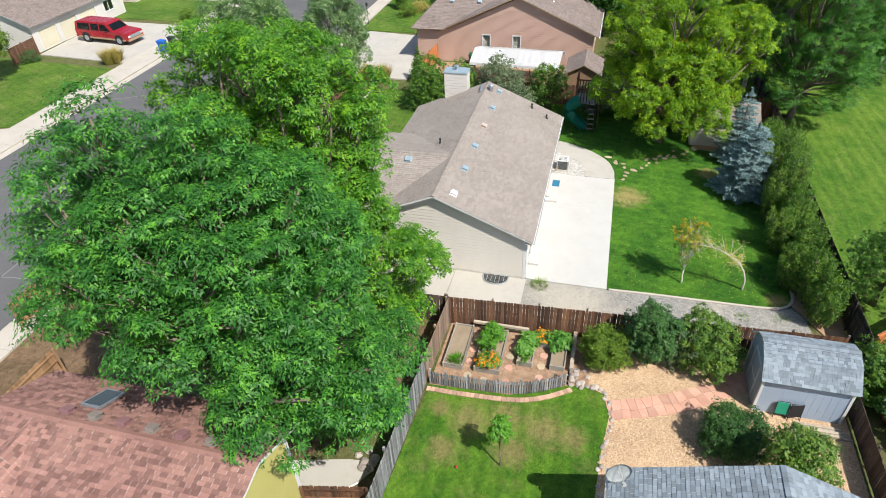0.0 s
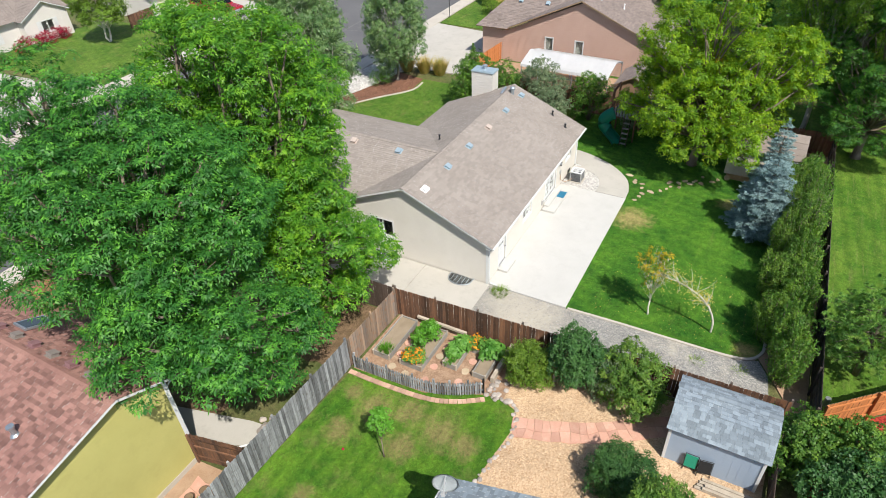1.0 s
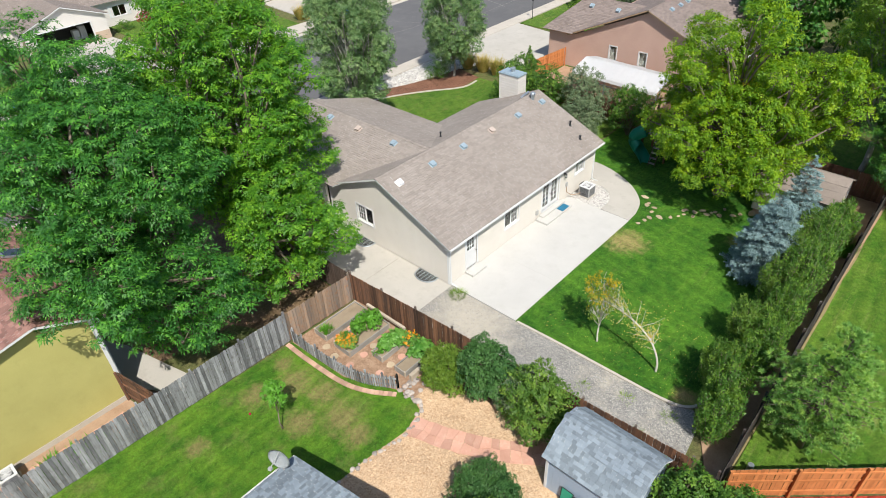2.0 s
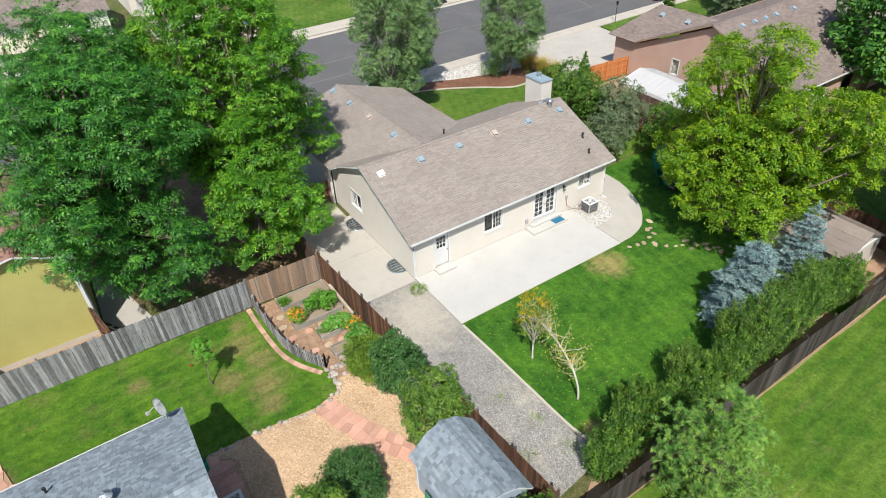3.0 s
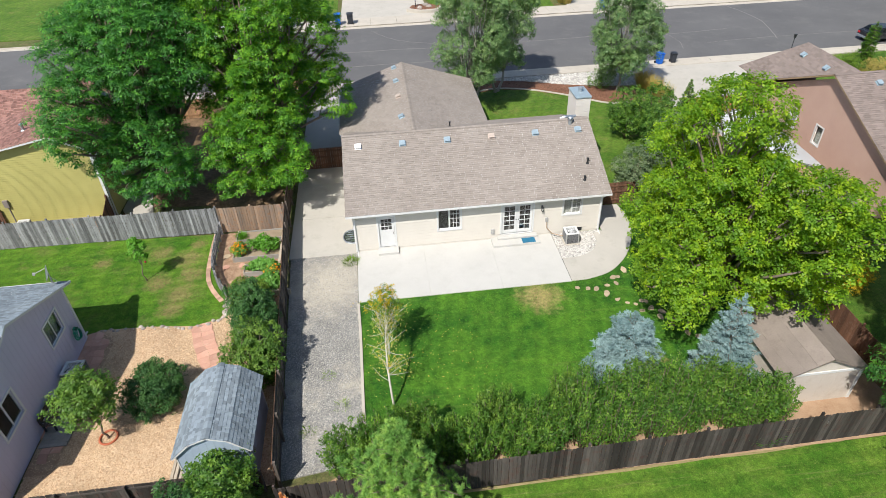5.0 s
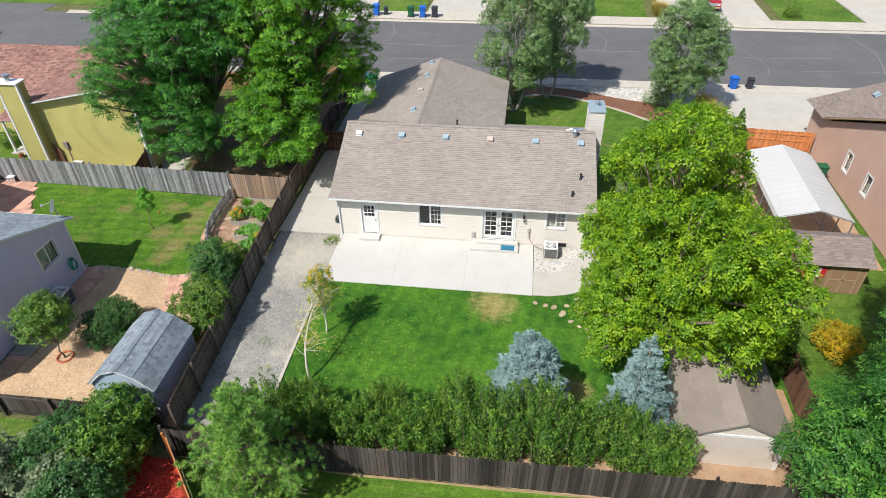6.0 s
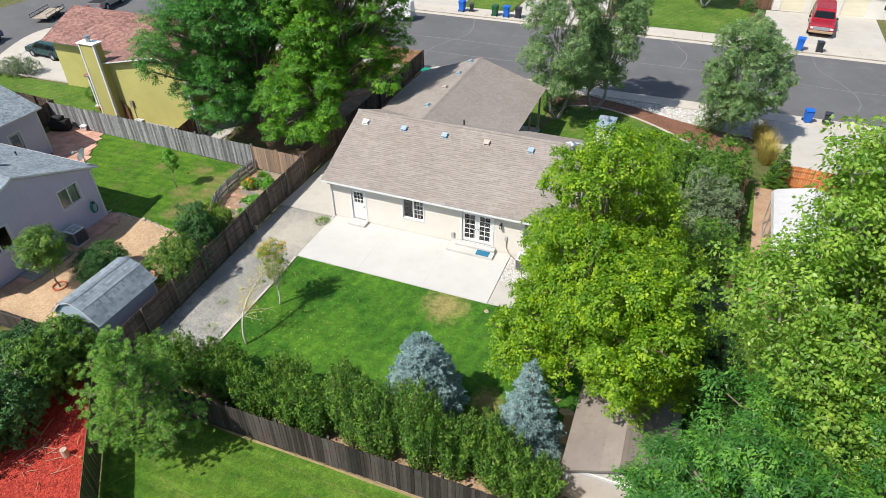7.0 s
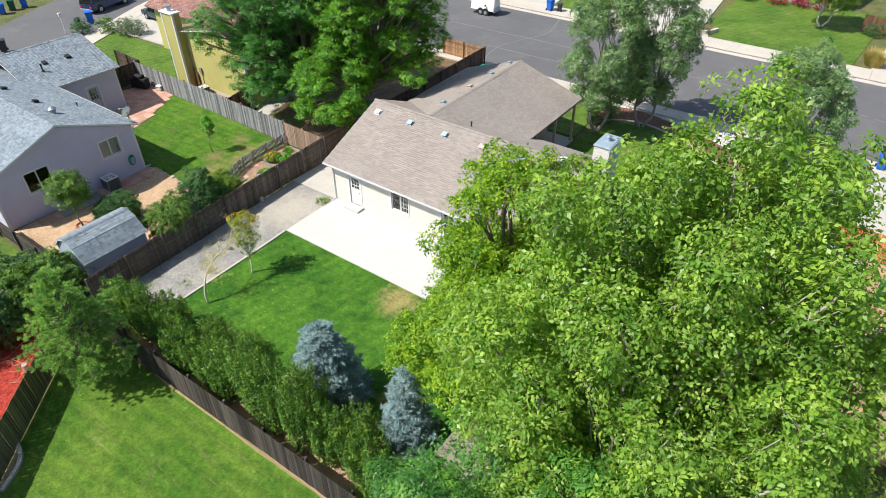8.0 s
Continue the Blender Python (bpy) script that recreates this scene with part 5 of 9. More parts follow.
fence("brown fence between the olive house and the grey fence", (-15.45, 6.0), (-14.95, 3.6), 1.8, M_FENCE_RUST, "board fences", rail_side=-1)
fence("pale new cedar fence across the yard's end", (-22.0, 20.9), (-11.6, 20.7), 1.7, M_FENCE_TAN, "board fences", rail_side=-1)
fence("pale cedar fence return beside the street", (-9.4, 25.4), (-4.6, 25.3), 1.7, M_FENCE_TAN, "board fences", rail_side=-1)
fence("dark fence beside the flagstone patio", (-27.6, 0.3), (-28.0, 4.2), 1.8, M_FENCE_DARK, "board fences", rail_side=-1)
fence("short dark fence beside the olive house", (-32.0, 4.4), (-28.0, 4.25), 1.8, M_FENCE_DARK, "board fences", rail_side=-1)
fence("dark red board fence between the far garages", (23.4, 57.2), (27.0, 57.4), 1.8, M_FENCE_BROWN, "board fences", rail_side=1)

fence("dark board fence along the wood chip yard with grey rails behind", (-13.6, -14.9), (-3.7, -14.85), 1.35, M_FENCE_DARK, "board fences", rail_side=-1, back=M_FENCE_REAR)

# ---- the lavender house ----
lav = thing("house", "lavender-grey house with a slate-blue shingle roof", "house")
LE, LR = 3.45, 5.35
wall(lav, "wall", (-13.6, -14.4), (-13.6, -5.15), gable(9.25, 3.35, 5.12), [(1.9, 1.75, 3.4, 3.05), (6.75, 1.95, 8.1, 3.1)], M_LAV, 0.3, upright=True)
mlav, _ = wall_frame((-13.6, -14.4), (-13.6, -5.15))
window(lav, mlav, 1.9, 1.75, 3.4, 3.05, 2)
window(lav, mlav, 6.75, 1.95, 8.1, 3.1, 2, curtain=True)
trim_boards(lav, mlav, "corner_board", M_WHITE, (-0.04, 0.1, -0.04, 0.0, 0.1, 3.3), (9.15, 9.29, -0.04, 0.0, 0.1, 3.3))
wall(lav, "wall", (-13.6, -5.15), (-34.0, -5.15), flat_wall(20.4, 3.35), [(2.0, 1.2, 3.6, 2.4)], M_LAV, 0.3, upright=True)
wall(lav, "wall", (-34.0, -14.4), (-13.6, -14.4), flat_wall(20.4, 3.35), [], M_LAV, 0.3, upright=True)
part("floor", boxes((-33.9, -13.8, -14.3, -5.3, 0.0, 0.5)), M_DARKIN, lav)
part("inner_wall", boxes((-17.0, -16.9, -14.2, -5.3, 0.5, 3.3)), M_DARKIN, lav)
roof_slope(lav, [(-34.2, -14.75, LE), (-13.3, -14.75, LE), (-13.3, -9.78, LR), (-34.2, -9.78, LR)], M_ROOFG, wide=0.19)
roof_slope(lav, [(-13.3, -4.8, LE), (-34.2, -4.8, LE), (-34.2, -9.78, LR), (-13.3, -9.78, LR)], M_ROOFG, M_ROOFG_P, 300, wide=0.19, stretch_u=(0.0, 0.3))
ridge_caps(lav, (-34.2, -9.78, LR), (-13.28, -9.78, LR), M_ROOFG_P)
gutter(lav, (-13.3, -4.79, LE - 0.01), (-34.2, -4.79, LE - 0.01))
downspout(lav, -13.75, -5.15, 3.4, (0, 1), 0.3)
# its northern wing
wall(lav, "wall", (-24.0, -5.1), (-24.0, -0.05), flat_wall(5.05, 3.3), [(2.4, 0.4, 3.3, 2.5)], M_LAV, 0.3, upright=True)
mwing, _ = wall_frame((-24.0, -5.1), (-24.0, -0.05))
door(lav, mwing, 2.4, 0.4, 3.3, 2.5, 1, (3, 3, 1.05, 1.95), M_LAVDOOR)
wall(lav, "wall", (-24.0, -0.05), (-33.0, -0.05), gable(9.0, 3.3, 5.0), [], M_LAV, 0.3, upright=True)
trim_boards(lav, mwing, "corner_board", M_WHITE, (4.95, 5.09, -0.04, 0.0, 0.1, 3.25))
roof_slope(lav, [(-23.7, -6.5, LE), (-23.7, 0.3, LE), (-28.5, 0.3, 5.2), (-28.5, -6.5, 5.2)], M_ROOFG, wide=0.19)
roof_slope(lav, [(-33.3, 0.3, LE), (-33.3, -6.5, LE), (-28.5, -6.5, 5.2), (-28.5, 0.3, 5.2)], M_ROOFG, wide=0.19)
ridge_caps(lav, (-28.5, -6.5, 5.2), (-28.5, 0.32, 5.2), M_ROOFG_P)
lav_n = Matrix.Rotation(math.pi, 4, 'Z') @ Matrix.Rotation(math.atan2(LR - LE, 4.98), 4, 'X')
for x, y in ((-19.0, -8.3), (-22.6, -8.6)):
    box_vent(lav, x, y, LE + (-4.8 - y) * 0.3815, lav_n, M_DARKMETAL)
bm = cyl(bmesh.new(), (0, 0, -0.1), (0, 0, 0.16), 0.16, n=16)
for k in range(18):
    a = k * math.tau / 18
    tube(bm, [Vector((0.17 * math.cos(a), 0.17 * math.sin(a), 0.14)), Vector((0.23 * math.cos(a + 0.2), 0.23 * math.sin(a + 0.2), 0.28)), Vector((0.06 * math.cos(a + 0.4), 0.06 * math.sin(a + 0.4), 0.42))], [0.03, 0.035, 0.02], 4)
cyl(bm, (0, 0, 0.38), (0, 0, 0.44), 0.1, 0.05)
part("turbine_vent", bm, M_METAL, lav, "ribbed metal turbine vent", Matrix.Translation((-16.2, -8.5, LE + 3.7 * 0.3815 + 0.02)))
pipe_vent(lav, -25.6, -4.6, 4.2, 0.5, 0.06)
pipe_vent(lav, -18.0, -6.2, 3.95, 0.25, 0.04)
for x, y in ((-26.3, -2.2), (-26.4, -4.0)):
    box_vent(lav, x, y, 5.2 - (-26.3 + 28.5) * 0.3646 if x > -28 else 4.5, Matrix.Rotation(math.pi / 2, 4, 'Z') @ Matrix.Rotation(math.atan2(1.75, 4.8), 4, 'X'), M_DARKMETAL)

dish = thing("satellite_dish", "grey satellite dish on a mast at the roof corner", "satellite dish", pose(-13.9, -5.0, LE + 0.06))
bm = bmesh.new()
rings = []
for i in range(6):
    r = 0.42 * i / 5
    rings.append([bm.verts.new((r * 0.9 * math.cos(k * math.tau / 24), r * 1.05 * math.sin(k * math.tau / 24), 0.42 * r * r)) for k in range(24)] if i else [bm.verts.new((0, 0, 0))])
for k in range(24):
    bm.faces.new((rings[0][0], rings[1][k], rings[1][(k + 1) % 24]))
for a, b in zip(rings[1:], rings[2:]):
    for k in range(24):
        bm.faces.new((a[k], b[k], b[(k + 1) % 24], a[(k + 1) % 24]))
bmesh.ops.solidify(bm, geom=bm.faces[:], thickness=0.02)
aim = Matrix.Translation((0, 0, 0.72)) @ Matrix.Rotation(radians(201), 4, 'Z') @ Matrix.Rotation(radians(76), 4, 'Y')
part("reflector", bm, M_DISH, dish, m=aim, smooth=True)
bm = bmesh.new()
tube(bm, [Vector((-0.3, 0, 0.02)), Vector((-0.2, 0, 0.2)), Vector((0.0, 0, 0.55))], [0.016] * 3, 6)
box(bm, -0.05, 0.05, -0.06, 0.06, 0.5, 0.6)
part("feed_arm", bm, M_ACGREY, dish, m=aim)
bm = bmesh.new()
tube(bm, [Vector((0, 0, 0.0)), Vector((0, 0, 0.45)), Vector((0.0, 0.0, 0.72))], [0.025] * 3, 8)
tube(bm, [Vector((0.25, 0.1, 0.02)), Vector((0, 0, 0.5))], [0.012] * 2, 6)
tube(bm, [Vector((-0.2, 0.2, -0.05)), Vector((0, 0, 0.5))], [0.012] * 2, 6)
part("mast", bm, M_ACGREY, dish)

# ---- the blue-grey shed ----
shed = thing("garden_shed", "blue-grey garden shed with a slate-blue barn roof", "shed")
SX0, SX1, SY0, SY1 = -6.65, -4.05, -14.4, -10.95
wall(shed, "wall", (SX0, SY0), (SX1, SY0), [(0, 0), (2.6, 0), (2.6, 2.1), (2.05, 2.62), (1.3, 2.92), (0.55, 2.62), (0, 2.1)], [], M_SHEDBLUE, 0.3, 0.08, True)
_, m_shw = wall(shed, "wall", (SX0, SY1), (SX0, SY0), flat_wall(3.45, 2.1), [], M_SHEDBLUE, 0.3, 0.08, True)
wall(shed, "wall", (SX1, SY0), (SX1, SY1), flat_wall(3.45, 2.1), [], M_SHEDBLUE, 0.3, 0.08, True)
_, m_shn = wall(shed, "wall", (SX1, SY1), (SX0, SY1), [(0, 0), (2.6, 0), (2.6, 2.1), (2.05, 2.62), (1.3, 2.92), (0.55, 2.62), (0, 2.1)], [], M_SHEDBLUE, 0.3, 0.08, True)
trim_boards(shed, m_shw, "corner_board", M_WHITE, (-0.03, 0.08, -0.04, 0.0, 0.02, 2.08), (3.37, 3.48, -0.04, 0.0, 0.02, 2.08), (0.08, 3.37, -0.04, 0.0, 2.0, 2.09))
trim_boards(shed, m_shn, "corner_board", M_WHITE, (-0.03, 0.08, -0.04, 0.0, 0.02, 2.08), (2.52, 2.63, -0.04, 0.0, 0.02, 2.08))
sd = part("door", boxes((0.75, 1.85, -0.04, -0.01, 0.08, 2.0), bevel=0.004), M_SHEDBLUE, shed, m=m_shn)
part("door_trim", boxes((0.68, 0.75, -0.05, 0, 0.05, 2.07), (1.85, 1.92, -0.05, 0, 0.05, 2.07), (0.75, 1.85, -0.05, 0, 2.0, 2.07), (0.76, 1.84, -0.055, -0.04, 1.0, 1.08)), M_WHITE, sd)
XM = (SX0 + SX1) / 2
for s in (-1, 1):
    e, k = XM + s * 1.48, XM + s * 0.72
    lowr = [(e, SY0 - 0.12, 2.06), (e, SY1 + 0.12, 2.06), (k, SY1 + 0.12, 2.78), (k, SY0 - 0.12, 2.78)]
    highr = [(k, SY0 - 0.12, 2.78), (k, SY1 + 0.12, 2.78), (XM, SY1 + 0.12, 3.06), (XM, SY0 - 0.12, 3.06)]
    for q in (lowr, highr):
        q = q if s > 0 else [q[1], q[0], q[3], q[2]]
        roof_slope(shed, q, M_ROOFG, M_ROOFG_P, 150, wide=0.19, thick=0.07)
ridge_caps(shed, (XM, SY0 - 0.12, 3.06), (XM, SY1 + 0.12, 3.06), M_ROOFG_P)

# ---- the tan shed ----
tan = thing("tan_shed", "tan panelled shed with a worn brown roof behind the spruces", "shed")
wall(tan, "wall", (17.7, -13.85), (21.2, -13.85), gable(3.5, 1.92, 2.75), [], M_SHEDTAN, 0.6, 0.08, True)
wall(tan, "wall", (17.7, -9.6), (17.7, -13.85), flat_wall(4.25, 1.92), [], M_SHEDTAN, 0.6, 0.08, True)
wall(tan, "wall", (21.2, -13.85), (21.2, -9.6), flat_wall(4.25, 1.92), [], M_SHEDTAN, 0.6, 0.08, True)
wall(tan, "wall", (21.2, -9.6), (17.7, -9.6), gable(3.5, 1.92, 2.75), [], M_SHEDTAN, 0.6, 0.08, True)
mt, _ = wall_frame((17.7, -13.85), (21.2, -13.85))
trim_boards(tan, mt, "corner_board", M_WHITE, (-0.03, 0.1, -0.04, 0, 0.02, 1.9), (3.4, 3.53, -0.04, 0, 0.02, 1.9), (0.1, 3.4, -0.045, 0, 1.82, 1.94))
trim_boards(tan, mt, "fascia", M_WHITE, (-0.2, -0.12, -0.2, -0.14, 1.8, 1.92))
roof_slope(tan, [(17.5, -9.45, 1.9), (17.5, -14.05, 1.9), (19.45, -14.05, 2.86), (19.45, -9.45, 2.86)], M_ROOFT, course=0.5, wide=1.6, thick=0.08, deck=M_ROOFT)
roof_slope(tan, [(21.4, -14.05, 1.9), (21.4, -9.45, 1.9), (19.45, -9.45, 2.86), (19.45, -14.05, 2.86)], M_ROOFT, course=0.5, wide=1.6, thick=0.08, deck=M_ROOFT)
downspout(tan, 17.7, -13.7, 1.9, (-1, 0), 0.2)

# ---- the olive house ----
olive = thing("house", "olive-yellow house with a red-brown shingle roof", "house")
OS, ON, OR_ = 6.1, 15.6, 6.1
OE, OWE = 4.92, 4.6  # its eaves, east and west
wall(olive, "wall", (-24.2, OS), (-15.4, OS), [(0, 0), (8.8, 0), (8.8, 5.12), (6.9, 5.93), (0, 4.6)], [], M_OLIVE, 0.15)
molive, _ = wall_frame((-24.2, OS), (-15.4, OS))
wall(olive, "wall", (-15.4, OS), (-15.4, ON), flat_wall(ON - OS, 5.1), [(3.0, 1.6, 4.2, 2.7)], M_OLIVE, 0.15)
mol_e, _ = wall_frame((-15.4, OS), (-15.4, ON))
window(olive, mol_e, 3.0, 1.6, 4.2, 2.7, 2)
trim_boards(olive, molive, "corner_board", M_WHITE, (8.68, 8.84, -0.03, 0.0, 0.1, 5.0))
trim_boards(olive, molive, "base_board", M_WALK, (0.0, 8.82, -0.05, 0.0, 0.0, 0.28))
wall(olive, "wall", (-15.4, ON), (-24.2, ON), [(0, 0), (8.8, 0), (8.8, 4.6), (1.9, 5.93), (0, 5.12)], [], M_OLIVE, 0)
roof_slope(olive, [(-14.75, OS - 0.4, OE), (-14.75, ON + 0.35, OE), (-17.3, ON + 0.35, OR_), (-17.3, OS - 0.4, OR_)], M_ROOFR, wide=0.23, course=0.15)
roof_slope(olive, [(-24.75, ON + 0.35, OWE), (-24.75, OS - 0.4, OWE), (-17.3, OS - 0.4, OR_), (-17.3, ON + 0.35, OR_)], M_ROOFR, wide=0.23, course=0.15)
ridge_caps(olive, (-17.3, OS - 0.4, OR_), (-17.3, ON + 0.35, OR_), M_ROOFR)
gutter(olive, (-14.73, ON + 0.35, OE), (-14.73, OS - 0.4, OE))
downspout(olive, -15.4, OS + 0.1, 4.8, (1, 0), 0.5)
wall(olive, "wall", (-33.5, 10.2), (-24.25, 10.2), flat_wall(9.25, 4.3), [(5.4, 0.5, 6.3, 2.6)], M_OLIVE, 0.15)
wall(olive, "wall", (-33.5, 17.5), (-33.5, 10.2), gable(7.3, 4.3, 5.9), [], M_OLIVE, 0.15)
roof_slope(olive, [(-34.0, 9.6, 4.2), (-24.75, 9.6, 4.2), (-17.4, 13.85, 6.06), (-34.0, 13.85, 6.06)], M_ROOFR, wide=0.23, course=0.15)
roof_slope(olive, [(-24.75, 18.1, 4.2), (-34.0, 18.1, 4.2), (-34.0, 13.85, 6.06), (-17.4, 13.85, 6.06)], M_ROOFR, wide=0.23, course=0.15)
roof_slope(olive, [(-27.4, 7.3, 2.75), (-24.3, 7.3, 2.75), (-24.3, 10.1, 3.5), (-27.4, 10.1, 3.5)], M_ROOFR, thick=0.08)
for x in (-27.25, -25.2):
    part("porch_post", boxes((x, x + 0.14, 7.45, 7.59, 0.15, 2.66)), M_WHITE, olive)
part("porch_floor", boxes((-27.4, -24.3, 7.3, 10.1, -0.1, 0.15), bevel=0.01), M_CONC_OLD, olive)
och = part("chimney", prism(bmesh.new(), [(-24.2, OS - 0.75), (-22.7, OS - 0.75), (-22.7, OS - 0.02), (-24.2, OS - 0.02)], 0.0, 6.42), M_OLIVE, olive, "olive chimney chase with white corner boards")
for x in (-24.23, -22.8):
    part("corner_board", boxes((x, x + 0.13, OS - 0.78, OS - 0.72, 0.0, 6.4)), M_WHITE, och)
part("corner_board", boxes((-22.72, -22.67, OS - 0.72, OS - 0.6, 0.0, 6.4)), M_WHITE, och)
part("chimney_cap", boxes((-24.3, -22.6, OS - 0.85, OS + 0.08, 6.42, 6.52), bevel=0.01), M_CANVAS, och)
bm = cyl(bmesh.new(), (-23.45, OS - 0.4, 6.52), (-23.45, OS - 0.4, 6.82), 0.16, n=16)
cyl(bm, (-23.45, OS - 0.4, 6.87), (-23.45, OS - 0.4, 6.98), 0.26, n=16)
cyl(bm, (-23.45, OS - 0.4, 6.8), (-23.45, OS - 0.4, 6.9), 0.13, n=12)
part("chimney_flue", bm, M_METAL, och)
east_pitch = (OR_ - OE) / 2.55
tilt_o = Matrix.Rotation(math.pi / 2, 4, 'Z') @ Matrix.Rotation(math.atan(east_pitch), 4, 'X')
for i in range(7):
    box_vent(olive, -16.9, 6.5 + i * 1.1, OR_ - 0.4 * east_pitch, tilt_o, (M_VENT_R, M_VENT_G)[i % 2])
sk = part("skylight", boxes((-0.4, 0.4, -0.6, 0.6, 0.02, 0.12), bevel=0.01), M_METAL, olive, "flat skylight with a grey frame", Matrix.Translation((-15.95, 12.6, OR_ - 1.35 * east_pitch + 0.02)) @ tilt_o)
part("pane", boxes((-0.32, 0.32, -0.52, 0.52, 0.12, 0.13)), M_CARGLASS, sk)
pipe_vent(olive, -19.6, 8.0, 5.62, 0.4, 0.09, M_METAL)
part("meter_box", boxes((2.6, 2.9, -0.16, -0.01, 1.5, 2.0), bevel=0.01), M_VENT_G, olive, m=molive)
part("conduit", boxes((2.72, 2.77, -0.06, -0.01, 0.1, 1.5)), M_VENT_G, olive, m=molive)

# ---- the brown house ----
brown = thing("house", "brown-sided house with a grey-brown shingle roof", "house")
wall(brown, "wall", (31.5, 15.3), (31.5, 12.3), flat_wall(3.0, 3.1), [], M_BROWN, 0.2)
_, mbr = wall(brown, "wall", (31.5, 12.3), (31.5, -1.5), [(0, 0), (13.8, 0), (13.8, 3.15), (6.8, 6.12), (0, 3.15)], [(3.5, 1.45, 4.2, 2.7), (6.4, 1.45, 7.1, 2.7)], M_BROWN, 0.2)
window(brown, mbr, 3.5, 1.45, 4.2, 2.7, 1, curtain=True)
window(brown, mbr, 6.4, 1.45, 7.1, 2.7, 1, curtain=True)
wall(brown, "wall", (31.5, -1.5), (52.0, -1.5), flat_wall(20.5, 3.15), [(4.0, 1.3, 5.6, 2.5), (8.0, 0.2, 9.8, 2.4)], M_BROWN, 0.2)
mbs, _ = wall_frame((31.5, -1.5), (52.0, -1.5))
window(brown, mbs, 4.0, 1.3, 5.6, 2.5, 2)
wall(brown, "wall", (37.6, 15.3), (31.5, 15.3), flat_wall(6.1, 3.1), [], M_BROWN, 0.2)
wall(brown, "wall", (52.0, 13.0), (37.6, 13.0), flat_wall(14.4, 3.15), [], M_BROWN, 0.2)
part("floor", boxes((31.8, 51.8, -1.2, 12.8, 0.0, 0.3)), M_DARKIN, brown)
roof_slope(brown, [(31.1, -2.0, 3.05), (52.4, -2.0, 3.05), (52.4, 5.55, 6.4), (31.1, 5.55, 6.4)], M_ROOFB, wide=0.36, course=0.16, deck=M_TANTRIM)
roof_slope(brown, [(52.4, 13.1, 3.05), (31.1, 13.1, 3.05), (31.1, 5.55, 6.4), (52.4, 5.55, 6.4)], M_ROOFB, wide=0.36, course=0.16, deck=M_TANTRIM)
roof_slope(brown, [(31.0, 15.8, 3.2), (31.0, 12.6, 3.2), (34.4, 7.0, 5.7), (34.4, 13.2, 5.7)], M_ROOFB, wide=0.36, course=0.16, deck=M_TANTRIM)
roof_slope(brown, [(37.9, 7.5, 3.2), (37.9, 15.8, 3.2), (34.4, 13.2, 5.7), (34.4, 7.0, 5.7)], M_ROOFB, wide=0.36, course=0.16, deck=M_TANTRIM)
roof_slope(brown, [(37.9, 15.8, 3.2), (31.0, 15.8, 3.2), (34.4, 13.2, 5.7)], M_ROOFB, wide=0.36, course=0.16, deck=M_TANTRIM)
ridge_caps(brown, (31.1, 5.55, 6.4), (52.4, 5.55, 6.4), M_ROOFB)
tilt_b = Matrix.Rotation(math.atan2(3.35, 7.55), 4, 'X')
for x in (33.6, 35.2, 36.6, 38.0, 40.5):
    box_vent(brown, x, 4.6, 6.4 - 0.95 * 0.43, tilt_b, M_VENT)
tilt_bw = Matrix.Rotation(-math.pi / 2, 4, 'Z') @ Matrix.Rotation(math.atan2(2.5, 3.4), 4, 'X')
for y in (9.5, 12.2):
    box_vent(brown, 33.6, y, 5.7 - 0.8 * 0.706, tilt_bw, M_VENT)
pipe_vent(brown, 34.5, 2.6, 5.1, 0.4, 0.05, M_CANVAS)
pipe_vent(brown, 41.0, 1.0, 4.35, 0.4, 0.05, M_CANVAS)
gutter(brown, (31.1, -2.02, 3.04), (52.4, -2.02, 3.04))

# ---- carport and playhouse ----
car = thing("carport", "white sheet-metal carport on thin steel posts", "carport", pose(0.33, 1.75, 0, 0, 0, -2))
bm = bmesh.new()
prof = [(24.55, 2.2), (24.62, 2.42), (24.85, 2.55), (26.6, 3.05), (28.35, 2.55), (28.58, 2.42), (28.65, 2.2)]
n = 28
rows = []
for i in range(n + 1):
    y = 7.8 * i / n
    lift = 0.018 * (i % 2)
    rows.append([bm.verts.new((x, y, z + lift)) for x, z in prof])
for a, b in zip(rows, rows[1:]):
    for k in range(len(prof) - 1):
        bm.faces.new((a[k], a[k + 1], b[k + 1], b[k]))
bmesh.ops.solidify(bm, geom=bm.faces[:], thickness=0.02)
part("roof", bm, M_CANVAS, car)
for x in (24.68, 28.52):
    for i in range(6):
        part("post", boxes((x - 0.03, x + 0.03, 0.05 + i * 1.54 - 0.03, 0.05 + i * 1.54 + 0.03, 0, 2.42)), M_METAL, car)
    for z in (0.06, 2.36):
        part("rail", boxes((x - 0.025, x + 0.025, 0.08, 7.75, z - 0.03, z + 0.03)), M_METAL, car)
for i in range(6):
    y = 0.05 + i * 1.54
    bm = bmesh.new()
    tube(bm, [Vector((24.68, y, 2.4)), Vector((26.6, y, 2.96)), Vector((28.52, y, 2.4))], [0.03] * 3, 6)
    part("truss", bm, M_METAL, car)
play = thing("playhouse", "brown wooden playhouse with red shutters and a shingle roof", "playhouse", pose(0.1, -0.05, 0))
wall(play, "wall", (25.1, -2.4), (28.5, -2.4), flat_wall(3.4, 2.0), [(0.55, 1.1, 1.1, 1.55)], M_PLAYBROWN, 0.4, 0.07, True)
mp, _ = wall_frame((25.1, -2.4), (28.5, -2.4))
window(play, mp, 0.55, 1.1, 1.1, 1.55, 1, ((0,), 2, 2), 0.05)
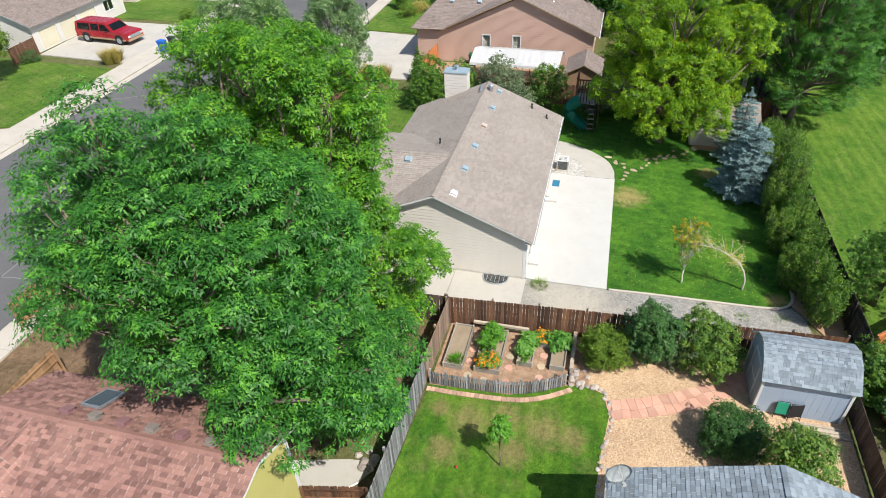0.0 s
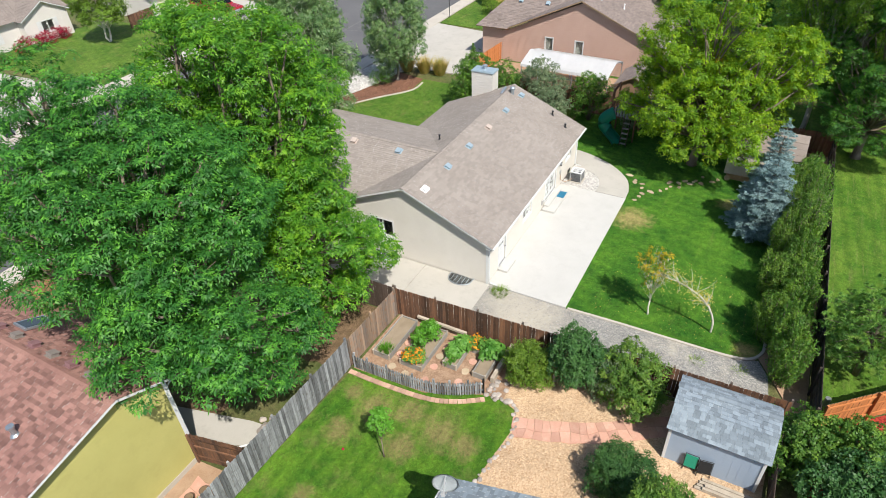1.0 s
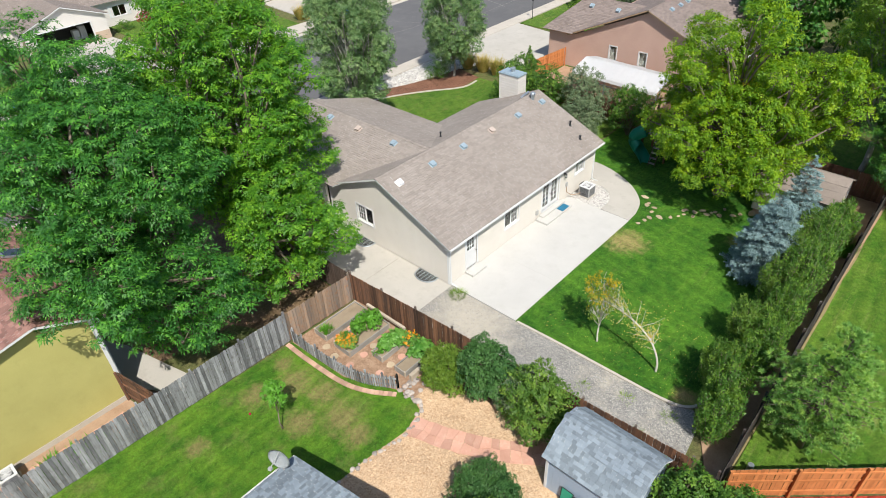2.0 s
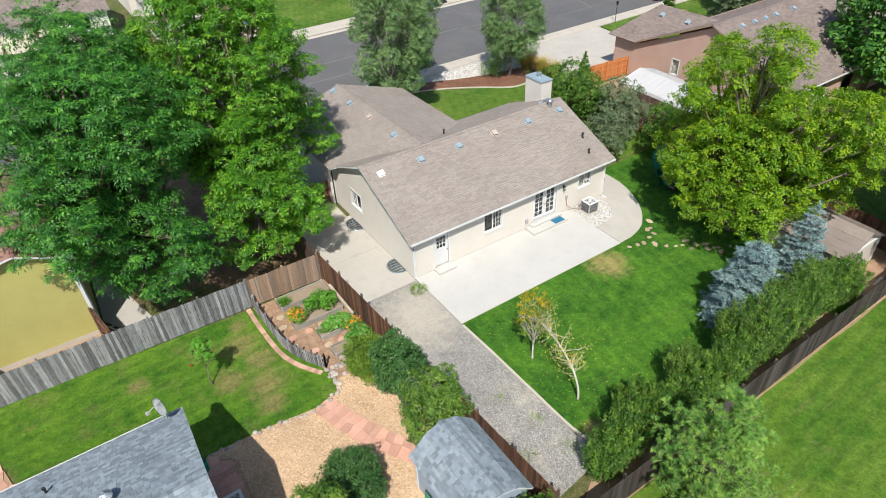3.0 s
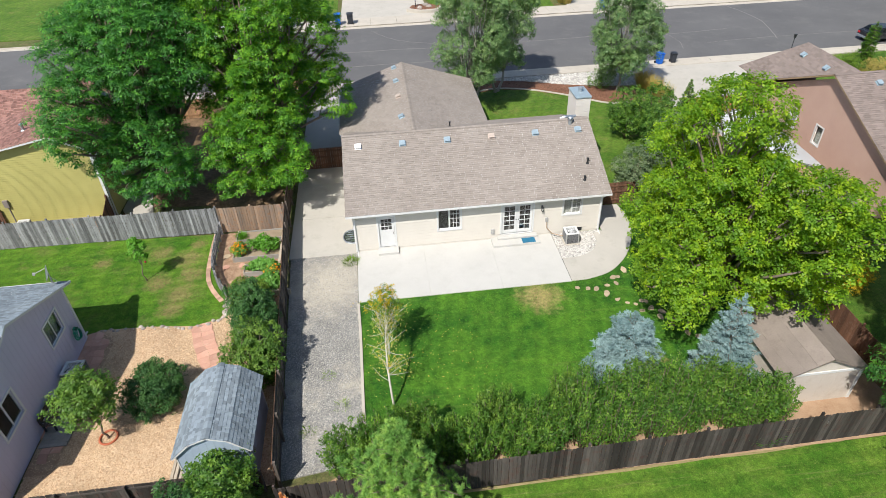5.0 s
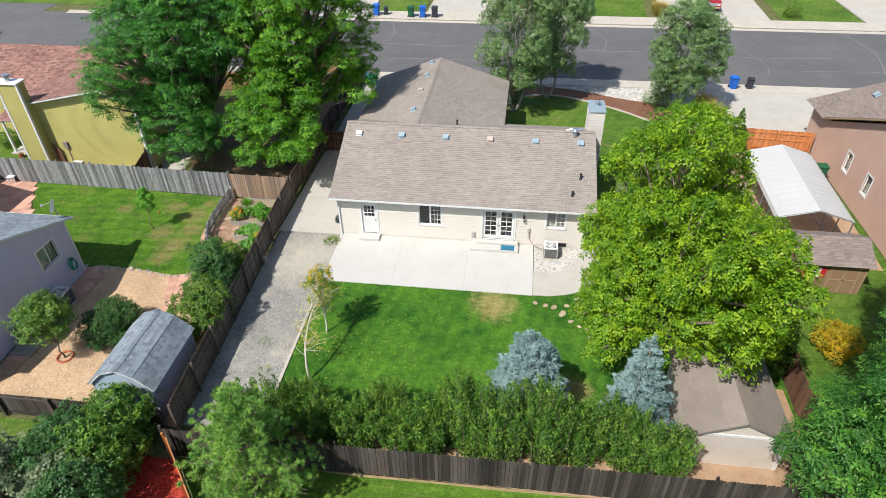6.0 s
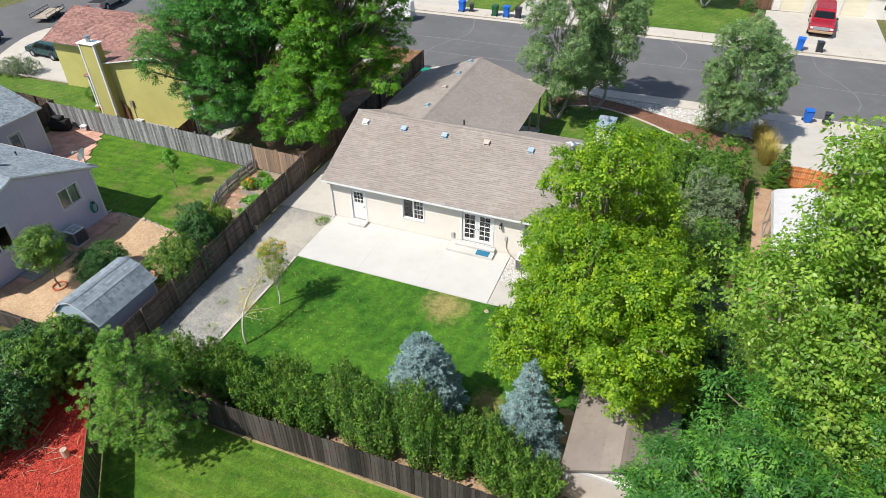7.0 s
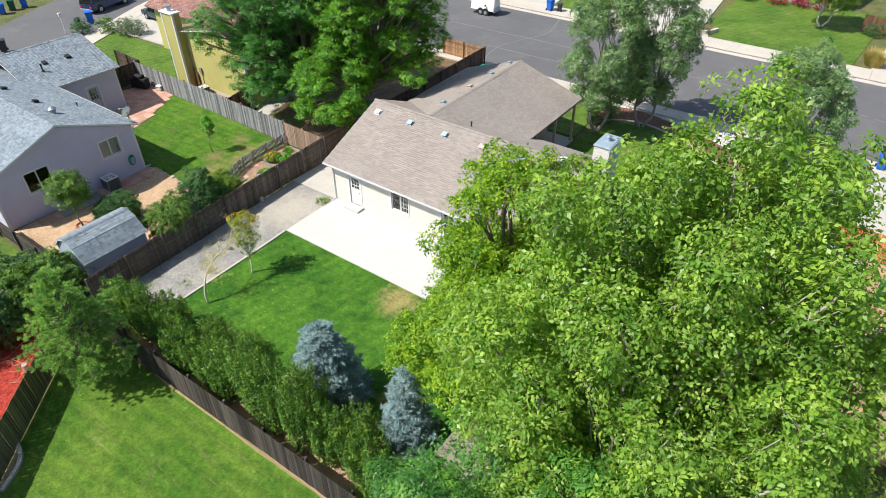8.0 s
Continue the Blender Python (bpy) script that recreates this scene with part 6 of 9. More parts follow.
for x in (0.24, 1.16):
    part("shutter", boxes((x, x + 0.25, -0.05, -0.01, 1.06, 1.6), bevel=0.006), M_REDPAINT, play, m=mp)
pd = part("door", boxes((1.7, 3.0, -0.03, -0.005, 0.08, 1.78)), M_PLAYBROWN, play, m=mp)
part("door_trim", boxes((1.62, 1.7, -0.045, 0, 0.05, 1.86), (3.0, 3.08, -0.045, 0, 0.05, 1.86), (2.31, 2.39, -0.045, 0, 0.05, 1.78), (1.7, 3.0, -0.045, 0, 1.78, 1.86), (1.7, 3.0, -0.045, 0, 0.88, 0.96)), M_TANTRIM, pd)
trim_boards(play, mp, "corner_board", M_TANTRIM, (-0.02, 0.08, -0.03, 0.0, 0.0, 1.95), (3.32, 3.42, -0.03, 0.0, 0.0, 1.95))
wall(play, "wall", (25.1, 0.2), (25.1, -2.4), gable(2.6, 2.0, 2.68), [], M_PLAYBROWN, 0.4, 0.07, True)
wall(play, "wall", (28.5, -2.4), (28.5, 0.2), gable(2.6, 2.0, 2.68), [], M_PLAYBROWN, 0.4, 0.07, True)
wall(play, "wall", (28.5, 0.2), (25.1, 0.2), flat_wall(3.4, 2.0), [], M_PLAYBROWN, 0.4, 0.07, True)
roof_slope(play, [(24.85, -2.65, 1.95), (28.7, -2.65, 1.95), (28.7, -1.1, 2.78), (24.85, -1.1, 2.78)], M_ROOFB, wide=0.3, thick=0.06, deck=M_TANTRIM)
roof_slope(play, [(28.7, 0.45, 1.95), (24.85, 0.45, 1.95), (24.85, -1.1, 2.78), (28.7, -1.1, 2.78)], M_ROOFB, wide=0.3, thick=0.06, deck=M_TANTRIM)

# ---- houses across the street ----
def street_house(label, x0, x1, y0, deep, siding, doors, windows, roof, gable_at=None, shutter=None):
    """A house seen from the street: front wall with garage doors and windows, roof, and an optional front gable."""
    h = thing("house", label, "house", group="houses across the street")
    holes = [(a - x0, 0.06, b - x0, 2.2) for a, b in doors] + [(a - x0, 1.0, b - x0, 2.2) for a, b in windows]
    _, m = wall(h, "wall", (x0, y0), (x1, y0), flat_wall(x1 - x0, 2.9), holes, siding, 0.2)
    for p, q in (((x1, y0), (x1, y0 + deep)), ((x0, y0 + deep), (x0, y0))):
        wall(h, "wall", p, q, gable(deep, 2.9, 2.9 + deep * 0.18), [], siding, 0.2)
    wall(h, "wall", (x1, y0 + deep), (x0, y0 + deep), flat_wall(x1 - x0, 2.9), [], siding, 0)
    top = 2.9 + (deep / 2 + 0.5) * 0.4
    roof_slope(h, [(x0 - 0.4, y0 - 0.5, 2.85), (x1 + 0.4, y0 - 0.5, 2.85), (x1 + 0.4, y0 + deep / 2, top), (x0 - 0.4, y0 + deep / 2, top)], roof, wide=0.4, course=0.2)
    roof_slope(h, [(x1 + 0.4, y0 + deep + 0.5, 2.85), (x0 - 0.4, y0 + deep + 0.5, 2.85), (x0 - 0.4, y0 + deep / 2, top), (x1 + 0.4, y0 + deep / 2, top)], roof, wide=0.4, course=0.2)
    for a, b in doors:
        g = part("garage_door", boxes((a - x0 - 0.12, b - x0 + 0.12, -0.05, 0, 2.2, 2.34), (a - x0 - 0.12, a - x0, -0.05, 0, 0.05, 2.2), (b - x0, b - x0 + 0.12, -0.05, 0, 0.05, 2.2)), M_WHITE, h, m=m)
        for k in range(4):
            part("panel", boxes((a - x0, b - x0, 0.05, 0.09, 0.07 + k * 0.533, 0.595 + k * 0.533), *[(a - x0 + 0.08 + j * (b - a) / 4, a - x0 + (j + 1) * (b - a) / 4 - 0.08, 0.035, 0.05, 0.15 + k * 0.533, 0.52 + k * 0.533) for j in range(4)]), M_GARDOOR, g)
    for a, b in windows:
        window(h, m, a - x0, 1.0, b - x0, 2.2, 2, None, 0.1, shutters=shutter)
    if gable_at:
        a, b, out = gable_at
        w = b - a
        gm = gable(w, 2.9, 2.9 + w * 0.25)
        wall(h, "wall", (a, y0 - out), (b, y0 - out), gm, [(w / 2 - 0.7, 1.0, w / 2 + 0.7, 2.2)], siding, 0.2)
        gf, _ = wall_frame((a, y0 - out), (b, y0 - out))
        window(h, gf, w / 2 - 0.7, 1.0, w / 2 + 0.7, 2.2, 2, None, 0.1, shutters=shutter)
        wall(h, "wall", (a, y0), (a, y0 - out), flat_wall(out, 2.9), [], siding, 0.2)
        wall(h, "wall", (b, y0 - out), (b, y0), flat_wall(out, 2.9), [], siding, 0.2)
        c, t = (a + b) / 2, 2.85 + (w / 2 + 0.35) * 0.5
        roof_slope(h, [(a - 0.35, y0 + deep * 0.4, 2.8), (a - 0.35, y0 - out - 0.35, 2.8), (c, y0 - out - 0.35, t), (c, y0 + deep * 0.4, t)], roof, wide=0.4, course=0.2)
        roof_slope(h, [(b + 0.35, y0 - out - 0.35, 2.8), (b + 0.35, y0 + deep * 0.4, 2.8), (c, y0 + deep * 0.4, t), (c, y0 - out - 0.35, t)], roof, wide=0.4, course=0.2)
    return h


street_house("pale house with cream garage doors across the street", 27.2, 42.0, 57.6, 9.0, M_WHITESIDE, [(28.0, 30.6), (31.2, 33.8), (34.4, 37.0)], [(38.6, 40.2)], M_ROOFB)
street_house("pale lilac-white house with white shutters across the street", -1.6, 20.6, 64.8, 9.0, M_WHITESIDE, [], [(10.6, 12.2)], M_ROOFT, (14.8, 20.2, 1.2), M_WHITE)
gar = thing("garage", "pale garage with its door open across the street", "garage")
_, mg = wall(gar, "wall", (-0.8, 60.4), (8.0, 60.4), gable(8.8, 2.8, 4.3), [(1.0, 0.05, 7.0, 2.25)], M_WHITESIDE, 0.2)
wall(gar, "wall", (8.0, 60.4), (8.0, 64.7), flat_wall(4.3, 2.8), [], M_WHITESIDE, 0.2)
wall(gar, "wall", (-0.8, 64.7), (-0.8, 60.4), flat_wall(4.3, 2.8), [], M_WHITESIDE, 0.2)
part("door_trim", boxes((0.88, 1.0, -0.05, 0, 0.05, 2.37), (7.0, 7.12, -0.05, 0, 0.05, 2.37), (1.0, 7.0, -0.05, 0, 2.25, 2.37)), M_WHITE, gar, m=mg)
for xa, xb in ((0, 0.88), (7.12, 8.8)):
    part("brick_base", boxes((xa, xb, -0.06, -0.03, 0, 1.0)), M_TAN_BRICK, gar, "tan brick wainscot", mg)
part("back_wall", boxes((-0.7, 7.9, 64.5, 64.6, 0, 2.75)), M_DARKIN, gar)
roof_slope(gar, [(-1.2, 67.0, 2.7), (-1.2, 60.0, 2.7), (3.6, 60.0, 4.5), (3.6, 67.0, 4.5)], M_ROOFT, wide=0.4, course=0.2)
roof_slope(gar, [(8.4, 60.0, 2.7), (8.4, 67.0, 2.7), (3.6, 67.0, 4.5), (3.6, 60.0, 4.5)], M_ROOFT, wide=0.4, course=0.2)
for k, x in enumerate((5.1, 5.9)):
    fz = thing("freezer", "white chest of shelves standing in the open garage", "cabinet", pose(x, 63.2, 0.0), "cabinets in the garage")
    part("body", boxes((-0.35, 0.35, -0.35, 0.35, 0.0, 1.1 + 0.35 * k), bevel=0.03), M_WHITE, fz)
    part("door", boxes((-0.33, 0.33, -0.38, -0.355, 0.06, 1.05 + 0.35 * k), bevel=0.01), M_CARWHITE, fz)
street_house("pale house with a wide garage beyond the road", -22, -5, 59.0, 9.0, M_WHITESIDE, [(-17.0, -11.0)], [(-9.0, -7.0)], M_ROOFB)
street_house("tan house further along the street", 46, 62, 59.0, 9.0, M_SHEDTAN, [(48.5, 54.5)], [(57.0, 59.0)], M_ROOFB)

# ---- trees, shrubs and grass ----
def leaves(name, pts, face, way, length, width, material, parent, rng, droop=0.25, jitter=0.3, fold=0.12, kite=False):
    """Leaves as folded blades, each near the face and the direction of its spray."""
    n = len(pts)
    face = face + rng.normal(size=(n, 3)) * jitter
    face /= np.linalg.norm(face, axis=1, keepdims=True)
    d = way + rng.normal(size=(n, 3)) * 0.3
    d[:, 2] -= droop
    d -= face * (d * face).sum(1, keepdims=True) * 0.8
    d /= np.maximum(np.linalg.norm(d, axis=1, keepdims=True), 1e-6)
    s = np.cross(face, d)
    s /= np.maximum(np.linalg.norm(s, axis=1, keepdims=True), 1e-6)
    size = rng.uniform(0.65, 1.3, (n, 1))
    ln, wd = length * size, width * size
    low = pts + d * ln * 0.12
    tip = pts + d * ln - face * ln * fold
    if kite:
        mid = pts + d * ln * 0.42 + face * ln * fold * 0.5
        v = np.stack([pts, mid + s * wd * 0.5, tip, mid - s * wd * 0.5], 1)
        return joined(name, v.reshape(-1, 3), np.array([[0, 1, 2, 3]]), 4, n, material, parent=parent)
    v = np.stack([low + s * wd * 0.5, low - s * wd * 0.5, tip], 1)
    return joined(name, v.reshape(-1, 3), np.array([[0, 1, 2]]), 3, n, material, parent=parent)


def lobes_in(centre, radius, count, size, rng, low=-0.55, inner=0.68):
    """Rounded masses that make up a crown, spread over an ellipsoid with an uneven outline."""
    out = []
    centre, radius = np.array(centre, float), np.array(radius, float)
    for i in range(count):
        z = low + (1 - low) * (i + 0.5) / count
        z = np.clip(z + rng.uniform(-0.08, 0.08), low, 0.98)
        a = i * 2.39996 + rng.uniform(-0.35, 0.35)
        r = math.sqrt(max(0.0, 1 - z * z))
        reach = inner * rng.uniform(0.82, 1.2)
        out.append((centre + radius * np.array([r * math.cos(a), r * math.sin(a), z]) * reach, size * rng.uniform(0.7, 1.3)))
    return out


def crown_points(lobes, clusters, each, spread_r, rng, shell=0.6, flat=0.75, up=0.7, dome=0.75):
    """Leaf places in sprays over the lobes, with the face and the direction of each leaf."""
    c = np.array([l[0] for l in lobes])
    r = np.array([l[1] for l in lobes])
    pick = rng.choice(len(lobes), clusters, p=r ** 2 / (r ** 2).sum())
    d = rng.normal(size=(clusters, 3))
    d[:, 2] += 0.3
    d /= np.linalg.norm(d, axis=1, keepdims=True)
    rad = r[pick] * (shell + (1 - shell) * rng.uniform(0, 1, clusters) ** 0.5)
    wob = 1 + 0.2 * np.sin(d[:, 0] * 5 + pick) + 0.18 * np.sin(d[:, 1] * 7 + 2 * pick)
    p = c[pick] + d * (rad * wob)[:, None] * np.array([1, 1, flat])
    gap = np.linalg.norm((p[:, None] - c[None]) / np.array([1, 1, flat]), axis=2) / r[None]
    gap[np.arange(clusters), pick] = 9
    keep = gap.min(1) > 0.7
    p, d = p[keep], d[keep]
    n = len(p)
    nrm = d * 0.6 + rng.normal(size=(n, 3)) * 0.3
    nrm[:, 2] += up
    nrm /= np.linalg.norm(nrm, axis=1, keepdims=True)
    nrm = np.repeat(nrm, each, 0)
    e = rng.normal(size=(n * each, 3)) * 0.75 + nrm
    e /= np.linalg.norm(e, axis=1, keepdims=True)
    big = np.repeat(rng.uniform(0.65, 1.35, (n, 1)), each, 0) * spread_r
    pts = np.repeat(p, each, 0) + e * big * rng.uniform(0.45, 1.05, (n * each, 1)) * np.array([1, 1, dome])
    face = e * 0.55 + nrm * 0.5
    face[:, 2] += 0.25
    way = e - nrm * (e * nrm).sum(1, keepdims=True) * 0.7 + rng.normal(size=e.shape) * 0.2
    return pts, face, way


def limb(bm, a, b, r0, r1, rng, sag=0.12, n=5, steps=4):
    a, b = Vector(a), Vector(b)
    length = (b - a).length
    side = Vector((rng.uniform(-1, 1), rng.uniform(-1, 1), rng.uniform(-0.2, 0.6))) * length * sag
    pts, rad = [], []
    for i in range(steps + 1):
        t = i / steps
        pts.append(a.lerp(b, t) + side * math.sin(t * math.pi) + Vector((rng.uniform(-1, 1), rng.uniform(-1, 1), rng.uniform(-1, 1))) * length * 0.018)
        rad.append(r0 + (r1 - r0) * t)
    pts[0] = a
    tube(bm, pts, rad, n)
    return pts


def tree(name, label, base, trunk_r, fork, lobes, leaf, clusters, each, material, bark, seed, spread_r=0.22, twigs=5, size=(0.14, 0.08), droop=0.25, up=0.7, shell=0.6, stems=1, group="", category="tree", flat=0.75, extra=None, dome=0.75, jitter=0.3, kite=False, stalks=None):
    """A tree: trunk and limbs in one mesh, a crown of leaves in another."""
    rng = np.random.default_rng(seed)
    prng = random.Random(seed)
    t = thing(name, label, category, pose(*base), group)
    o = np.array(base, float)
    local = [(np.array(c) - o, r) for c, r in lobes]
    bm = bmesh.new()
    mid = np.mean([c for c, _ in local], 0)
    starts = []
    for s in range(stems):
        a = s * math.tau / stems + 0.6
        off = Vector((math.cos(a), math.sin(a), 0)) * (trunk_r * 1.6 if stems > 1 else 0)
        top = Vector((mid[0] * 0.35, mid[1] * 0.35, fork)) + off * 4
        tube(bm, [off * 1.0 + Vector((0, 0, -0.1)), off + Vector((0, 0, 0.15)), off * 1.6 + (top - off) * 0.5 + Vector((prng.uniform(-.1, .1), prng.uniform(-.1, .1), 0)), top], [trunk_r * 1.5, trunk_r * 1.08, trunk_r * 0.92, trunk_r * 0.8], 9)
        starts.append(top)
    for i, (c, r) in enumerate(local):
        start = starts[i % stems]
        high = Vector(c) + Vector((0, 0, -0.25 * r))
        join = start.lerp(Vector((mid[0], mid[1], max(fork, c[2] * 0.75))), prng.uniform(0.0, 0.45))
        if (join - start).length > 0.2:
            limb(bm, start, join, trunk_r * 0.6, trunk_r * 0.42, prng, 0.05)
        pts = limb(bm, join, high, trunk_r * 0.4, trunk_r * 0.14, prng)
        for k in range(twigs):
            d = rng.normal(size=3)
            d[2] = abs(d[2]) * 0.6
            d /= np.linalg.norm(d)
            limb(bm, pts[prng.randint(2, len(pts) - 1)], np.array(c) + d * r * prng.uniform(0.7, 0.98) * np.array([1, 1, flat]), trunk_r * 0.12, 0.008, prng, 0.1, 4, 3)
    part("trunk", bm, bark, t, smooth=True)
    pts, face, way = crown_points(local, clusters, each, spread_r, rng, shell, flat, up, dome)
    keep = pts[:, 2] > 0.1
    leaves("crown", pts[keep], face[keep], way[keep], size[0], size[1], material, t, rng, droop, jitter, kite=kite)
    if stalks:
        k = np.flatnonzero(keep)[::stalks[1]]
        leaves("leaf_stalk", pts[k] - way[k] * 0.05, face[k], way[k], 0.15, 0.013, stalks[0], t, rng, -0.2, 0.2)["label"] = "pale yellow-green leaf stalks"
    if extra:
        p2, f2, w2 = crown_points([local[i % len(local)] for i in extra[2]], extra[1], each, spread_r, rng, 0.85, flat, up)
        leaves("turning_leaves", p2, f2, w2, size[0], size[1], extra[0], t, rng, droop)["label"] = "leaves that turned yellow"
    return t


def bush(label, base, radius, high, count, lobe, clusters, each, material, seed, size=(0.07, 0.04), group="", upright=0.0, spread_r=0.13, category="shrub", name="shrub", tall=0.95):
    """A shrub: several stems from the ground and a dense uneven crown."""
    rng = np.random.default_rng(seed)
    prng = random.Random(seed)
    t = thing(name, label, category, pose(*base), group)
    lobes = lobes_in((0, 0, high * 0.5), (radius[0], radius[1], high * 0.5), count, lobe, rng, -0.75, 0.7)
    bm = bmesh.new()
    for c, r in lobes:
        if prng.random() < 0.8:
            limb(bm, (prng.uniform(-.12, .12), prng.uniform(-.12, .12), -0.05), c + np.array([0, 0, r * 0.5]), 0.03, 0.008, prng, 0.1, 5, 4)
    part("branchwork", bm, M_BARK, t, smooth=True)
    pts, face, way = crown_points(lobes, clusters, each, spread_r, rng, 0.55, tall, 0.45)
    keep = pts[:, 2] > 0.03
    way[:, 2] += upright
    leaves("crown", pts[keep], face[keep], way[keep], size[0], size[1], material, t, rng, -upright * 0.5, 0.45)
    return t


def conifer(label, base, high, radius, seed, material, name="spruce_tree", gap=0.3, boughs=11, needle=(0.12, 0.034), sag=0.18, round_top=0.9, dense=1.0, group=""):
    """A spruce: tiers of flat boughs, each a spray of side twigs clad in needles, with dark gaps between the tiers."""
    rng = np.random.default_rng(seed)
    prng = random.Random(seed)
    t = thing(name, label, "tree", pose(*base), group)
    bm = bmesh.new()
    tube(bm, [Vector((0, 0, -0.1)), Vector((0.02, 0, high * 0.5)), Vector((0, 0, high))], [0.13, 0.07, 0.012], 8)
    pts, out = [], []
    z = 0.3
    while z < high - 0.12:
        f = 1 - z / high
        reach = radius * f ** round_top + 0.06
        count = max(5, int(boughs * (0.45 + 0.55 * f)))
        turn = prng.uniform(0, math.tau)
        for k in range(count):
            a = turn + (k + prng.uniform(-0.3, 0.3)) * math.tau / count
            r = reach * prng.uniform(0.78, 1.12)
            ahead = np.array([math.cos(a), math.sin(a), 0.0])
            side = np.array([-math.sin(a), math.cos(a), 0.0])
            root = np.array([0, 0, z + prng.uniform(-0.35, 0.35) * gap])
            bend = lambda u: root + ahead * (r * u) + np.array([0, 0, -sag * r * (u - 0.75 * u * u)])
            tip = bend(1.0)
            if k % 2 == 0:
                limb(bm, root, tip, 0.016 + 0.012 * f, 0.005, prng, 0.02, 4, 3)
            m = max(6, int(r * 30 * dense))
            u = np.sort(rng.uniform(0.15, 1.0, m))
            arm = (1.02 - u) * 0.62 * r * np.where(rng.random(m) < 0.5, -1, 1) * rng.uniform(0.5, 1.0, m)
            for uu, w in zip(u, arm):
                q = max(1, int(abs(w) / 0.07))
                d = side * np.sign(w) * 0.8 + ahead * 0.75
                d /= np.linalg.norm(d)
                along = (np.arange(q) + 1.0) / q * abs(w) * 1.2
                p = bend(uu) + d * along[:, None]
                p[:, 2] += 0.05 * along
                pts.append(p)
                out.append(np.tile(d + np.array([0, 0, 0.25]), (q, 1)))
            spine = np.array([bend(x) for x in np.linspace(0.2, 1.03, max(3, int(r / 0.07)))])
            pts.append(spine)
            out.append(np.tile(ahead + np.array([0, 0, 0.2]), (len(spine), 1)))
        z += gap * (0.55 + 0.45 * f)
    n_top = 40
    top = np.stack([rng.normal(size=n_top) * 0.03, rng.normal(size=n_top) * 0.03, rng.uniform(high - 0.4, high + 0.1, n_top)], 1)
    pts.append(top)
    out.append(np.tile([0, 0, 1.0], (n_top, 1)))
    part("trunk", bm, M_BARK, t, smooth=True)
    p, o = np.concatenate(pts), np.concatenate(out)
    p, o = np.repeat(p, 5, 0) + rng.normal(size=(len(p) * 5, 3)) * np.array([0.02, 0.02, 0.012]), np.repeat(o, 5, 0)
    o = o / np.linalg.norm(o, axis=1, keepdims=True) + rng.normal(size=o.shape) * 0.45
    up_face = rng.normal(size=o.shape) * 0.6 + np.array([0, 0, 0.8])
    leaves("crown", p, up_face, o, needle[0], needle[1], material, t, rng, -0.15, 0.3)
    return t


def lilac(label, base, radius, high, material, seed, shoots=40, each=230, size=(0.115, 0.055), group=""):
    """An upright hedge shrub: many leafy shoots that rise from the ground and fan out, with spiky tops."""
    rng = np.random.default_rng(seed)
    prng = random.Random(seed)
    t = thing("shrub", label, "shrub", pose(*base), group)
    bm = bmesh.new()
    pts, face, way = [], [], []
    for k in range(shoots):
        a, r = k * 2.39996 + prng.uniform(-0.3, 0.3), math.sqrt((k + 0.5) / shoots)
        top = np.array([radius[0] * r * math.cos(a), radius[1] * r * math.sin(a), high * (1.0 - 0.28 * r * r) * prng.uniform(0.78, 1.1)])
        root = np.array([top[0] * 0.45, top[1] * 0.45, -0.05])
        limb(bm, root, top - np.array([0, 0, 0.1]), 0.022, 0.006, prng, 0.03, 4, 3)
        u = 0.12 + 0.9 * rng.uniform(0, 1, each) ** 0.8
        wide = 0.24 * np.sqrt(np.clip(1.06 - u, 0.0, 1.0)) + 0.025
        b = rng.uniform(0, math.tau, each)
        off = np.stack([np.cos(b), np.sin(b), np.zeros(each)], 1)
        pts.append(root + (top - root) * u[:, None] + off * (wide * rng.uniform(0.55, 1.1, each))[:, None])
        face.append(off * 0.7 + np.array([0, 0, 0.55]) + rng.normal(size=(each, 3)) * 0.2)
        way.append(off * 0.55 + np.array([0, 0, 0.9]))
    part("branchwork", bm, M_BARK, t, smooth=True)
    p = np.concatenate(pts)
    keep = p[:, 2] > 0.03
    leaves("crown", p[keep], np.concatenate(face)[keep], np.concatenate(way)[keep], size[0], size[1], material, t, rng, -0.1, 0.3)
    return t


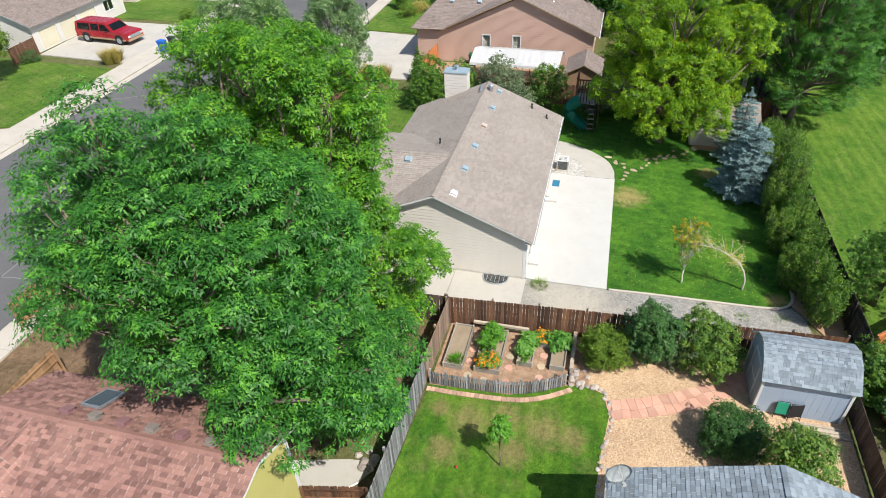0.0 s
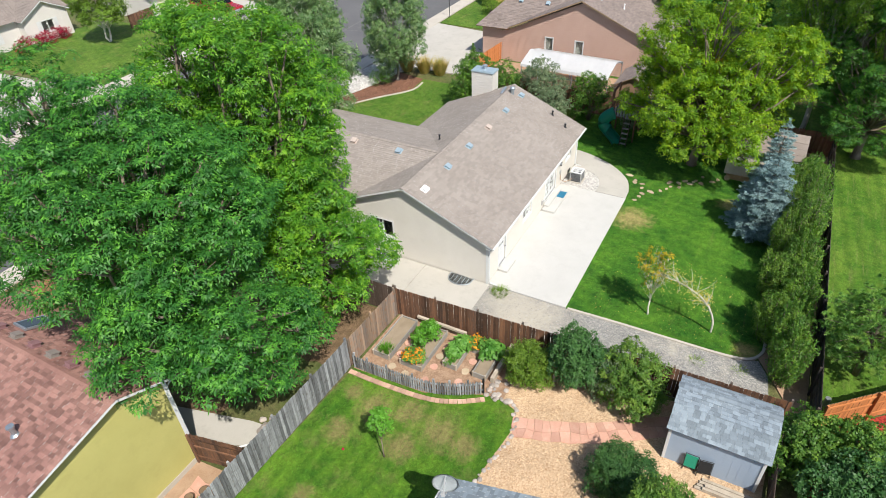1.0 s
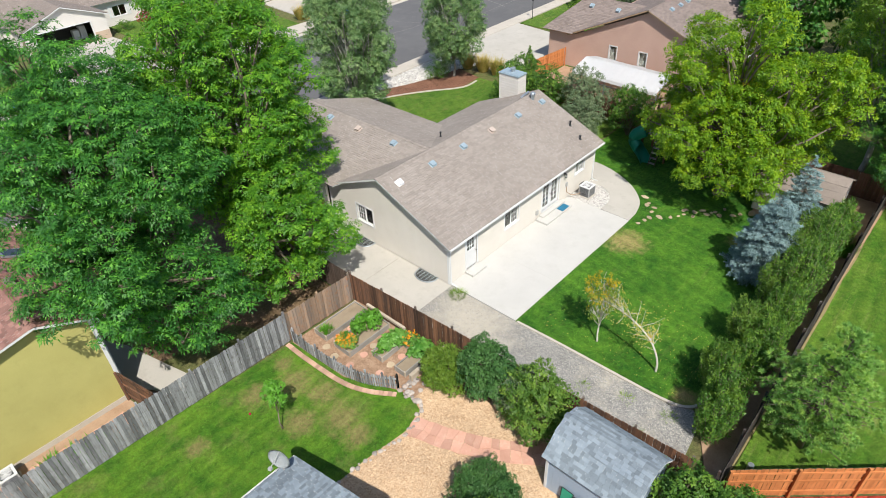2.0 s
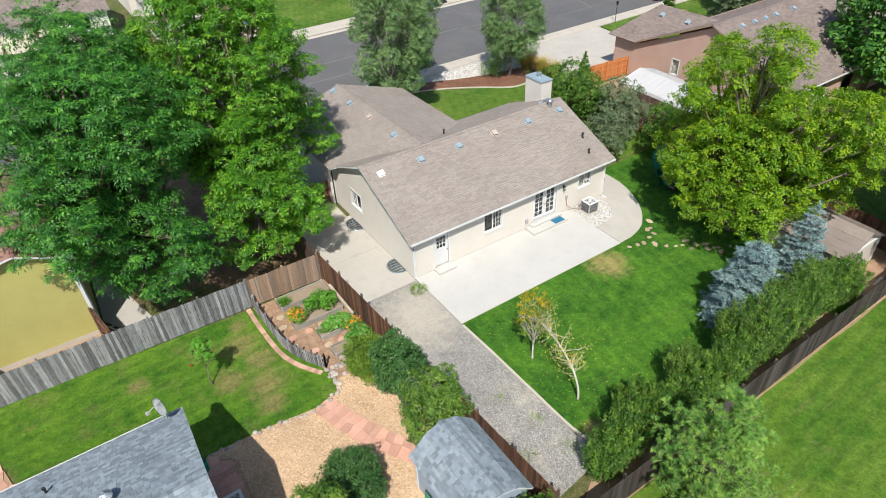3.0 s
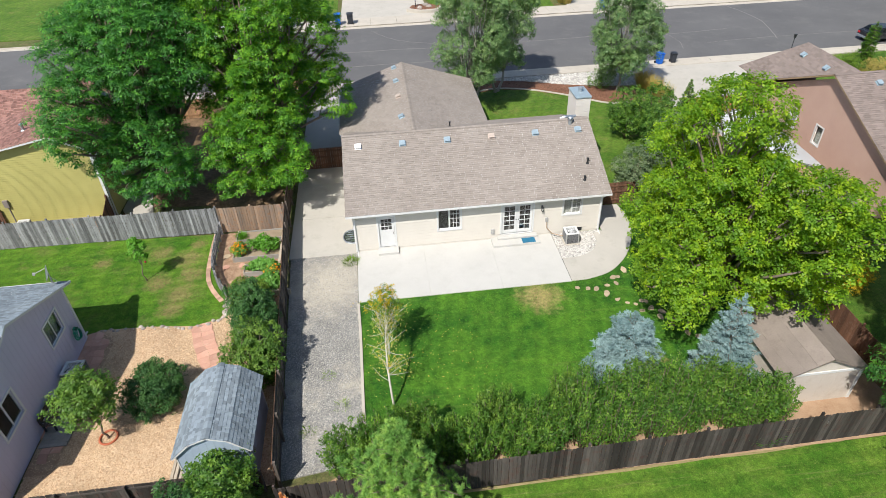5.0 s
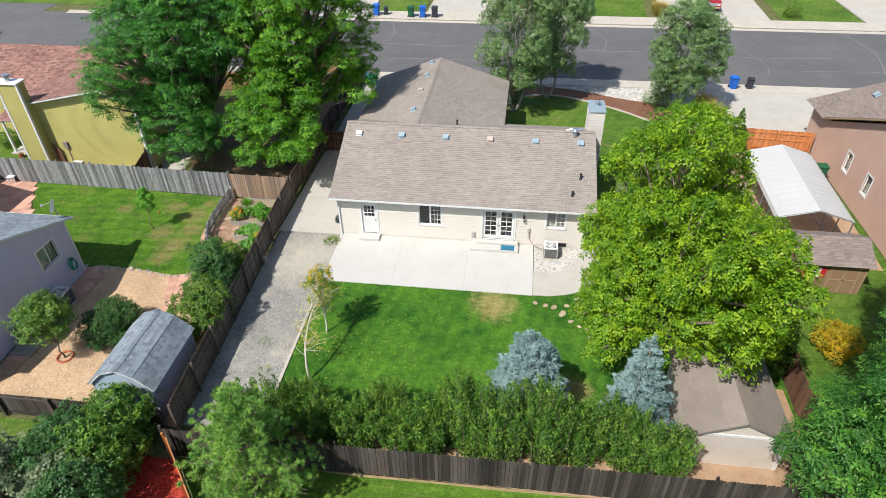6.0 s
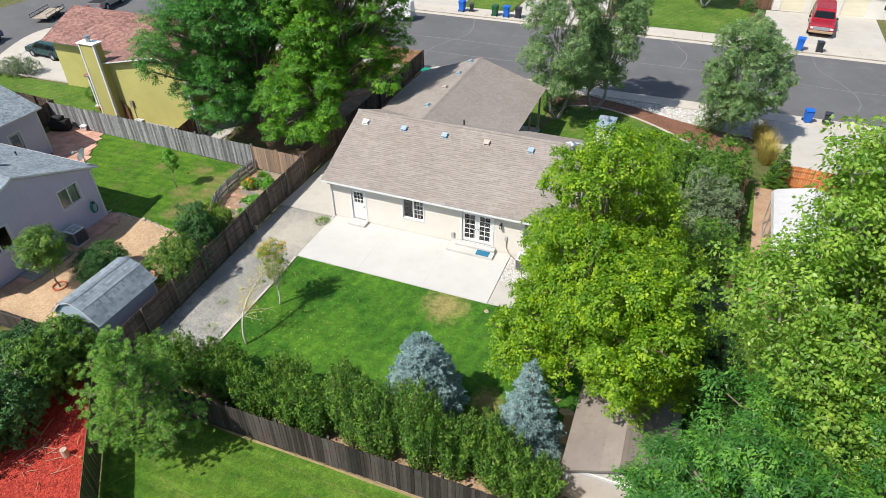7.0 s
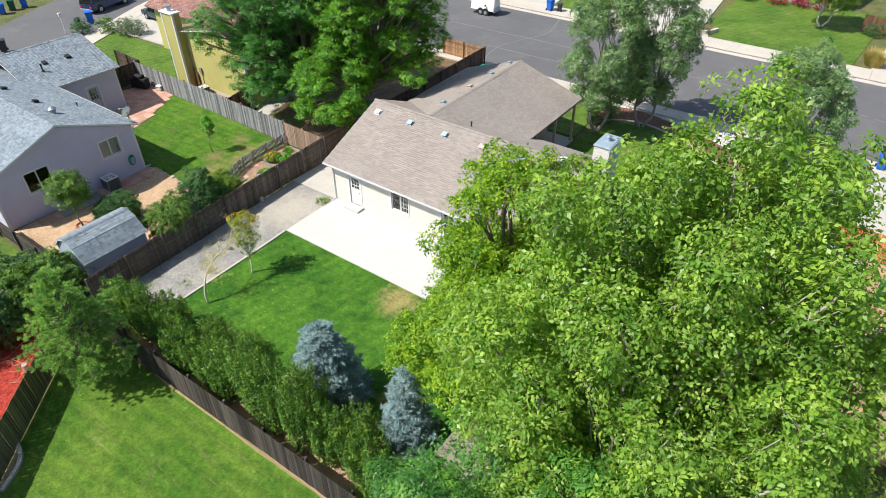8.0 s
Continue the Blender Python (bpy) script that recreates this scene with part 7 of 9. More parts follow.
def pine(label, base, high, radius, seed, material):
    """A young pine: ascending boughs that end in brushes of long needles."""
    rng = np.random.default_rng(seed)
    prng = random.Random(seed)
    t = thing("pine_tree", label, "tree", pose(*base))
    bm = bmesh.new()
    tube(bm, [Vector((0, 0, -0.1)), Vector((0.1, 0.05, high * 0.5)), Vector((0.05, 0, high * 0.97))], [0.14, 0.085, 0.02], 8)
    tufts, dirs = [], []
    z = 0.9
    while z < high:
        f = 1 - (z / high)
        reach = radius * min(1.0, f * 1.7 + 0.12)
        for k in range(max(4, int(4 + 6 * f))):
            a = prng.uniform(0, math.tau)
            r = reach * prng.uniform(0.55, 1.1)
            root = Vector((0.06, 0.02, z))
            tip = root + Vector((math.cos(a) * r, math.sin(a) * r, r * prng.uniform(0.12, 0.5)))
            pts = limb(bm, root, tip, 0.03, 0.009, prng, 0.06, 5, 4)
            for q in range(int(5 + r * 6)):
                s = prng.uniform(0.35, 1.0)
                c = pts[0].lerp(pts[-1], s) + Vector((prng.gauss(0, 0.16), prng.gauss(0, 0.16), prng.gauss(0.06, 0.1))) * (0.5 + r * 0.4)
                tufts.append(c)
                dirs.append((tip - root).normalized() + Vector((0, 0, 0.6)))
        z += 0.27
    part("trunk", bm, M_BARK, t, smooth=True)
    p, o = np.array(tufts), np.array(dirs)
    n = 56
    ball = rng.normal(size=(len(p) * n, 3)) * 0.8 + np.repeat(o, n, 0)
    ball /= np.linalg.norm(ball, axis=1, keepdims=True)
    pp = np.repeat(p, n, 0) + ball * 0.03
    d = ball
    face = np.cross(d, rng.normal(size=d.shape))
    face /= np.linalg.norm(face, axis=1, keepdims=True)
    s = np.cross(face, d)
    ln = rng.uniform(0.10, 0.18, (len(pp), 1))
    v = np.stack([pp - s * 0.011, pp + s * 0.011, pp + d * ln], 1)
    joined("crown", v.reshape(-1, 3), np.array([[0, 1, 2]]), 3, len(pp), material, parent=t)
    return t


def clump(label, base, count, high, material, seed, wide=0.5, category="grass clump", name="grass_clump", blade=0.02, lean=0.45, group="", z0=0.0):
    """Tall grass or dry stalks fanning out from one root."""
    rng = np.random.default_rng(seed)
    a = rng.uniform(0, math.tau, count)
    r = rng.uniform(0, 1, count) ** 0.6
    root = np.stack([np.cos(a) * r * wide * 0.5, np.sin(a) * r * wide * 0.5, np.full(count, z0)], 1)
    h = high * rng.uniform(0.55, 1.1, count)
    tip = root + np.stack([np.cos(a) * lean * r * h, np.sin(a) * lean * r * h, h], 1) + rng.normal(size=(count, 3)) * 0.06
    mid = root * 0.45 + tip * 0.55 + np.array([0, 0, 0.08])[None] * high
    s = np.stack([-np.sin(a), np.cos(a), np.zeros(count)], 1) * blade
    v = np.stack([root - s, root + s, mid + s * 0.8, tip, mid - s * 0.8], 1)
    t = thing(name, label, category, pose(*base), group)
    joined("tuft", v.reshape(-1, 3), np.array([[0, 1, 2, 4], [4, 2, 3, 3]])[:1], 5, count, material, parent=t)["kind"] = "stuff"
    v2 = np.stack([mid - s * 0.8, mid + s * 0.8, tip], 1)
    joined("tuft_top", v2.reshape(-1, 3), np.array([[0, 1, 2]]), 3, count, material, parent=t)["kind"] = "stuff"
    return t


R = np.random.default_rng
# big trees behind the fence
loc = lobes_in((-12.0, 10.0, 9.0), (4.7, 6.1, 5.0), 78, 1.05, R(11), -0.15, 0.8)
loc += lobes_in((-11.8, 5.3, 4.6), (2.9, 2.5, 2.9), 24, 0.85, R(111), -0.9, 0.8) + lobes_in((-11.4, 9.7, 8.2), (3.2, 4.6, 3.2), 16, 1.3, R(211), -0.6, 0.8) + lobes_in((-12.2, 12.4, 10.9), (2.6, 2.6, 4.2), 14, 0.95, R(311), -0.4, 0.85)
loc += lobes_in((-15.0, 5.1, 7.2), (2.0, 2.5, 2.0), 16, 0.9, R(411), -0.8, 0.85)
tree("honey_locust", "large spreading locust tree with feathery blue-green leaves", (-12.2, 10.2, 0), 0.36, 2.6, loc, None, 5900, 46, L_LOCUST, M_BARK, 11, 0.40, 2, (0.15, 0.066), 0.2, 1.2, 0.78, dome=0.42, jitter=0.2)
ash = lobes_in((-4.7, 10.5, 8.6), (4.9, 5.0, 7.4), 82, 0.85, R(12), -0.6, 0.82) + lobes_in((-5.7, 6.1, 4.2), (3.0, 2.6, 3.4), 28, 0.72, R(112), -0.9, 0.82) + lobes_in((-5.2, 10.4, 8.0), (2.6, 3.6, 5.0), 16, 1.2, R(212), -0.8, 0.8)
tree("ash_tree", "tall dense ash tree with bright green leaves behind the fence", (-6.2, 9.6, 0), 0.3, 2.2, ash, None, 6600, 38, L_ASH, M_BARK, 12, 0.33, 2, (0.15, 0.078), 0.1, 0.9, 0.72, dome=0.5, jitter=0.22)
map_l = lobes_in((17.2, -7.0, 4.6), (3.4, 4.6, 3.5), 42, 0.8, R(13), -0.75, 0.86) + lobes_in((17.1, -6.9, 8.0), (2.3, 3.9, 3.5), 34, 0.74, R(113), -0.7, 0.92) + lobes_in((17.3, -7.1, 6.0), (2.0, 2.6, 3.4), 12, 1.1, R(213), -0.8, 0.8)
map_l += lobes_in((18.9, -11.6, 7.0), (1.4, 1.9, 2.8), 16, 0.7, R(513), -0.8, 0.88) + lobes_in((19.2, -10.3, 5.3), (1.8, 2.1, 3.0), 18, 0.75, R(313), -0.7, 0.86) + lobes_in((14.7, -9.2, 3.3), (1.5, 1.6, 1.5), 9, 0.7, R(413), -0.6, 0.86)
tree("lime_green_tree", "large broad tree with yellow-green leaves on the back lawn", (18.0, -7.4, 0), 0.3, 2.1, map_l, None, 6400, 34, L_MAPLE, M_BARK, 13, 0.27, 2, (0.115, 0.075), 0.15, 0.8, 0.66, extra=(L_YELLOW, 40, (50, 41)), dome=0.75, jitter=0.45, kite=True)
se = lobes_in((23.8, -17.6, 6.5), (4.8, 4.4, 5.9), 64, 0.95, R(14), -0.85, 0.79)
tree("locust_tree", "dark green feathery locust tree behind the tan shed", (23.6, -17.4, 0), 0.27, 1.9, se, None, 4900, 42, L_LOCUST_D, M_BARK, 14, 0.34, 2, (0.118, 0.05), 0.15, 1.1, 0.78, dome=0.45, jitter=0.22)
# the cottonwood: a clump of tall leaders
cot = []
g = R(15)
for cx, cy, top in ((24.4, -12.8, 18.7), (22.1, -15.3, 17.0), (23.0, -14.5, 17.3), (23.7, -13.8, 17.7), (25.6, -13.0, 18.0), (26.6, -14.2, 16.7), (25.0, -15.0, 16.9), (23.8, -15.8, 15.7),
                    (26.0, -11.4, 17.0), (27.7, -12.6, 16.2), (24.6, -11.4, 16.5), (27.0, -15.8, 15.2), (25.2, -17.0, 14.2), (22.9, -16.6, 13.9)):
    z = top - 0.9
    while z > (4.6 if cx > 25.1 else 8.6):
        wide = min(1.15, 0.5 + 0.16 * (top - z)) * g.uniform(0.85, 1.15)
        cot.append((np.array([cx + g.normal() * 0.45 * min(1, (top - z) / 4), cy + g.normal() * 0.45 * min(1, (top - z) / 4), z]), wide))
        z -= wide * 1.9
tree("cottonwood", "tall cottonwood with broad glossy green leaves and pale limbs", (24.6, -13.6, 0), 0.2, 3.0, cot, None, 10500, 26, L_COTTON, M_COTBARK, 15, 0.30, 3, (0.105, 0.062), 0.2, 0.45, 0.4, flat=1.15, kite=True, jitter=0.6, stalks=(L_STALK, 4))
# front yard aspens
for i, (x, y, r, h, s) in enumerate(((9.9, 18.9, 2.9, 11.6, 21), (12.5, 21.7, 2.9, 12.2, 23), (22.9, 20.0, 2.6, 9.2, 22))):
    lo = lobes_in((x, y, h * 0.57), (r, r, h * 0.45), 46, 0.68, R(s), -0.95, 0.82)
    tree("aspen_tree", "aspen with pale trunks and small silvery green leaves", (x, y, 0), 0.12, 1.6, lo, None, 3900, 18, L_ASPEN, M_COTBARK, s, 0.24, 2, (0.115, 0.09), 0.2, 0.4, stems=2 if i < 2 else 1, flat=1.1, group="aspens in the front yards")
lo = lobes_in((19.6, 56.4, 4.2), (3.2, 3.0, 2.9), 26, 0.9, R(24), -0.8)
tree("maple_tree", "young two-stemmed maple, half green and half yellow-green", (19.6, 56.4, 0), 0.11, 1.2, lo, None, 1500, 16, L_SHRUB_Y, M_BIRCH, 24, 0.3, 3, (0.17, 0.13), stems=2)
# saplings
lo = lobes_in((-11.7, -0.7, 2.1), (0.34, 0.34, 0.8), 8, 0.26, R(31), -0.8)
tree("sapling", "thin young tree with a few bright leaves on the lawn", (-11.8, -0.8, 0), 0.03, 1.0, lo, None, 130, 14, L_LIGHT, M_BARK, 31, 0.1, 3, (0.1, 0.07))
lo = lobes_in((-10.75, -11.45, 2.4), (1.1, 1.1, 1.45), 18, 0.48, R(32), -0.7)
tree("young_apple_tree", "small leafy fruit tree in a red ring of edging", (-10.65, -11.5, 0), 0.045, 0.9, lo, None, 620, 18, L_HEDGE_L, M_BARK, 32, 0.17, 4, (0.12, 0.065), -0.3)
# the bent birch and the small turning tree on the lawn
birch = thing("bent_birch", "thin bent birch with sparse yellowing leaves", "tree", pose(1.5, -11.45, 0))
bm = bmesh.new()
trunk_line = smooth_line([(0, 0, -0.05), (-0.05, 0.05, 0.8), (-0.1, 0.5, 1.75), (-0.1, 1.3, 2.35), (-0.05, 2.2, 2.6), (0.05, 3.1, 2.55)], 4)
tube(bm, trunk_line, [0.058 - 0.002 * i for i in range(len(trunk_line))], 8)
prng = random.Random(5)
ends = []
for k in range(48):
    p = trunk_line[prng.randint(6, len(trunk_line) - 1)]
    q = p + Vector((prng.gauss(0, 0.6), prng.gauss(0.2, 0.6), prng.uniform(-0.15, 1.0)))
    ends += limb(bm, p, q, 0.016, 0.004, prng, 0.1, 4, 4)[1:]
part("trunk", bm, M_BIRCH, birch, smooth=True)
pe = np.repeat(np.array(ends), 7, 0)
g = R(6)
pe = pe + g.normal(size=pe.shape) * 0.13
leaves("crown", pe, g.normal(size=pe.shape) * 0.5 + np.array([0, 0, 0.5]), g.normal(size=pe.shape), 0.08, 0.055, L_BIRCH, birch, g)
lo = lobes_in((1.5, -8.3, 2.7), (0.8, 0.8, 1.6), 18, 0.3, R(33), -0.9)
tree("young_tree", "slim young tree with yellow and green leaves", (1.45, -8.38, 0), 0.045, 0.9, lo, None, 170, 14, L_SHRUB_Y, M_BIRCH, 33, 0.13, 5, (0.09, 0.06), extra=(L_YELLOW, 75, (9, 11, 13, 14, 15, 16, 17)), flat=1.3)
# conifers
conifer("silvery blue spruce in open tiers behind the hedge", (15.8, -12.45, 0), 5.3, 1.75, 41, L_SPRUCE, gap=0.5, boughs=11, round_top=0.75, sag=0.22)
conifer("dense broad blue spruce on the lawn's edge", (11.35, -12.4, 0), 4.95, 1.9, 42, L_SPRUCE, gap=0.4, boughs=14, round_top=0.5, sag=-0.12)
pine("loose light green pine outside the fence", (1.6, -17.7, 0), 6.3, 2.1, 43, L_PINE)
conifer("dark young spruce by the cedar fence", (26.1, 13.7, 0), 3.1, 0.95, 44, L_HEDGE, gap=0.3)
conifer("dark blue spruce behind the brown house", (49, 15, 0), 8.5, 3.2, 45, L_GREYGREEN, gap=0.9, needle=(0.34, 0.12), dense=0.13)
# the hedge along the rear fence: tall lilacs with lower ones in front
x = -1.1
i = 0
while x < 16.0:
    wide = prng.uniform(0.8, 1.15)
    x += wide * 0.85
    h = prng.uniform(2.4, 3.5) * (1.38 if 8.5 < x < 15.5 else 1.05)
    back = i % 3 != 2
    lilac("dense dark green lilac in the rear hedge" if back else "lower light green shrub at the front of the hedge", (x, (-14.55 if back else -13.65) + prng.uniform(-0.25, 0.25), 0), (wide * 1.15, 0.9), h if back else h * 0.88,
          (L_HEDGE, L_HEDGE, L_HEDGE_L)[i % 3], 60 + i, group="lilacs of the hedge")
    x += wide * (0.35 if back else -0.2)
    i += 1
# shrubs of the western garden
bush("upright shrub with narrow yellow-green leaves", (-5.4, -4.5, 0), (1.0, 1.0), 2.1, 18, 0.5, 1500, 16, L_SHRUB_Y, 81, (0.11, 0.04), upright=0.6)
bush("tall dark green shrub by the fence", (-4.8, -6.6, 0), (0.95, 1.0), 3.5, 20, 0.55, 1700, 17, L_SHRUB_D, 82, (0.085, 0.07))
bush("rounded bright green shrub behind the shed", (-4.6, -9.0, 0), (1.2, 1.3), 2.8, 18, 0.6, 1600, 17, L_HEDGE_L, 83, (0.09, 0.07))
bush("grey-green shrub beside the fence", (-4.5, -7.9, 0), (0.8, 0.8), 2.1, 10, 0.5, 700, 15, L_GREYGREEN, 84, (0.09, 0.06))
bush("clipped dark green round bush", (-8.9, -9.9, 0), (1.2, 1.25), 1.75, 26, 0.46, 2600, 17, L_SHRUB_D, 85, (0.09, 0.045), upright=0.5)
# dark fruit bushes outside the south-west corner
for i, (bx, by, rr, hh, mt) in enumerate(((-5.0, -15.6, 1.25, 2.9, L_HEDGE), (-6.3, -17.3, 1.5, 3.1, L_SHRUB_D), (-7.9, -18.9, 1.8, 3.0, L_GREYGREEN), (-5.6, -18.6, 1.35, 2.7, L_GREYGREEN), (-4.9, -20.6, 1.4, 2.5, L_SHRUB_D), (-8.6, -20.6, 1.6, 2.6, L_SHRUB_D), (-4.7, -17.2, 1.25, 3.2, L_HEDGE), (-4.5, -19.2, 1.2, 3.0, L_SHRUB_D))):
    bush("large dark green shrub beside the red mulch", (bx, by, 0), (rr, rr), hh, 20, 0.6, 1150, 16, mt, 90 + i, (0.11, 0.085), "shrubs by the red mulch")
# shrubs on the east side
for i, (bx, by, rr, hh, mt, lab) in enumerate(((18.4, 3.6, 1.8, 3.4, L_GREYGREEN, "silvery grey-green shrub beside the side gate"), (20.4, 11.3, 1.4, 4.2, L_HEDGE, "small bushy tree by the side lawn"), (22.6, 11.8, 1.2, 4.0, L_HEDGE, "small bushy tree by the side lawn"),
                                               (21.4, 5.2, 2.0, 4.8, L_GREYGREEN, "tall dark shrub along the side fence"), (21.9, 1.4, 1.7, 4.2, L_HEDGE, "tall dark shrub along the side fence"), (22.0, 8.6, 1.5, 3.6, L_HEDGE, "tall shrub along the side fence"),
                                               (21.8, -2.6, 1.4, 3.0, L_GREYGREEN, "feathery grey-green shrub behind the play set"), (22.0, -5.4, 1.3, 3.2, L_SHRUB_D, "dark shrub along the side fence"), (22.1, -8.2, 1.2, 2.6, L_HEDGE, "dark shrub along the side fence"))):
    bush(lab, (bx, by, 0), (rr, rr), hh, 18, 0.65, 850, 15, mt, 110 + i, (0.11, 0.08))
bush("yellowing shrub in the brown house's yard", (25.7, -7.0, 0), (0.9, 0.9), 1.7, 10, 0.45, 600, 12, L_YELLOW, 121, (0.09, 0.05))
bush("low evergreen shrub in the mulch bed", (21.4, 20.8, 0), (1.1, 0.9), 1.3, 12, 0.5, 700, 10, L_HEDGE, 122, (0.07, 0.04))
bush("dark shrub under the aspens", (9.6, 20.6, 0), (1.2, 1.1), 1.3, 12, 0.5, 700, 10, L_SHRUB_D, 123, (0.07, 0.04))
for i, (bx, by, rr, hh) in enumerate(((13.6, 62.4, 1.2, 1.5), (16.2, 63.0, 1.0, 1.2), (18.4, 63.2, 0.9, 1.0))):
    bush("dark red barberry in front of the pale house", (bx, by, 0), (rr, rr), hh, 12, 0.45, 500, 10, M_FLOWER_R, 130 + i, (0.09, 0.06), "red shrubs")
for i, (bx, by, rr, hh, mt) in enumerate(((-42.4, 9.4, 0.9, 1.2, L_HEDGE), (-40.6, 10.4, 1.1, 1.4, L_GREYGREEN), (-44.2, 7.6, 1.0, 1.2, L_SHRUB_D), (-39.2, 10.6, 1.2, 1.5, L_GREYGREEN), (-28.3, 8.6, 0.8, 1.0, L_HEDGE), (24.6, 56.2, 0.7, 0.9, L_SHRUB_D), (40.5, 47.5, 1.0, 0.9, L_SHRUB_Y), (10.4, 62.0, 0.9, 0.7, L_HEDGE), (44.5, 20.5, 1.0, 1.6, L_SHRUB_Y), (46.5, 19.5, 1.2, 1.2, L_REED))):
    bush("rounded front garden shrub", (bx, by, 0), (rr, rr), hh, 10, 0.45, 420, 10, mt, 140 + i, (0.1, 0.06), "front garden shrubs")
# dry stalks and ornamental grass
clump("dry tangle of bare brown stalks by the tan shed", (16.6, -14.6, 0), 420, 1.7, M_TWIG, 51, 1.3, "dead shrub", "dry_shrub", 0.009, 0.6)
clump("grass growing through the dry shrub", (16.2, -15.2, 0), 500, 0.9, L_LIGHT, 52, 1.2, "grass clump", "grass_clump", 0.012, 0.7)
for i, (gx, gy) in enumerate(((25.6, 17.0), (25.5, 18.6), (25.3, 20.4), (25.5, 47.2), (26.0, 46.6))):
    clump("tall golden ornamental grass", (gx, gy, 0), 700, 1.5, L_REED, 55 + i, 0.9, "ornamental grass", "ornamental_grass", 0.016, 0.55, "ornamental grasses")
clump("weeds on the gravel beside the patio", (-0.35, -0.9, 0), 260, 0.16, L_SHRUB_Y, 71, 0.8, "weeds", "weed_patch", 0.012, 1.6)
for i, (gx, gy) in enumerate(((-1.4, -9.4), (-0.8, -11.2), (-2.2, -12.4), (-0.5, -13.1))):
    clump("small weeds in the gravel", (gx, gy, 0), 90, 0.09, L_SHRUB_Y, 72 + i, 0.6, "weeds", "weed_patch", 0.01, 2.0, "weeds in the gravel")
# far woods to close the view behind
far = []
for i in range(9):
    x, y = (62 + 9 * math.cos(i * 1.7), -34 + i * 8.5)
    lo = lobes_in((x, y, 6), (5, 5, 5), 30, 1.5, R(200 + i), -0.9)
    tree("far_tree", "dark green tree beyond the houses", (x, y, 0), 0.3, 2.0, lo, None, 620, 11, L_LOCUST_D, M_BARK, 200 + i, 0.5, 1, (0.55, 0.38), group="trees beyond the houses")
for i, (x, y) in enumerate(((36, -14), (38, -21), (33.5, -26), (44, -10), (42.5, -2))):
    lo = lobes_in((x, y, 5.5), (4.6, 4.6, 5), 30, 1.3, R(220 + i), -0.9)
    tree("far_tree", "dark green tree beyond the locust", (x, y, 0), 0.25, 2.0, lo, None, 950, 13, L_LOCUST_D, M_BARK, 220 + i, 0.42, 1, (0.38, 0.26), group="trees beyond the houses")

# grass blades that break up the lawns' surface
for nm, poly, count, seed, mat_, lab in (("lawn_blades", BACK_LAWN, 40000, 401, L_GRASS, "short mown grass of the back lawn"), ("west_lawn_blades", WLAWN, 22000, 402, L_GRASS, "mown grass of the western lawn"),
                                         ("park_blades", [(-2.2, -16.4), (40, -16.6), (40, -34), (4.5, -24.2)], 24000, 403, L_GRASS_W, "mown grass beyond the rear fence"), ("front_blades", [(9.4, 10.2), (23.8, 10.2), (23.8, 17.4), (18.5, 19.3), (12.6, 21.8), (9.6, 18)], 10000, 404, L_GRASS, "mown grass of the front lawn")):
    patio_free = lambda p: ~((p[:, 0] < 12.2) & (p[:, 1] > -4.4) & (p[:, 1] < 2.4)) & ~((p[:, 1] > -4.3) & (p[:, 1] < 2.4) & (p[:, 0] < 16.9) & (p[:, 0] > 0)) if nm == "lawn_blades" else None
    at = spread(poly, count, 0.0, seed, patio_free if nm == "lawn_blades" else None)
    scatter(nm, *BLADE, at, R(seed).uniform(0.035, 0.075, len(at)), mat_, lab, "grass", 0.9, seed)
# stones on the gravel, chips on the chip bed, fallen leaves on the lawn
at = spread(GRAVEL, 7000, 0.012, 411)
scatter("gravel_stones", PEBBLE[0][:5], PEBBLE[1][:4], at, R(411).uniform(0.012, 0.032, len(at)), M_GRAVELSTONE, "loose grey gravel stones", "gravel", 0.6, 411)
at = spread(CHIPS, 14000, 0.012, 412)
scatter("loose_wood_chips", *CHIP, at, R(412).uniform(0.03, 0.065, len(at)), M_CHIPSTONE, "loose tan wood chips", "wood chips", 0.6, 412)
at = spread([(0.6, -13.2), (6.5, -13.0), (6.0, -6.0), (0.6, -5.5)], 260, 0.03, 413)
scatter("fallen_leaves", *CHIP, at, R(413).uniform(0.02, 0.035, len(at)), L_DRYLEAF, "small yellow leaves fallen on the lawn", "leaves", 0.5, 413)

# ---- the kitchen garden ----
def raised_bed(label, x0, x1, y0, y1, high=0.32, soil=None, group="raised beds"):
    """A raised bed: four timber sides, corner posts and a soil filling."""
    b = thing("raised_bed", label, "raised bed", pose(x0, y0, 0), group)
    w, d = x1 - x0, y1 - y0
    for r in ((0, w, 0, 0.05), (0, w, d - 0.05, d), (0, 0.05, 0.05, d - 0.05), (w - 0.05, w, 0.05, d - 0.05)):
        part("board", boxes((*r, 0.0, high), bevel=0.006), M_GREYWOOD, b)
    for cx in (-0.01, w - 0.07):
        for cy in (-0.01, d - 0.07):
            part("corner_post", boxes((cx, cx + 0.08, cy, cy + 0.08, 0.0, high + 0.03), bevel=0.006), M_TIMBER, b)
    bm = bmesh.new()
    n = 8
    grid = [[bm.verts.new((0.05 + (w - 0.1) * i / n, 0.05 + (d - 0.1) * j / n, high - 0.09 + 0.03 * noise.noise((x0 + i * 0.6, y0 + j * 0.6, 0)))) for j in range(n + 1)] for i in range(n + 1)]
    for i in range(n):
        for j in range(n):
            bm.faces.new((grid[i][j], grid[i + 1][j], grid[i + 1][j + 1], grid[i][j + 1]))
    part("soil", bm, soil or M_BEDSOIL, b, smooth=True)
    return b


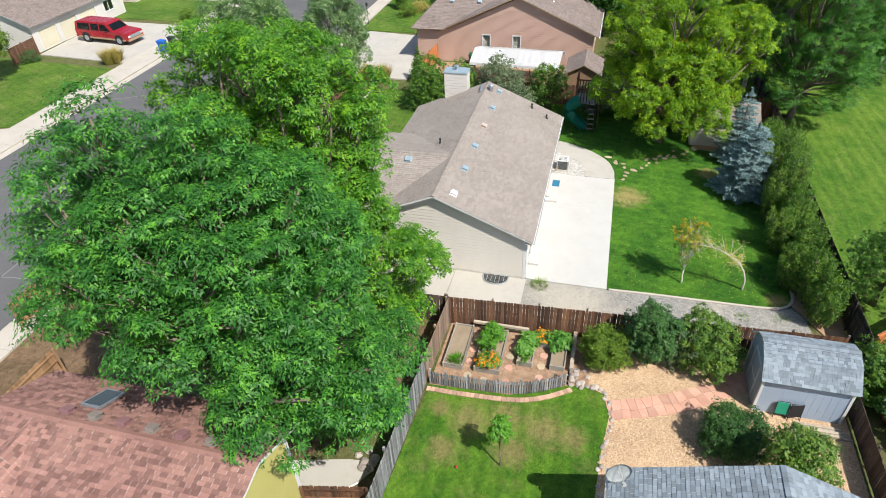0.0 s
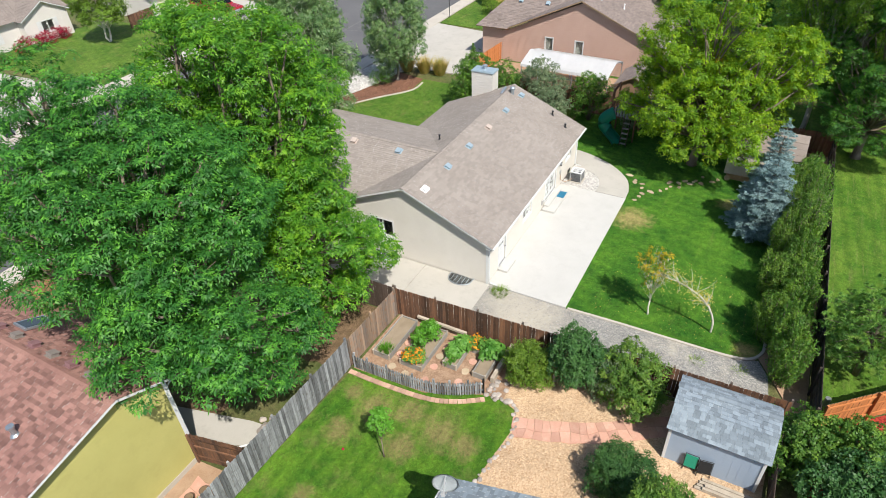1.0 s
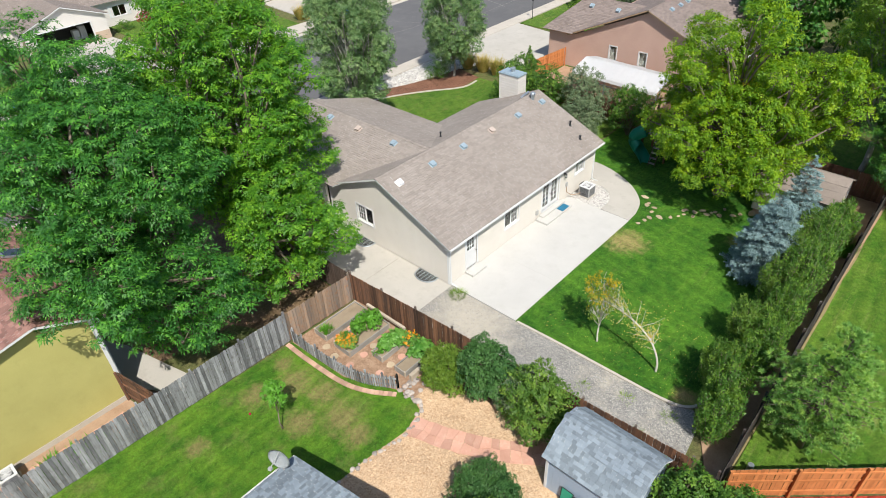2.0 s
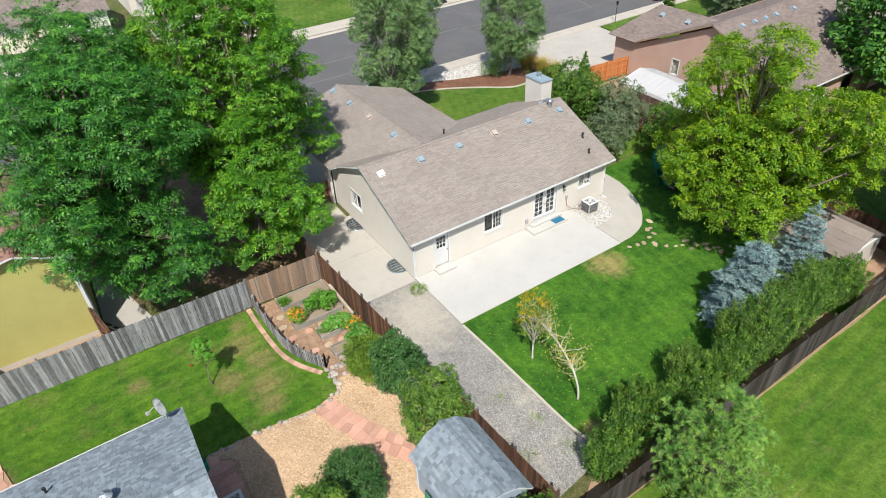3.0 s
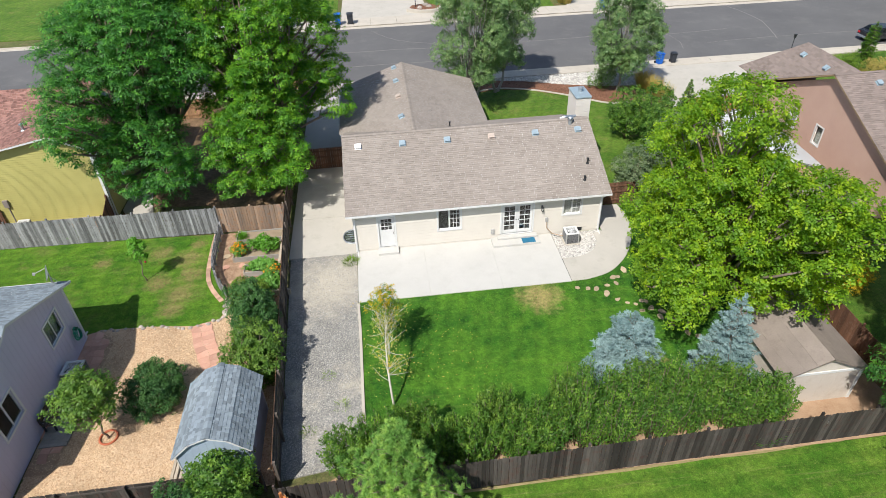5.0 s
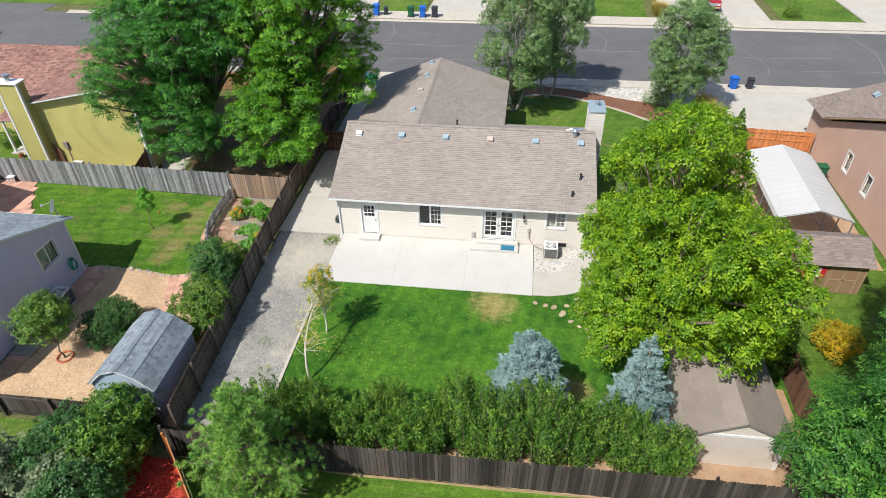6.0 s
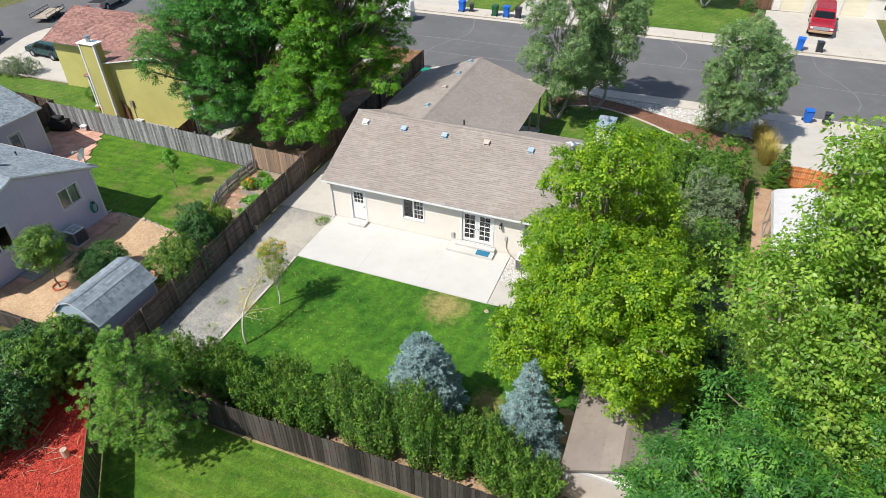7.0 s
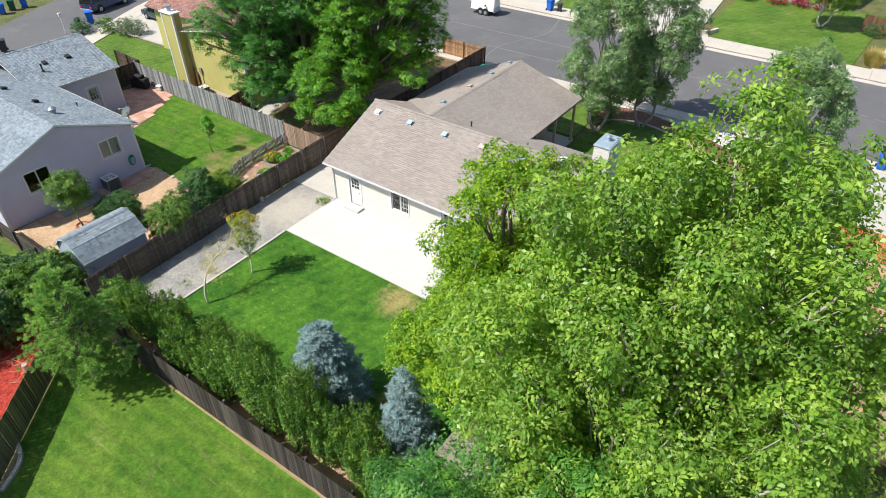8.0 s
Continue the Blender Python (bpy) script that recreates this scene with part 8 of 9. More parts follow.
def crop(label, x, y, z, radius, high, count, material, seed, size=(0.13, 0.1), category="vegetable"):
    """A low leafy plant."""
    rng = np.random.default_rng(seed)
    t = thing("vegetable_plant" if category == "vegetable" else "flower_clump", label, category, pose(x, y, z))
    lobes = lobes_in((0, 0, high * 0.5), (radius[0], radius[1], high * 0.5), 9, min(radius) * 0.5, rng, -0.4, 0.7)
    bm = bmesh.new()
    prng = random.Random(seed)
    for c, r in lobes:
        limb(bm, (c[0] * 0.3, c[1] * 0.3, -0.02), c, 0.012, 0.005, prng, 0.1, 4, 3)
    part("stems", bm, L_VEG, t)
    p, f, w = crown_points(lobes, count, 9, 0.1, rng, 0.5, 0.9, 0.6)
    keep = p[:, 2] > 0.01
    leaves("leaves", p[keep], f[keep], w[keep], size[0], size[1], L_VEG if material is M_FLOWER_O else material, t, rng)
    if material is M_FLOWER_O:
        p, f, w = crown_points(lobes, count // 2, 8, 0.06, rng, 0.9, 0.95, 0.8)
        keep = p[:, 2] > 0.12
        leaves("blossoms", p[keep], f[keep], w[keep], 0.06, 0.07, material, t, rng)["label"] = "orange and yellow marigold blossoms"
    return t


raised_bed("long grey timber bed, nearly empty, with a little grass", -7.2, -4.45, 1.85, 2.8)
raised_bed("grey timber bed full of leafy vegetables and marigolds", -7.15, -4.45, 0.1, 1.3)
raised_bed("grey timber bed with squash leaves", -6.35, -4.5, -1.35, -0.6)
raised_bed("grey timber bed with leafy vines along the fence", -6.3, -4.3, -2.85, -2.15)
raised_bed("short timber bed joining two others at the fence", -4.95, -4.3, -2.1, -1.4)
clump("tuft of thin grass in an empty bed", (-6.9, 2.2, 0.22), 260, 0.35, L_LIGHT, 301, 0.6, "grass clump", "grass_clump", 0.01, 0.6)
crop("leafy green tomato plants in the bed", -5.35, 0.75, 0.25, (0.85, 0.55), 0.85, 260, L_LIGHT, 302, (0.13, 0.08))
crop("orange marigolds at the end of the bed", -6.8, 0.6, 0.25, (0.4, 0.62), 0.55, 300, M_FLOWER_O, 303, (0.08, 0.04), "flowers")
crop("broad blue-green squash leaves", -5.2, -0.95, 0.25, (0.8, 0.4), 0.4, 150, L_VEG, 305, (0.2, 0.19))
crop("broad blue-green squash leaves", -4.8, -2.4, 0.25, (0.55, 0.5), 0.45, 130, L_VEG, 306, (0.2, 0.19))
crop("orange marigolds between squash vines", -4.7, -1.65, 0.25, (0.35, 0.4), 0.5, 110, M_FLOWER_O, 307, (0.08, 0.04), "flowers")
crop("low green seedlings in the bed", -6.1, -1.0, 0.22, (0.25, 0.25), 0.25, 40, L_LIGHT, 308, (0.08, 0.05))
tagged(part("timber_plank", boxes((-6.25, -3.6, -3.24, -3.06, 0.0, 0.34), bevel=0.01), M_TIMBER), "long grey plank on edge beside the beds", "plank")
tagged(part("timber_rail", boxes((-4.42, -4.28, -0.9, 1.9, 0.42, 0.56), bevel=0.01), M_TIMBER), "pale timber rail behind the beds", "rail")


def round_stone(x, y, r, material, label, group):
    rng = random.Random(int(x * 991 + y * 77))
    pts = [(r * rng.uniform(0.86, 1.1) * math.cos(a * math.tau / 11), r * rng.uniform(0.86, 1.1) * math.sin(a * math.tau / 11)) for a in range(11)]
    ob = tagged(part("stepping_stone", prism(bmesh.new(), pts, -0.02, 0.045), material), label, "stepping stone", group)
    ob.matrix_basis = Matrix.Translation((x, y, 0.0)) @ Matrix.Rotation(rng.uniform(-0.03, 0.03), 4, 'X')
    return ob


for i, (x, y) in enumerate(((-7.45, 1.55), (-6.6, 1.58), (-5.8, 1.6), (-5.0, 1.55), (-7.5, 0.0 - 0.3), (-6.6, -0.28), (-5.9, -0.22), (-5.3, -0.3), (-6.9, -1.75), (-6.2, -1.75), (-5.5, -1.8), (-7.6, 0.75))):
    red = i % 3 != 0 and i < 11
    round_stone(x, y, 0.2, M_RED_FLAG if red else M_FLAG, "round red stepping stone between beds" if red else "round pale stepping stone between beds", "stepping stones in the kitchen garden")

picket = thing("picket_fence", "low weathered grey picket fence bowed round the beds", "fence")
fence_line = smooth_line([(-8.3, 3.1), (-8.28, 1.6), (-8.1, -0.6), (-7.7, -1.9), (-7.02, -3.05)], 14)
pk = raw("picket", [(-0.035, -0.01, 0.04), (0.035, -0.01, 0.04), (0.035, -0.01, 0.8), (0, -0.01, 0.88), (-0.035, -0.01, 0.8), (-0.035, 0.01, 0.04), (0.035, 0.01, 0.04), (0.035, 0.01, 0.8), (0, 0.01, 0.88), (-0.035, 0.01, 0.8)],
         [(0, 1, 2, 3, 4), (9, 8, 7, 6, 5), (0, 5, 6, 1), (1, 6, 7, 2), (2, 7, 8, 3), (3, 8, 9, 4), (4, 9, 5, 0)], M_FENCE_GREY)
run, last = 0.0, None
for a, b in zip(fence_line, fence_line[1:]):
    seg = (b - a).length
    ang = math.atan2((b - a).y, (b - a).x)
    while run < seg:
        p = a.lerp(b, run / seg)
        piece("picket", pk, picket, Matrix.Translation(p) @ Matrix.Rotation(ang, 4, 'Z') @ Matrix.Rotation(random.uniform(-0.03, 0.03), 4, 'Y'))
        run += 0.115
    run -= seg
for z in (0.22, 0.62):
    part("rail", strip(bmesh.new(), [p + Vector((0.03, 0.0, 0)) for p in fence_line[::4] + fence_line[-1:]], 0.04, z, z + 0.08), M_FENCE_GREY, picket)
for p in fence_line[::8] + fence_line[-1:]:
    part("post", boxes((p.x + 0.03, p.x + 0.11, p.y - 0.04, p.y + 0.04, 0, 0.95), bevel=0.006), M_FENCE_GREY, picket)

edge = thing("brick_edging", "curved brick edging in front of the picket fence", "edging", kind="structure")
bk = raw("brick", *solid(0.19, 0.24, 0.12), M_BRICKEDGE)
run = 0.0
edge_line = smooth_line([(-8.62, 3.1), (-8.6, 1.5), (-8.42, -0.8), (-8.0, -2.1), (-7.25, -3.3)], 10)
for a, b in zip(edge_line, edge_line[1:]):
    seg = (b - a).length
    while run < seg:
        p = a.lerp(b, run / seg)
        piece("brick", bk, edge, Matrix.Translation(p + Vector((0, 0, -0.07))) @ Matrix.Rotation(math.atan2((b - a).y, (b - a).x) + random.uniform(-0.05, 0.05), 4, 'Z'))
        run += 0.205
    run -= seg


def boulder(x, y, r, material, label, group, z=0.0):
    """A rough stone, flattened and uneven."""
    bm = bmesh.new()
    bmesh.ops.create_icosphere(bm, subdivisions=2, radius=r)
    for v in bm.verts:
        v.co *= 1 + 0.35 * noise.noise(v.co * (1.1 / r) + Vector((x * 3, y * 5, 0)))
        v.co.z *= 0.62
    return tagged(part("stone", bm, material, None, "", pose(x, y, z + r * 0.25, 0, 0, x * 50)), label, "stone", group)


prng2 = random.Random(8)
for i in range(46):
    t = i / 45
    line = smooth_line([(-6.95, -3.6), (-7.0, -4.5), (-8.3, -5.05), (-10.5, -4.78), (-13.0, -4.65)], 10)
    p = line[int(t * (len(line) - 1))]
    boulder(p.x + prng2.uniform(-0.1, 0.1), p.y + prng2.uniform(-0.1, 0.1), prng2.uniform(0.05, 0.12) * (1.25 if t < 0.25 else 1.0), M_STONE, "rough edging stone between lawn and wood chips", "edging stones")
for i in range(14):
    boulder(-6.6 + prng2.uniform(-0.5, 0.6), -3.55 + prng2.uniform(-0.4, 0.35), prng2.uniform(0.07, 0.16), M_STONE, "pale rough stone at the bed's corner", "corner stones")

# red flagstone path, patio and strip
def flags(name, label, poly, material, cell, z, seed, group=""):
    """Irregular paving: jittered quads inside an outline, each a stone of its own."""
    rng = random.Random(seed)
    f = thing(name, label, "paving", kind="structure")
    xs, ys = [p[0] for p in poly], [p[1] for p in poly]
    nx, ny = int((max(xs) - min(xs)) / cell) + 2, int((max(ys) - min(ys)) / cell) + 2
    g = [[(min(xs) + (i - 0.5) * cell + rng.uniform(-0.27, 0.27) * cell, min(ys) + (j - 0.5) * cell + rng.uniform(-0.27, 0.27) * cell) for j in range(ny + 1)] for i in range(nx + 1)]
    for i in range(nx):
        for j in range(ny):
            q = [g[i][j], g[i + 1][j], g[i + 1][j + 1], g[i][j + 1]]
            cx, cy = sum(p[0] for p in q) / 4, sum(p[1] for p in q) / 4
            if inside(np.array([(cx, cy)]), poly)[0]:
                k = [(cx + (p[0] - cx) * 0.965, cy + (p[1] - cy) * 0.965) for p in q]
                part("flagstone", prism(bmesh.new(), k, -0.05, z + rng.uniform(0, 0.012)), material, f)
    return f


def flag_path(name, label, line, wide, material, cell, z, seed):
    """Paving laid in uneven rows along a bent line: every stone fills its place in the row, with narrow joints."""
    rng = random.Random(seed)
    f = thing(name, label, "paving", kind="structure")
    across = max(2, int(round(wide / cell)))
    rows = []
    for i, p in enumerate(line):
        d = (line[min(i + 1, len(line) - 1)] - line[max(i - 1, 0)]).normalized()
        side = Vector((-d.y, d.x, 0))
        rows.append([p + side * wide * (k / across - 0.5 + (rng.uniform(-0.22, 0.22) / across if 0 < k < across else rng.uniform(-0.03, 0.03))) + d * rng.uniform(-0.1, 0.1) for k in range(across + 1)])
    for i in range(len(rows) - 1):
        for k in range(across):
            q = [rows[i][k], rows[i][k + 1], rows[i + 1][k + 1], rows[i + 1][k]]
            c = sum(q, Vector()) / 4
            part("flagstone", prism(bmesh.new(), [((p.x - c.x) * 0.965 + c.x, (p.y - c.y) * 0.965 + c.y) for p in q], -0.05, z + rng.uniform(0, 0.01)), material, f)
    return f


flag_path("red_path", "curved path of red sandstone flags through the wood chips", smooth_line([(-8.05, -4.95), (-7.65, -6.2), (-7.1, -7.6), (-6.3, -9.0), (-5.35, -10.4), (-4.9, -11.2)], 4), 1.05, M_RED_FLAG, 0.5, 0.03, 1)
flags("flagstone_patio", "red sandstone flagstone patio beside the lavender house", PATIO_W, M_RED_FLAG, 0.55, 0.025, 2)
flags("house_path", "red sandstone flags along the lavender house wall", [(-13.5, -12.6), (-12.7, -12.6), (-12.5, -5.5), (-12.9, -5.0), (-13.5, -5.0)], M_RED_FLAG, 0.42, 0.03, 3)
tagged(part("door_slab", boxes((-23.95, -22.9, -3.2, -1.4, -0.05, 0.14), bevel=0.01), M_CONC_OLD), "concrete slab at the side door", "step")
# the stepping-stone path on the back lawn
sp = random.Random(4)
stone_no = 0
for pts_, many in (([(11.9, -4.85), (12.8, -5.5), (13.7, -6.2), (14.5, -7.1), (15.3, -7.9), (16.2, -9.2), (17.0, -10.0)], 17), ([(14.8, -3.9), (14.2, -4.5), (13.5, -5.1), (12.9, -5.7)], 8), ([(14.6, -6.6), (15.4, -7.3), (16.4, -8.6)], 6)):
    stone_line = smooth_line(pts_, 8)
    for i in range(many):
        p = stone_line[int(i * (len(stone_line) - 1) / (many - 1))]
        x, y, r = p.x + sp.uniform(-0.22, 0.22), p.y + sp.uniform(-0.22, 0.22), sp.uniform(0.13, 0.23)
        pts = [(r * sp.uniform(0.75, 1.2) * math.cos(a * math.tau / 7), r * sp.uniform(0.55, 0.9) * math.sin(a * math.tau / 7)) for a in range(7)]
        st = tagged(part("flagstone", prism(bmesh.new(), pts, -0.03, 0.014 + 0.0021 * (stone_no % 17)), M_FLAG), "irregular tan flagstone set in the lawn", "flagstone", "stepping stones in the lawn")
        st.matrix_basis = pose(x, y, 0, 0, 0, sp.uniform(0, 180))
        stone_no += 1

# ---- things in the western garden ----
air_conditioner(-13.0, -8.0, "dark grey air conditioner beside the lavender house", 0.85, 0.95, M_ACDARK)
walkway = thing("plank_walk", "weathered grey planks laid along the lavender wall", "boardwalk", kind="structure")
pw = raw("plank", *solid(1.15, 0.17, 0.05), M_GREYWOOD)
for i in range(15):
    piece("plank", pw, walkway, Matrix.Translation((-12.85 + random.uniform(-0.04, 0.04), -11.6 + i * 0.185, 0.045)) @ Matrix.Rotation(random.uniform(-0.02, 0.02), 4, 'Z'))
air_conditioner(-20.7, 5.4, "grey air conditioner beside the olive house", 0.7, 0.7)
bench = thing("garden_bench", "dark slatted garden bench against the lavender wall", "bench", pose(-12.95, -10.3, 0.095, 0, 0, 90))
for y in (-0.02, 0.1, 0.22, 0.34):
    part("seat_slat", boxes((-0.65, 0.65, y, y + 0.09, 0.42, 0.45)), M_FENCE_DARK, bench)
for z in (0.55, 0.67, 0.79):
    part("back_slat", boxes((-0.65, 0.65, 0.45, 0.475, z, z + 0.09)), M_FENCE_DARK, bench)
for x in (-0.6, 0.54):
    part("leg", boxes((x, x + 0.06, -0.02, 0.04, 0, 0.62), bevel=0.005), M_DARKMETAL, bench)
    part("leg", boxes((x, x + 0.06, 0.42, 0.48, 0, 0.9), bevel=0.005), M_DARKMETAL, bench)
    part("armrest", boxes((x - 0.01, x + 0.07, -0.04, 0.47, 0.62, 0.66), bevel=0.008), M_DARKMETAL, bench)
hose = thing("hose_reel", "coiled green hose hanging on the wall", "hose", pose(-13.48, -5.95, 1.15, 0, 0, 90))
bm = bmesh.new()
for k in range(5):
    r = 0.3 - 0.02 * k
    tube(bm, [Vector((r * 0.8 * math.cos(a), -0.05 - 0.035 * k, r * 1.3 * math.sin(a))) for a in np.linspace(0, math.tau, 25)], [0.018] * 25, 6)
part("hose", bm, M_SLIDE, hose)
part("bracket", boxes((-0.1, 0.1, -0.2, 0.0, 0.28, 0.36), bevel=0.01), M_GREENBIN, hose)
grill = thing("barbecue", "barbecue under a black fabric cover on the flagstones", "barbecue", pose(-26.3, 2.9, 0.03, 0, 0, 20))
bm = boxes((-0.75, 0.75, -0.32, 0.32, 0.08, 0.95), (-0.42, 0.42, -0.3, 0.3, 0.9, 1.2), bevel=0.08)
for v in bm.verts:
    v.co += Vector((noise.noise(v.co * 3), noise.noise(v.co * 3 + Vector((5, 0, 0))), 0)) * 0.05
part("cover", bm, M_RUBBER, grill, smooth=True)
for x in (-0.6, 0.6):
    part("wheel", cyl(bmesh.new(), (x - 0.03, 0.22, 0.09), (x + 0.03, 0.22, 0.09), 0.09), M_RUBBER, grill)
side_table = thing("side_table", "small white plastic side table on the flagstones", "table", pose(-24.5, 3.55, 0.03, 0, 0, 15))
part("tabletop", boxes((-0.26, 0.26, -0.26, 0.26, 0.42, 0.46), bevel=0.02), M_WHITE, side_table)
for sx in (-1, 1):
    for sy in (-1, 1):
        part("leg", boxes((sx * 0.2 - 0.025, sx * 0.2 + 0.025, sy * 0.2 - 0.025, sy * 0.2 + 0.025, 0, 0.42)), M_WHITE, side_table)
ring = bmesh.new()
tube(ring, [Vector((0.36 * math.cos(a), 0.36 * math.sin(a), 0.05)) for a in np.linspace(0, math.tau, 25)], [0.05] * 25, 6)
tagged(part("tree_ring", ring, M_TERRACOTTA, None, "", pose(-10.65, -11.5, 0)), "red ring of edging round the young tree", "edging")
timber = thing("lumber_pile", "pile of pale lumber lying beside the shed", "lumber", pose(-7.25, -13.6, 0))
for i in range(6):
    part("plank", boxes((-0.28 + 0.15 * (i % 4), -0.16 + 0.15 * (i % 4), -1.1 + 0.1 * i, 1.25 - 0.07 * i, 0.0 + 0.1 * (i // 4), 0.09 + 0.1 * (i // 4)), bevel=0.006), M_TIMBER, timber)
for i, (x, y) in enumerate(((-6.86, -12.0), (-6.9, -12.55))):
    fc = thing("folding_chair", "folded garden chair leaning on the shed", "chair", pose(x, y, 0, 0, 6, 8 * i), "folded chairs")
    bm = bmesh.new()
    for sx in (-0.25, 0.25):
        tube(bm, [Vector((0.0, sx, 0)), Vector((0.0, sx, 0.95))], [0.014] * 2, 6)
        tube(bm, [Vector((0.05, sx * 0.9, 0)), Vector((0.05, sx * 0.9, 0.8))], [0.014] * 2, 6)
    tube(bm, [Vector((0, -0.25, 0.95)), Vector((0, 0.25, 0.95))], [0.014] * 2, 6)
    part("chair_frame", bm, M_DARKMETAL, fc)
    part("fabric", boxes((-0.01, 0.01, -0.23, 0.23, 0.25, 0.9)), (M_SLIDE, M_RUBBER)[i], fc)
bm = bmesh.new()
bmesh.ops.create_uvsphere(bm, u_segments=16, v_segments=10, radius=0.06)
tagged(part("ball", bm, M_FLOWER_R, None, "", pose(-12.31, 0.92, 0.06), smooth=True), "small faded red ball on the lawn", "ball")
tagged(part("post_stub", boxes((-4.95, -4.75, -5.75, -5.6, 0, 0.95), bevel=0.01), M_GREYWOOD), "short grey wooden post by the shrub", "post")

# ---- behind the grey fence ----
tagged(part("concrete_path", prism(bmesh.new(), [(-13.9, 4.6), (-13.3, 4.25), (-12.85, 4.6), (-12.95, 5.4), (-14.0, 9.5), (-15.2, 12.0), (-15.3, 7.0)], -0.1, 0.02), M_CONC_OLD), "narrow concrete path beside the olive house", "path", "", "structure")
for i in range(7):
    boulder(-12.9 + 0.25 * (i % 4) - 0.3, 4.3 + 0.35 * (i // 3), 0.16 + 0.03 * (i % 3), M_STONE, "pale rock on the concrete path", "rocks behind the fence", 0.02)
pipe = bmesh.new()
tube(pipe, [Vector((-15.2, 6.3, 0.12)), Vector((-14.6, 5.3, 0.06)), Vector((-13.9, 4.6, 0.06))], [0.05] * 3, 8)
tagged(part("drain_pipe", pipe, M_WHITE), "white drain pipe lying on the ground", "pipe")
tagged(part("planting_strip", prism(bmesh.new(), [(-24, 3.9), (-15.3, 3.7), (-15.5, 6.08), (-24, 6.08)], -0.1, 0.004), M_TANSOIL), "reddish bare soil along the olive wall", "soil", "", "structure")
flags("wall_flags", "red flagstones along the olive wall", [(-22, 4.7), (-16.0, 4.6), (-16.0, 5.5), (-22, 5.6)], M_RED_FLAG, 0.62, 0.02, 6)
for i, (x, y) in enumerate(((-18.4, 4.4), (-19.3, 4.6), (-17.6, 4.2))):
    clump("leafy green plants by the fence", (x, y, 0), 260, 0.6, L_LIGHT, 320 + i, 0.9, "plants", "plant_clump", 0.03, 0.7, "plants along the olive wall")
for i, (x, y, mt) in enumerate(((-17.0, 4.9, M_RUBBER), (-16.5, 4.6, M_RUBBER), (-20.6, 5.6, M_WALK), (-26.3, 6.9, M_TERRACOTTA), (-25.7, 8.6, M_TERRACOTTA))):
    pt = thing("plant_pot", "plant pot standing on the ground", "plant pot", pose(x, y, 0.03), "plant pots")
    part("pot", cyl(bmesh.new(), (0, 0, 0), (0, 0, 0.32), 0.14, 0.2, 16), mt, pt)
    part("soil", cyl(bmesh.new(), (0, 0, 0.315), (0, 0, 0.325), 0.18, 0.18, 16), M_SOIL, pt)
stack = thing("board_stack", "brown boards leaning against the olive wall", "lumber", pose(-22.5, OS - 0.03, 0))
for i in range(4):
    part("plank", boxes((0.14 * i, 0.14 * i + 0.12, -0.13, -0.1, 0, 1.9 - 0.15 * i)), M_FENCE_BROWN, stack)

# ---- play set on the back lawn ----
playset = thing("play_set", "wooden play set with a green spiral slide and a ladder", "play set", pose(20.4, -1.9, 0, 0, 0, -90) @ Matrix.Diagonal((1, 1, 1.3, 1)))
for x in (-0.9, 0.9):
    for y in (-0.9, 0.9):
        part("post", boxes((x - 0.06, x + 0.06, y - 0.06, y + 0.06, 0, 2.9), bevel=0.01), M_FENCE_BROWN, playset)
for i in range(9):
    part("deck_board", boxes((-0.95, 0.95, -0.95 + i * 0.212, -0.76 + i * 0.212, 1.45, 1.49)), M_GREYWOOD, playset)
for y in (-0.92, 0.92):
    for i in range(8):
        part("baluster", boxes((-0.8 + i * 0.22, -0.72 + i * 0.22, y - 0.015, y + 0.015, 1.5, 2.25)), M_FENCE_DARK, playset)
    part("rail", boxes((-0.95, 0.95, y - 0.03, y + 0.03, 2.25, 2.33)), M_FENCE_BROWN, playset)
for x in (-0.92, 0.92):
    part("beam", boxes((x - 0.04, x + 0.04, -0.9, 0.9, 2.8, 2.92)), M_FENCE_BROWN, playset)
bm = bmesh.new()
path = [Vector((-0.6 - 0.75 * math.sin(t * 4.0), -1.0 - 1.0 * t - 0.25 * math.cos(t * 4.0), 1.75 - 1.5 * t)) for t in np.linspace(0, 1, 22)]
rings = []
for i, p in enumerate(path):
    d = (path[min(i + 1, 21)] - path[max(i - 1, 0)]).normalized()
    s = d.cross(Vector((0, 0, 1))).normalized()
    u = s.cross(d)
    rings.append([bm.verts.new(p + 0.38 * (math.cos(a) * s + math.sin(a) * u)) for a in np.linspace(0, math.tau, 16, endpoint=False)])
for i, (a, b) in enumerate(zip(rings, rings[1:])):
    for k in range(16):
        if i < 15 or k >= 7:
            bm.faces.new((a[k], a[(k + 1) % 16], b[(k + 1) % 16], b[k]))
bmesh.ops.solidify(bm, geom=bm.faces[:], thickness=0.03)
part("slide", bm, M_SLIDE, playset, "green plastic tube slide", smooth=True)
ladder = part("ladder", boxes((0.15, 0.21, -1.62, -1.56, 0, 0.02)), M_FENCE_DARK, playset)
for x in (0.15, 0.62):
    bm = bmesh.new()
    tube(bm, [Vector((x, -1.75, 0)), Vector((x, -0.98, 1.75))], [0.035] * 2, 6)
    part("stringer", bm, M_FENCE_DARK, ladder)
for i in range(6):
    t = (i + 0.5) / 6
    part("tread", boxes((0.15, 0.62, -1.84 + 0.77 * t, -1.66 + 0.77 * t, 1.6 * t - 0.02, 1.6 * t + 0.02)), M_GREYWOOD, ladder)

